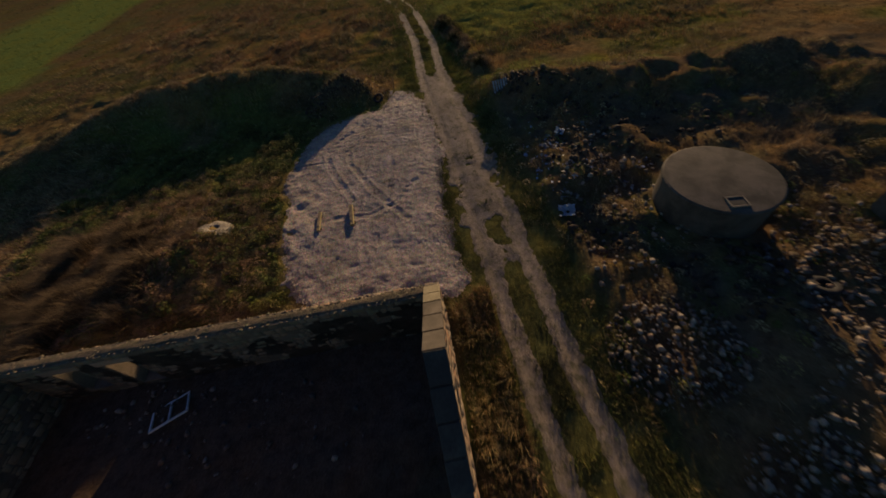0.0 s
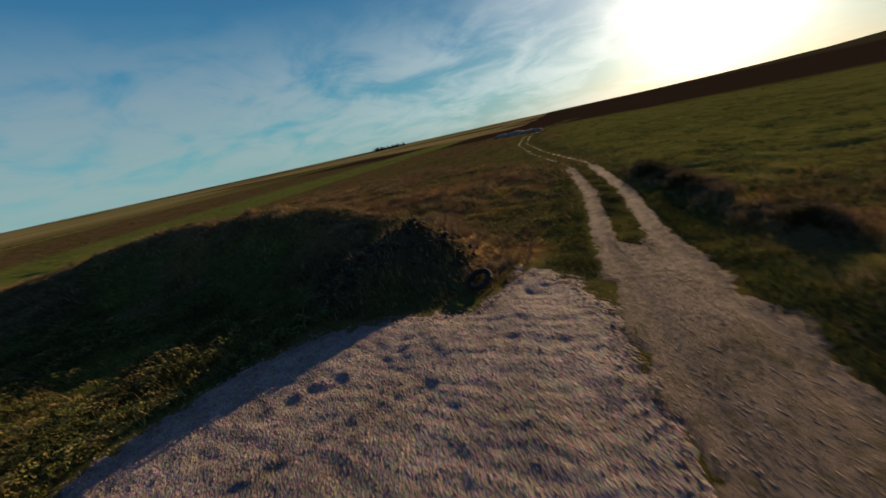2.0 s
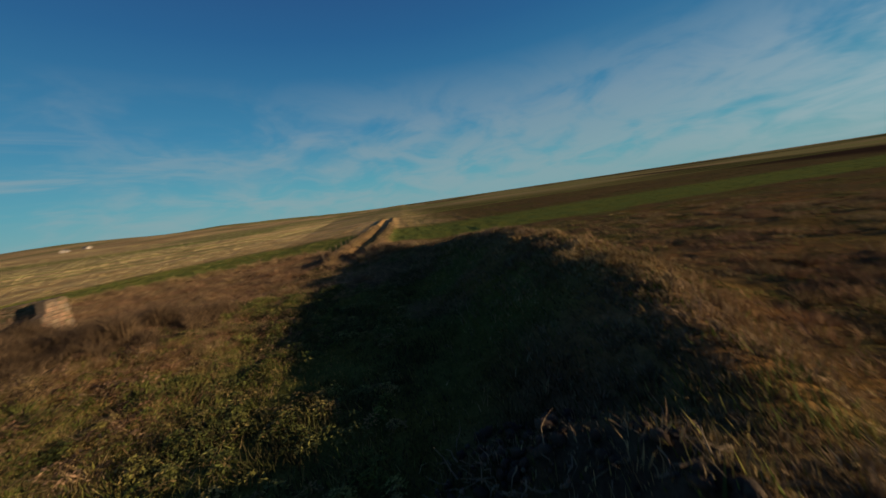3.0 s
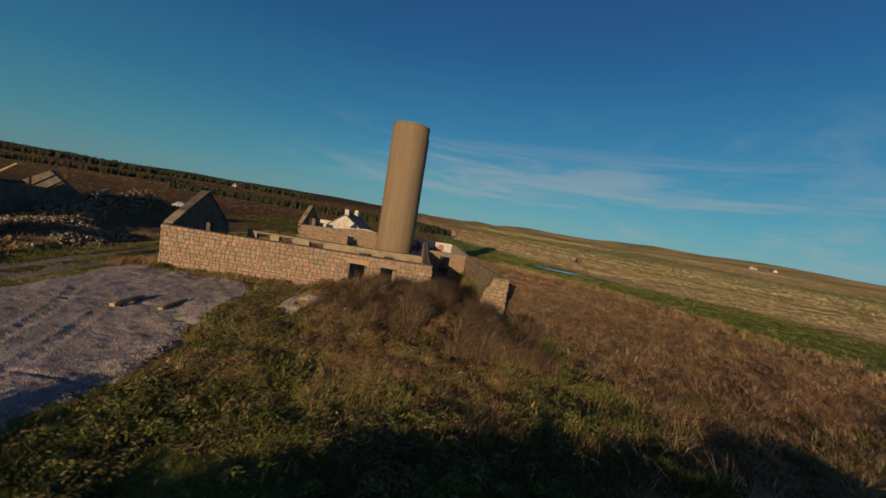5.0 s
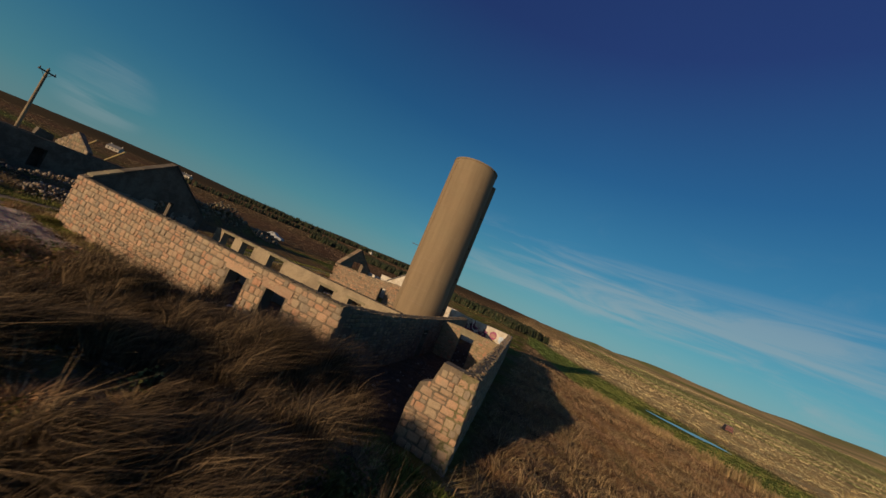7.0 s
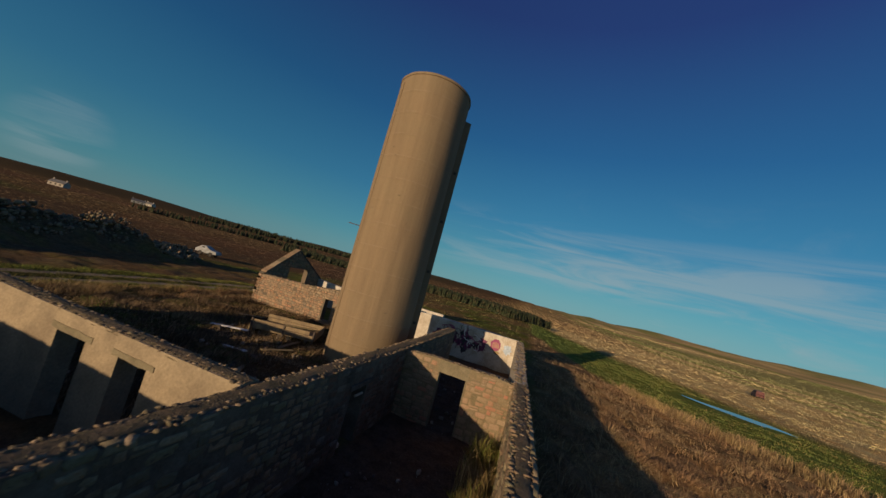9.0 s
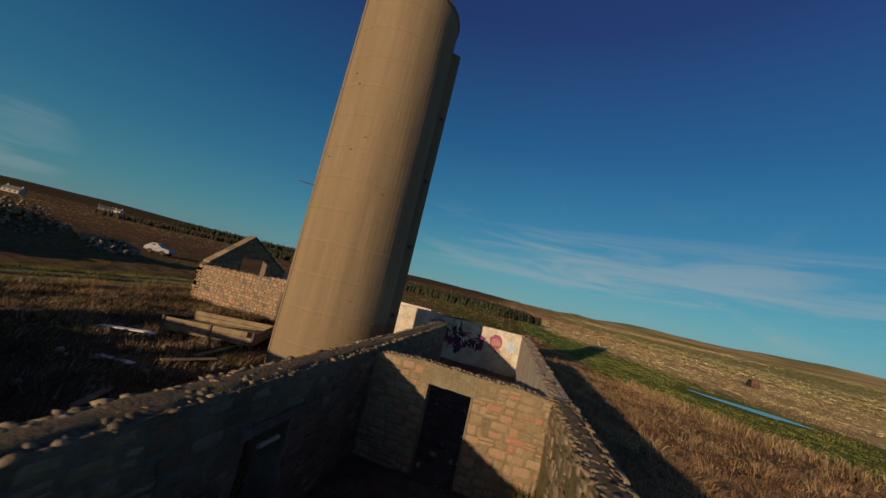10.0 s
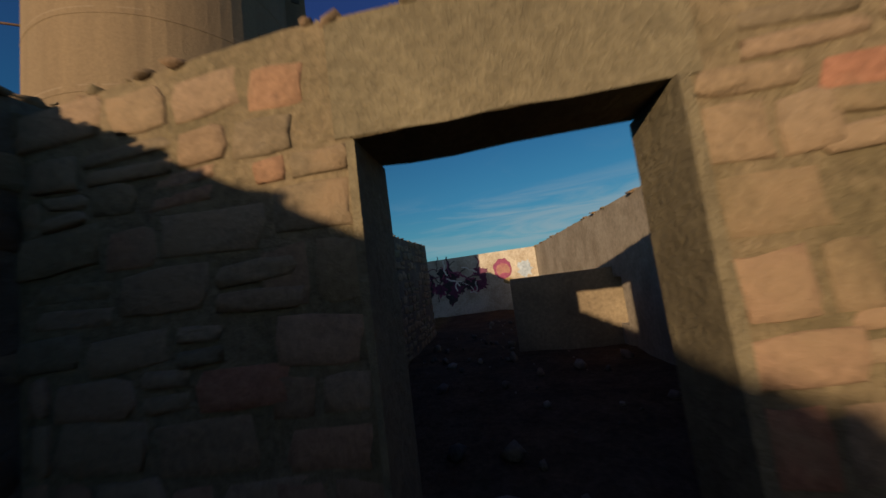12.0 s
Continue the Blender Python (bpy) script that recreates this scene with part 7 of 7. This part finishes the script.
def off_yard(x, y):
    """0 on gravel, ruts and inside the ruins; 1 on open ground."""
    d, t, s = along(x, y, ROAD)
    k = yard_keep(x, y)
    free = 1 - sm(-0.3, 0.05, k)
    free = free * np.where(y > 5, 1 - 0.97 * np.exp(-(((d - 0.85) / 0.33) ** 2)), sm(1.25, 1.6, d))
    for x0, x1, y0, y1 in ((-17.1, -0.4, 11.35, 18.45), (-0.95, 4.55, 11.2, 38.7), (-17.5, -6.5, 34.8, 42.7)):
        free = free * (1 - inside(x, y, x0, x1, y0, y1, 0.05))
    free = free * sm(2.55, 2.7, np.hypot(x + 29.45, y - 8.75)) * sm(2.15, 2.3, np.hypot(x + 4.32, y - 29.88)) * sm(0.6, 0.85, np.hypot(x + 5.9, y - 4.6))
    return free * (1 - 0.85 * np.exp(-(((x + 11.8) / 3.2) ** 2) - ((y + 9.4) / 1.2) ** 2))


def mound_d(x, y):
    r2 = ((x + 2.6) / 7.2) ** 2 + ((y - 5.0) / 6.6) ** 2
    return np.exp(-(r2**2)) * off_yard(x, y)


def green_side(x, y):
    """Where the mound is green rather than brown."""
    return sm(-3, -8, x + 2 * (fbm(x * 0.5, y * 0.5, 91) - 0.5)) * 0.8 + 0.75 * np.exp(-((x - 4.2) / 1.6) ** 2 - ((y - 5) / 4.5) ** 2) + 0.5 * sm(1.5, -2.5, y)


def ridge_d(x, y, w=2.6):
    d, t, s = along(x, y, RIDGE)
    return np.exp(-((d / w) ** 2)) * off_yard(x, y)


blades("mound_weeds", 110000, (-10.5, 6, -3, 11.3), lambda x, y: mound_d(x, y) * np.clip(green_side(x, y), 0.16, 1) * sm(0.3, 0.55, fbm(x * 1.3, y * 1.3, 92)), (0.05, 0.17), (0.02, 0.05), ("weeds", "grass"), "low yellow-green weeds and moss on the mound", 301, 0.9)
blades("mound_dead_grass", 120000, (-10.5, 8, -3, 11.3), lambda x, y: mound_d(x, y) * (0.3 + 0.7 * sm(0.42, 0.58, fbm(x * 0.8, y * 0.8, 93))) * (1 - 0.55 * np.clip(green_side(x, y), 0, 1)) * (1 - 0.8 * sm(-4.6, -2.2, x) * (1 - sm(2.0, 3.2, x)) * sm(2.5, 4.0, y) * sm(0.40, 0.5, fbm(x * 0.6 + 3, y * 0.6, 94))), (0.10, 0.28), (0.012, 0.026), ("dead", "russet"), "matted dead grass on the mound", 302, 1.5, 0.5, (0.15, 0.1), freq=0.8)
blades("mound_scrub", 76000, (-6.5, 5, 2.5, 11.3), lambda x, y: mound_d(x, y) * sm(0.42, 0.52, fbm(x * 0.6 + 3, y * 0.6, 94)) * sm(-4.6, -2.2, x) * off_yard(x, y) * (1 - sm(9.2, 10.0, y) * sm(-0.6, -1.4, x)) * (1 - sm(2.0, 2.8, x) * sm(7.5, 8.5, y)), (0.45, 0.95), (0.009, 0.019), ("stalk", "stalk"), "tall bare brown stalks before the front wall", 303, 0.55, 0.42, (0.28, 0.16), "dead stalks", True)
blades("hollow_grass", 60000, (-14, 20, -13, 3), lambda x, y: off_yard(x, y) * (0.35 + 0.65 * sm(0.4, 0.6, fbm(x, y, 95))) * np.exp(-(((y + 4 - 0.25 * x) / 7) ** 2)), (0.10, 0.30), (0.016, 0.045), ("weeds", "dark"), "rank grass in the shaded hollow", 304, 0.5)
blades("ridge_grass", 90000, (-16, 24, -19, -3), lambda x, y: ridge_d(x, y) * (0.4 + 0.6 * sm(0.4, 0.6, fbm(x, y, 96))), (0.10, 0.30), (0.012, 0.03), ("dead", "scrub"), "dead tan grass on the long ridge", 305, 0.6, 0.4, two=True)
blades("east_reeds", 90000, (4.5, 35, -9, 60), lambda x, y: sm(4.7, 6.0, x) * (1 - sm(-2, 1, wet(x, y))) * np.clip(16 / (4 + np.hypot(x - 2, y - 14)), 0, 1) * (1 - 0.85 * np.exp(-(((x - 6.0 + 0.12 * y) / 1.0) ** 2)) * (y < 9.5)) * (0.25 + 0.75 * sm(0.46, 0.6, fbm(x * 0.5, y * 0.5, 97))), (0.16, 0.5), (0.012, 0.028), ("reed", "russet"), "thick dry brown reeds and scrub east of the ruin", 306, 1.1, 1.0, (0.25, 0.12), "reeds", True, 0.6)
blades("east_matted_grass", 110000, (4.3, 26, -10, 34), lambda x, y: sm(4.5, 5.4, x) * (1 - sm(-2, 1, wet(x, y))) * np.clip(14 / (4 + np.hypot(x - 4, y - 8)), 0, 1) * (1 - 0.7 * np.exp(-(((x - 6.0 + 0.12 * y) / 0.9) ** 2)) * (y < 9.5)), (0.12, 0.34), (0.016, 0.034), ("russet", "dead"), "flattened russet dead grass on the eastern slope", 337, 2.2, 0.8, (0.4, 0.2), "grass", False, 0.35)
blades("bank_reeds", 26000, (16, 36, 4, 85), lambda x, y: np.exp(-(((wet(x, y) + 0.8) / 1.3) ** 2)), (0.3, 0.8), (0.02, 0.045), ("dead", "reed"), "pale tall grass along the wet strip", 307, 0.4, 0.9, (0.15, 0.05), "reeds", True)
blades("verge_grass", 90000, (-25, -16.5, -26, 40), lambda x, y: off_yard(x, y) * np.exp(-((np.abs(along(x, y, ROAD)[0] - 1.8) / 1.0) ** 2)) * np.where((y < 9) & (y > -9) & (x > -20), 0.06, 1) * sm(0.3, 0.5, fbm(x * 0.9, y * 0.9, 98)), (0.06, 0.22), (0.014, 0.035), ("meadow", "grass"), "short green verge along the track", 308, 0.5)
blades("verge_dead_grass", 26000, (-19.0, -17.2, 10.5, 36), lambda x, y: off_yard(x, y), (0.15, 0.45), (0.014, 0.03), ("russet", "dead"), "russet dead grass between track and gable", 309, 0.6, 0.4)
blades("waste_grass", 46000, (-45, -21.5, -9, 24), lambda x, y: off_yard(x, y) * sm(-21.5, -23, x) * sm(0.50, 0.64, fbm(x * 0.55, y * 0.55, 99)), (0.08, 0.28), (0.014, 0.035), ("weeds", "dead"), "coarse grass and weeds on the tipped waste", 310, 0.55)
blades("waste_dead_grass", 24000, (-45, -20.5, -10, 24), lambda x, y: off_yard(x, y) * sm(-20.8, -22.5, x) * sm(0.48, 0.62, fbm(x * 0.4 + 9, y * 0.4, 100)), (0.15, 0.5), (0.012, 0.03), ("dead", "scrub"), "dead grass on the tipped waste", 311, 0.6, 0.45)
blades("field_grass", 95000, (-60, 30, -70, -12), lambda x, y: sm(1.3, 2.0, along(x, y, ROAD)[0]) * sm(0.35, 0.6, fbm(x * 0.35, y * 0.35, 101)) * np.clip(22 / (10 + np.hypot(x + 17, y + 4)), 0, 1), (0.08, 0.24), (0.03, 0.08), ("meadow", "grass"), "short green grass of the southern field", 312, 0.6)
blades("russet_grass", 55000, (-24, 30, -55, -13), lambda x, y: np.clip(np.exp(-((x + 6) / 9) ** 2 - ((y + 27) / 9) ** 2) + 0.6 * np.exp(-((x - 12) / 14) ** 2 - ((y + 38) / 10) ** 2), 0, 1) * sm(0.42, 0.56, fbm(x * 0.3, y * 0.3, 102)), (0.2, 0.5), (0.02, 0.05), ("russet", "dead"), "russet tussocks of dead grass in the field", 313, 0.5, 1.1, (0.2, 0.1))
blades("west_russet_grass", 9000, (-52, -24, -26, -7), lambda x, y: np.exp(-((x + 37) / 10) ** 2 - ((y + 15) / 5) ** 2) * sm(0.4, 0.56, fbm(x * 0.3, y * 0.3, 103)), (0.25, 0.6), (0.02, 0.05), ("heath", "dead"), "russet tussocks beyond the tipped waste", 314, 0.5, 1.1)
# dark palettes here also carry the byre's shadow over the yard
blades("yard_rank_grass", 80000, (-20, -1.0, 18.0, 36), lambda x, y: off_yard(x, y) * sm(-19.6, -18.6, x) * (0.3 + 0.7 * sm(0.45, 0.6, fbm(x * 0.6, y * 0.6, 104))), (0.12, 0.42), (0.014, 0.03), ("stalk", "scrub"), "rank grass in the yard between the byres", 315, 0.6, 0.5)
blades("yard_green_grass", 40000, (-20, -1.0, 18.0, 36), lambda x, y: off_yard(x, y) * sm(0.4, 0.6, fbm(x * 0.5 + 4, y * 0.5, 105)), (0.08, 0.25), (0.014, 0.03), ("grass", "dark"), "green grass in the yard between the byres", 316, 0.5)
blades("passage_weeds", 9000, (2.4, 3.8, 12, 25.1), lambda x, y: sm(2.6, 3.6, x) * (0.3 + 0.7 * sm(0.45, 0.6, fbm(x * 1.2, y * 1.2, 106))), (0.25, 0.75), (0.012, 0.03), ("weeds", "dead"), "pale weeds along the foot of the passage wall", 317, 0.4, 0.4, (-0.05, 0.0), "weeds", True)
blades("gravel_tufts", 8000, (-21.2, -9.5, -6, 10), lambda x, y: sm(0.64, 0.72, fbm(x * 0.9 + 2, y * 0.9, 107)) + 0.8 * np.exp(-(((x + 18.0) / 0.35) ** 2)) * sm(0.45, 0.6, fbm(x, y * 0.6, 108)), (0.06, 0.2), (0.012, 0.025), ("weeds", "grass"), "green tufts in the gravel", 318, 0.6, 0.3)
blades("front_foot_grass", 14000, (-17.3, -9, 10.6, 11.6), lambda x, y: sm(10.5, 11.2, y), (0.12, 0.35), (0.012, 0.028), ("dead", "weeds"), "dead grass at the foot of the front wall", 319, 0.6, 0.3)
blades("east_field_grass", 26000, (20, 100, 5, 120), lambda x, y: sm(12, 34, wet(x, y)) * (0.4 + 0.6 * sm(0.4, 0.6, fbm(x * 0.25, y * 0.25, 109))), (0.10, 0.28), (0.05, 0.10), ("dead", "meadow"), "tan tussocks in the eastern fields", 320, 0.5)
blades("ditch_grass", 26000, (18, 80, -5, 4), lambda x, y: np.exp(-(((along(x, y, DITCH)[0] - 1.9) / 0.9) ** 2)), (0.2, 0.55), (0.02, 0.05), ("dead", "reed"), "pale grass along the ditch", 321, 0.5, 0.6)
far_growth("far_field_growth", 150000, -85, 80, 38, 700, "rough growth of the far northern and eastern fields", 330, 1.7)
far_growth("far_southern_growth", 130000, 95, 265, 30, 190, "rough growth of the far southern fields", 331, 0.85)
blades("wet_strip_grass", 50000, (14, 56, 5, 95), lambda x, y: sm(0, 1.5, wet(x, y)) * (1 - sm(24, 32, wet(x, y))) * (np.hypot((x - 32.6) / 6.5, (y - 72.5) / 7) > 1), (0.08, 0.22), (0.04, 0.09), ("grass", "weeds"), "short bright green grass of the wet strip", 332, 0.5)
blades("track_middle_grass", 26000, (-21.8, -17.8, -30, 42), lambda x, y: np.exp(-((along(x, y, ROAD)[0] / 0.42) ** 2)) * (sm(-9, -11, y) + sm(2, 6, y) + 0.10) * sm(0.35, 0.55, fbm(x * 1.1, y * 1.1, 111)) + 0.9 * np.exp(-(((x + 18.15) / 0.3) ** 2)) * sm(-1, 3, y) * (1 - sm(9, 10.5, y)), (0.06, 0.2), (0.015, 0.035), ("weeds", "dark"), "low grass between the wheel ruts", 333, 0.6)
blades("path_weeds", 30000, (2.6, 9.0, -2.5, 10.0), lambda x, y: np.exp(-(((x - 6.0 + 0.12 * y) / 1.0) ** 2)) * sm(0.3, 0.5, fbm(x * 1.2, y * 1.2, 110)), (0.12, 0.30), (0.04, 0.09), ("green", "grass"), "bright green weeds in the dip beside the wall's end", 334, 0.6)

def leaf_clumps(name, n, bounds, density, size, leaves, pals, label, seed, leaf=(0.04, 0.10)):
    """Low rounded tufts, each a dome of small tilted leaves over the land."""
    r = np.random.default_rng(seed)
    x, y = r.uniform(bounds[0], bounds[1], 12 * n), r.uniform(bounds[2], bounds[3], 12 * n)
    keep = r.uniform(0, 1, 12 * n) < density(x, y)
    x, y = x[keep][:n], y[keep][:n]
    n = len(x)
    rad = r.uniform(size[0], size[1], n)
    tall = rad * r.uniform(0.6, 1.2, n)
    hue = pick(r, pals, x, y, 0.9, seed)
    a, up = r.uniform(0, 6.2832, (n, leaves)), r.uniform(0, 1, (n, leaves)) ** 0.7
    out = np.sqrt(np.clip(1 - up * up, 0, 1)) * r.uniform(0.75, 1.1, (n, leaves))
    px, py = (x[:, None] + rad[:, None] * out * np.cos(a)).ravel(), (y[:, None] + rad[:, None] * out * np.sin(a)).ravel()
    pz = land(px, py) + (tall[:, None] * up).ravel()
    a, m = a.ravel() + r.normal(0, 0.5, n * leaves), n * leaves
    ln, wd = r.uniform(leaf[0], leaf[1], m), r.uniform(0.35, 0.6, m)
    dip = r.uniform(-0.6, 0.5, m)
    tip = np.stack([np.cos(a) * ln, np.sin(a) * ln, dip * ln], -1)
    wide = np.stack([-np.sin(a) * ln * wd, np.cos(a) * ln * wd, r.uniform(-0.3, 0.3, m) * ln], -1)
    p = np.stack([px, py, pz], -1)
    verts = np.stack([p - tip * 0.5, p + wide * 0.5, p + tip * 0.6, p - wide * 0.5], 1).reshape(-1, 3)
    col = np.repeat(hue, leaves, 0) * r.uniform(0.7, 1.3, m)[:, None]
    thing(name, tinted(fast_mesh(name, verts, np.arange(4 * m).reshape(-1, 4), M["foliage"]), col, 4), label=label, category="weeds", kind="stuff")


leaf_clumps("weed_clumps", 900, (-11, 5.5, -6.5, 9.5), lambda x, y: off_yard(x, y) * np.clip(green_side(x, y) + 0.12, 0, 1) * sm(0.4, 0.52, fbm(x * 0.6 + 8, y * 0.6, 115)), (0.10, 0.34), 70, ("weeds", "green"), "leafy yellow-green weed clumps on the mound's foot", 338)
leaf_clumps("brown_clumps", 420, (-9, 7, -4, 10.0), lambda x, y: mound_d(x, y) * sm(0.44, 0.56, fbm(x * 0.7 + 2, y * 0.7, 116)), (0.14, 0.42), 64, ("stalk", "russet"), "dead brown weed clumps on the mound", 339)
leaf_clumps("east_clumps", 520, (5, 26, -8, 32), lambda x, y: sm(5.2, 6.5, x) * np.clip(9 / (3 + np.hypot(x - 5, y - 6)), 0, 1) * sm(0.45, 0.55, fbm(x * 0.5 + 3, y * 0.5, 118)) * (1 - sm(-2, 1, wet(x, y))), (0.12, 0.36), 55, ("stalk", "russet"), "low dead brown scrub on the eastern slope", 342)
leaf_clumps("dip_clumps", 330, (3.0, 8.5, -4, 9.5), lambda x, y: np.exp(-(((x - 6.0 + 0.12 * y) / 0.8) ** 2)), (0.08, 0.24), 60, ("green", "weeds"), "bright green leafy weeds in the dip beside the wall", 340)
leaf_clumps("waste_clumps", 420, (-44, -22.5, -8, 16), lambda x, y: off_yard(x, y) * sm(0.45, 0.56, fbm(x * 0.5 + 6, y * 0.5, 117)), (0.12, 0.38), 50, ("weeds", "dead"), "rank weed clumps on the tipped waste", 341)
blades("mound_leafy_weeds", 16000, (-10, 5.5, -3, 9.5), lambda x, y: mound_d(x, y) * sm(0.56, 0.64, fbm(x * 0.7 + 5, y * 0.7, 112)) * np.clip(green_side(x, y) + 0.25, 0, 1), (0.10, 0.26), (0.05, 0.11), ("green", "weeds"), "low leafy green weeds in patches on the mound", 335, 0.7, 0.35)
blades("track_scrub", 16000, (-25, -20.5, -27, -9), lambda x, y: np.exp(-((along(x, y, SCRUB)[0] / 0.7) ** 2)) * sm(0.35, 0.5, fbm(x * 0.7, y * 0.7, 113)), (0.2, 0.5), (0.014, 0.03), ("dark", "scrub"), "dark dead scrub along the ditch beside the track", 336, 0.6, 0.5, (0.1, 0.1), "scrub", True)

# ---- stonework of the walls ----
front.stones(0, "pink_stone", "pink_stone_far", (0.31, 0.235), 0.034, 0.1, 11, near=(9.6, 16.7), regular=0.3, joint=0.017, shapes=RUBBLE, split=0.16)
front.stones(1, "brown_stone", "brown_stone_far", (0.38, 0.26), 0.02, 0.0, 12, gap=0.15)
stub.stones(0, "pink_stone", "pink_stone_far", (0.30, 0.215), 0.034, -0.1, 13, near=(0, 1.6), regular=0.3, joint=0.014, shapes=RUBBLE, split=0.2)
cross.stones(0, "red_stone", "brown_stone_far", (0.31, 0.20), 0.018, -0.1, 14, near=(0, 4.2), regular=0.0, joint=0.016, gap=0.02, skip=((1.2, 2.7, 2.0, 2.6), (2.47, 2.86, -0.2, 2.0), (1.06, 1.42, -0.2, 2.0)), shapes=FLATS, split=0.25)


def quoins(wall, edge, toward, z0, z1, seed):
    """Long and short stones laid up one side of a doorway, the gaps behind them filled with small ones."""
    r = random.Random(seed)
    meshes = stone_meshes(M["red_stone"], FLATS)
    yaw, z, k = math.atan2(wall.u.y, wall.u.x), z0, 0
    while z < z1 - 0.08:
        hgt = min(r.uniform(0.13, 0.27), z1 - z)
        long = r.uniform(0.30, 0.37) if k % 2 else r.uniform(0.17, 0.24)
        for a, b in ((0.012, long), (long + 0.014, 0.38)):
            if b - a < 0.06:
                continue
            pos = wall.p + wall.u * (edge + toward * (a + b) / 2) + wall.n * (0.05 - r.uniform(0.012, 0.022))
            child("stone", meshes[r.randrange(len(meshes))], wall.ob, Matrix.Translation((pos.x, pos.y, z + hgt / 2)) @ Euler((0, r.uniform(-0.03, 0.03), yaw)).to_matrix().to_4x4() @ Matrix.Diagonal((b - a, 0.10, hgt - 0.015, 1)))
        z, k = z + hgt, k + 1


quoins(cross, 2.47, 1, 0.0, 2.0, 31)
quoins(cross, 1.42, -1, 0.0, 2.0, 32)
right.stones(1, "brown_stone", "brown_stone_far", (0.28, 0.19), 0.034, 0.3, 15, near=(8.0, 14.4), regular=0.0, joint=0.024, gap=0.08, skip=((11.9, 14.4, -1, 0.7), (13.4, 14.4, 0.6, 1.4)), shapes=RUBBLE, split=0.2)
right.stones(0, "brown_stone", "brown_stone_far", (0.34, 0.22), 0.03, -0.5, 16, regular=0.4)
far_right.stones(0, "brown_stone", "brown_stone_far", (0.34, 0.22), 0.03, -0.5, 23, regular=0.4)
# the stretch in near uses stones with the passage's shade in their colour
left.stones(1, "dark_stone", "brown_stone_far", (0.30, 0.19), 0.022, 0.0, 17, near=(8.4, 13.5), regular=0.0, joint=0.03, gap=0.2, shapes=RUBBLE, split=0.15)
left.stones(0, "brown_stone", "brown_stone_far", (0.36, 0.24), 0.025, 0.0, 18, regular=0.3, gap=0.1)
west.stones(0, "pink_stone", "pink_stone_far", (0.38, 0.26), 0.03, -0.2, 19, near=None, regular=0.6)
n_front.stones(0, "pink_stone", "pink_stone_far", (0.27, 0.175), 0.03, -0.3, 20, near=None, regular=0.2, joint=0.02, gap=0.05, shapes=RUBBLE, split=0.15)
n_gable.stones(1, "brown_stone", "brown_stone_far", (0.4, 0.26), 0.03, -0.3, 21, regular=0.4)
h_mid.stones(0, "brown_stone", "brown_stone_far", (0.45, 0.3), 0.03, 0.2, 22, regular=0.4)
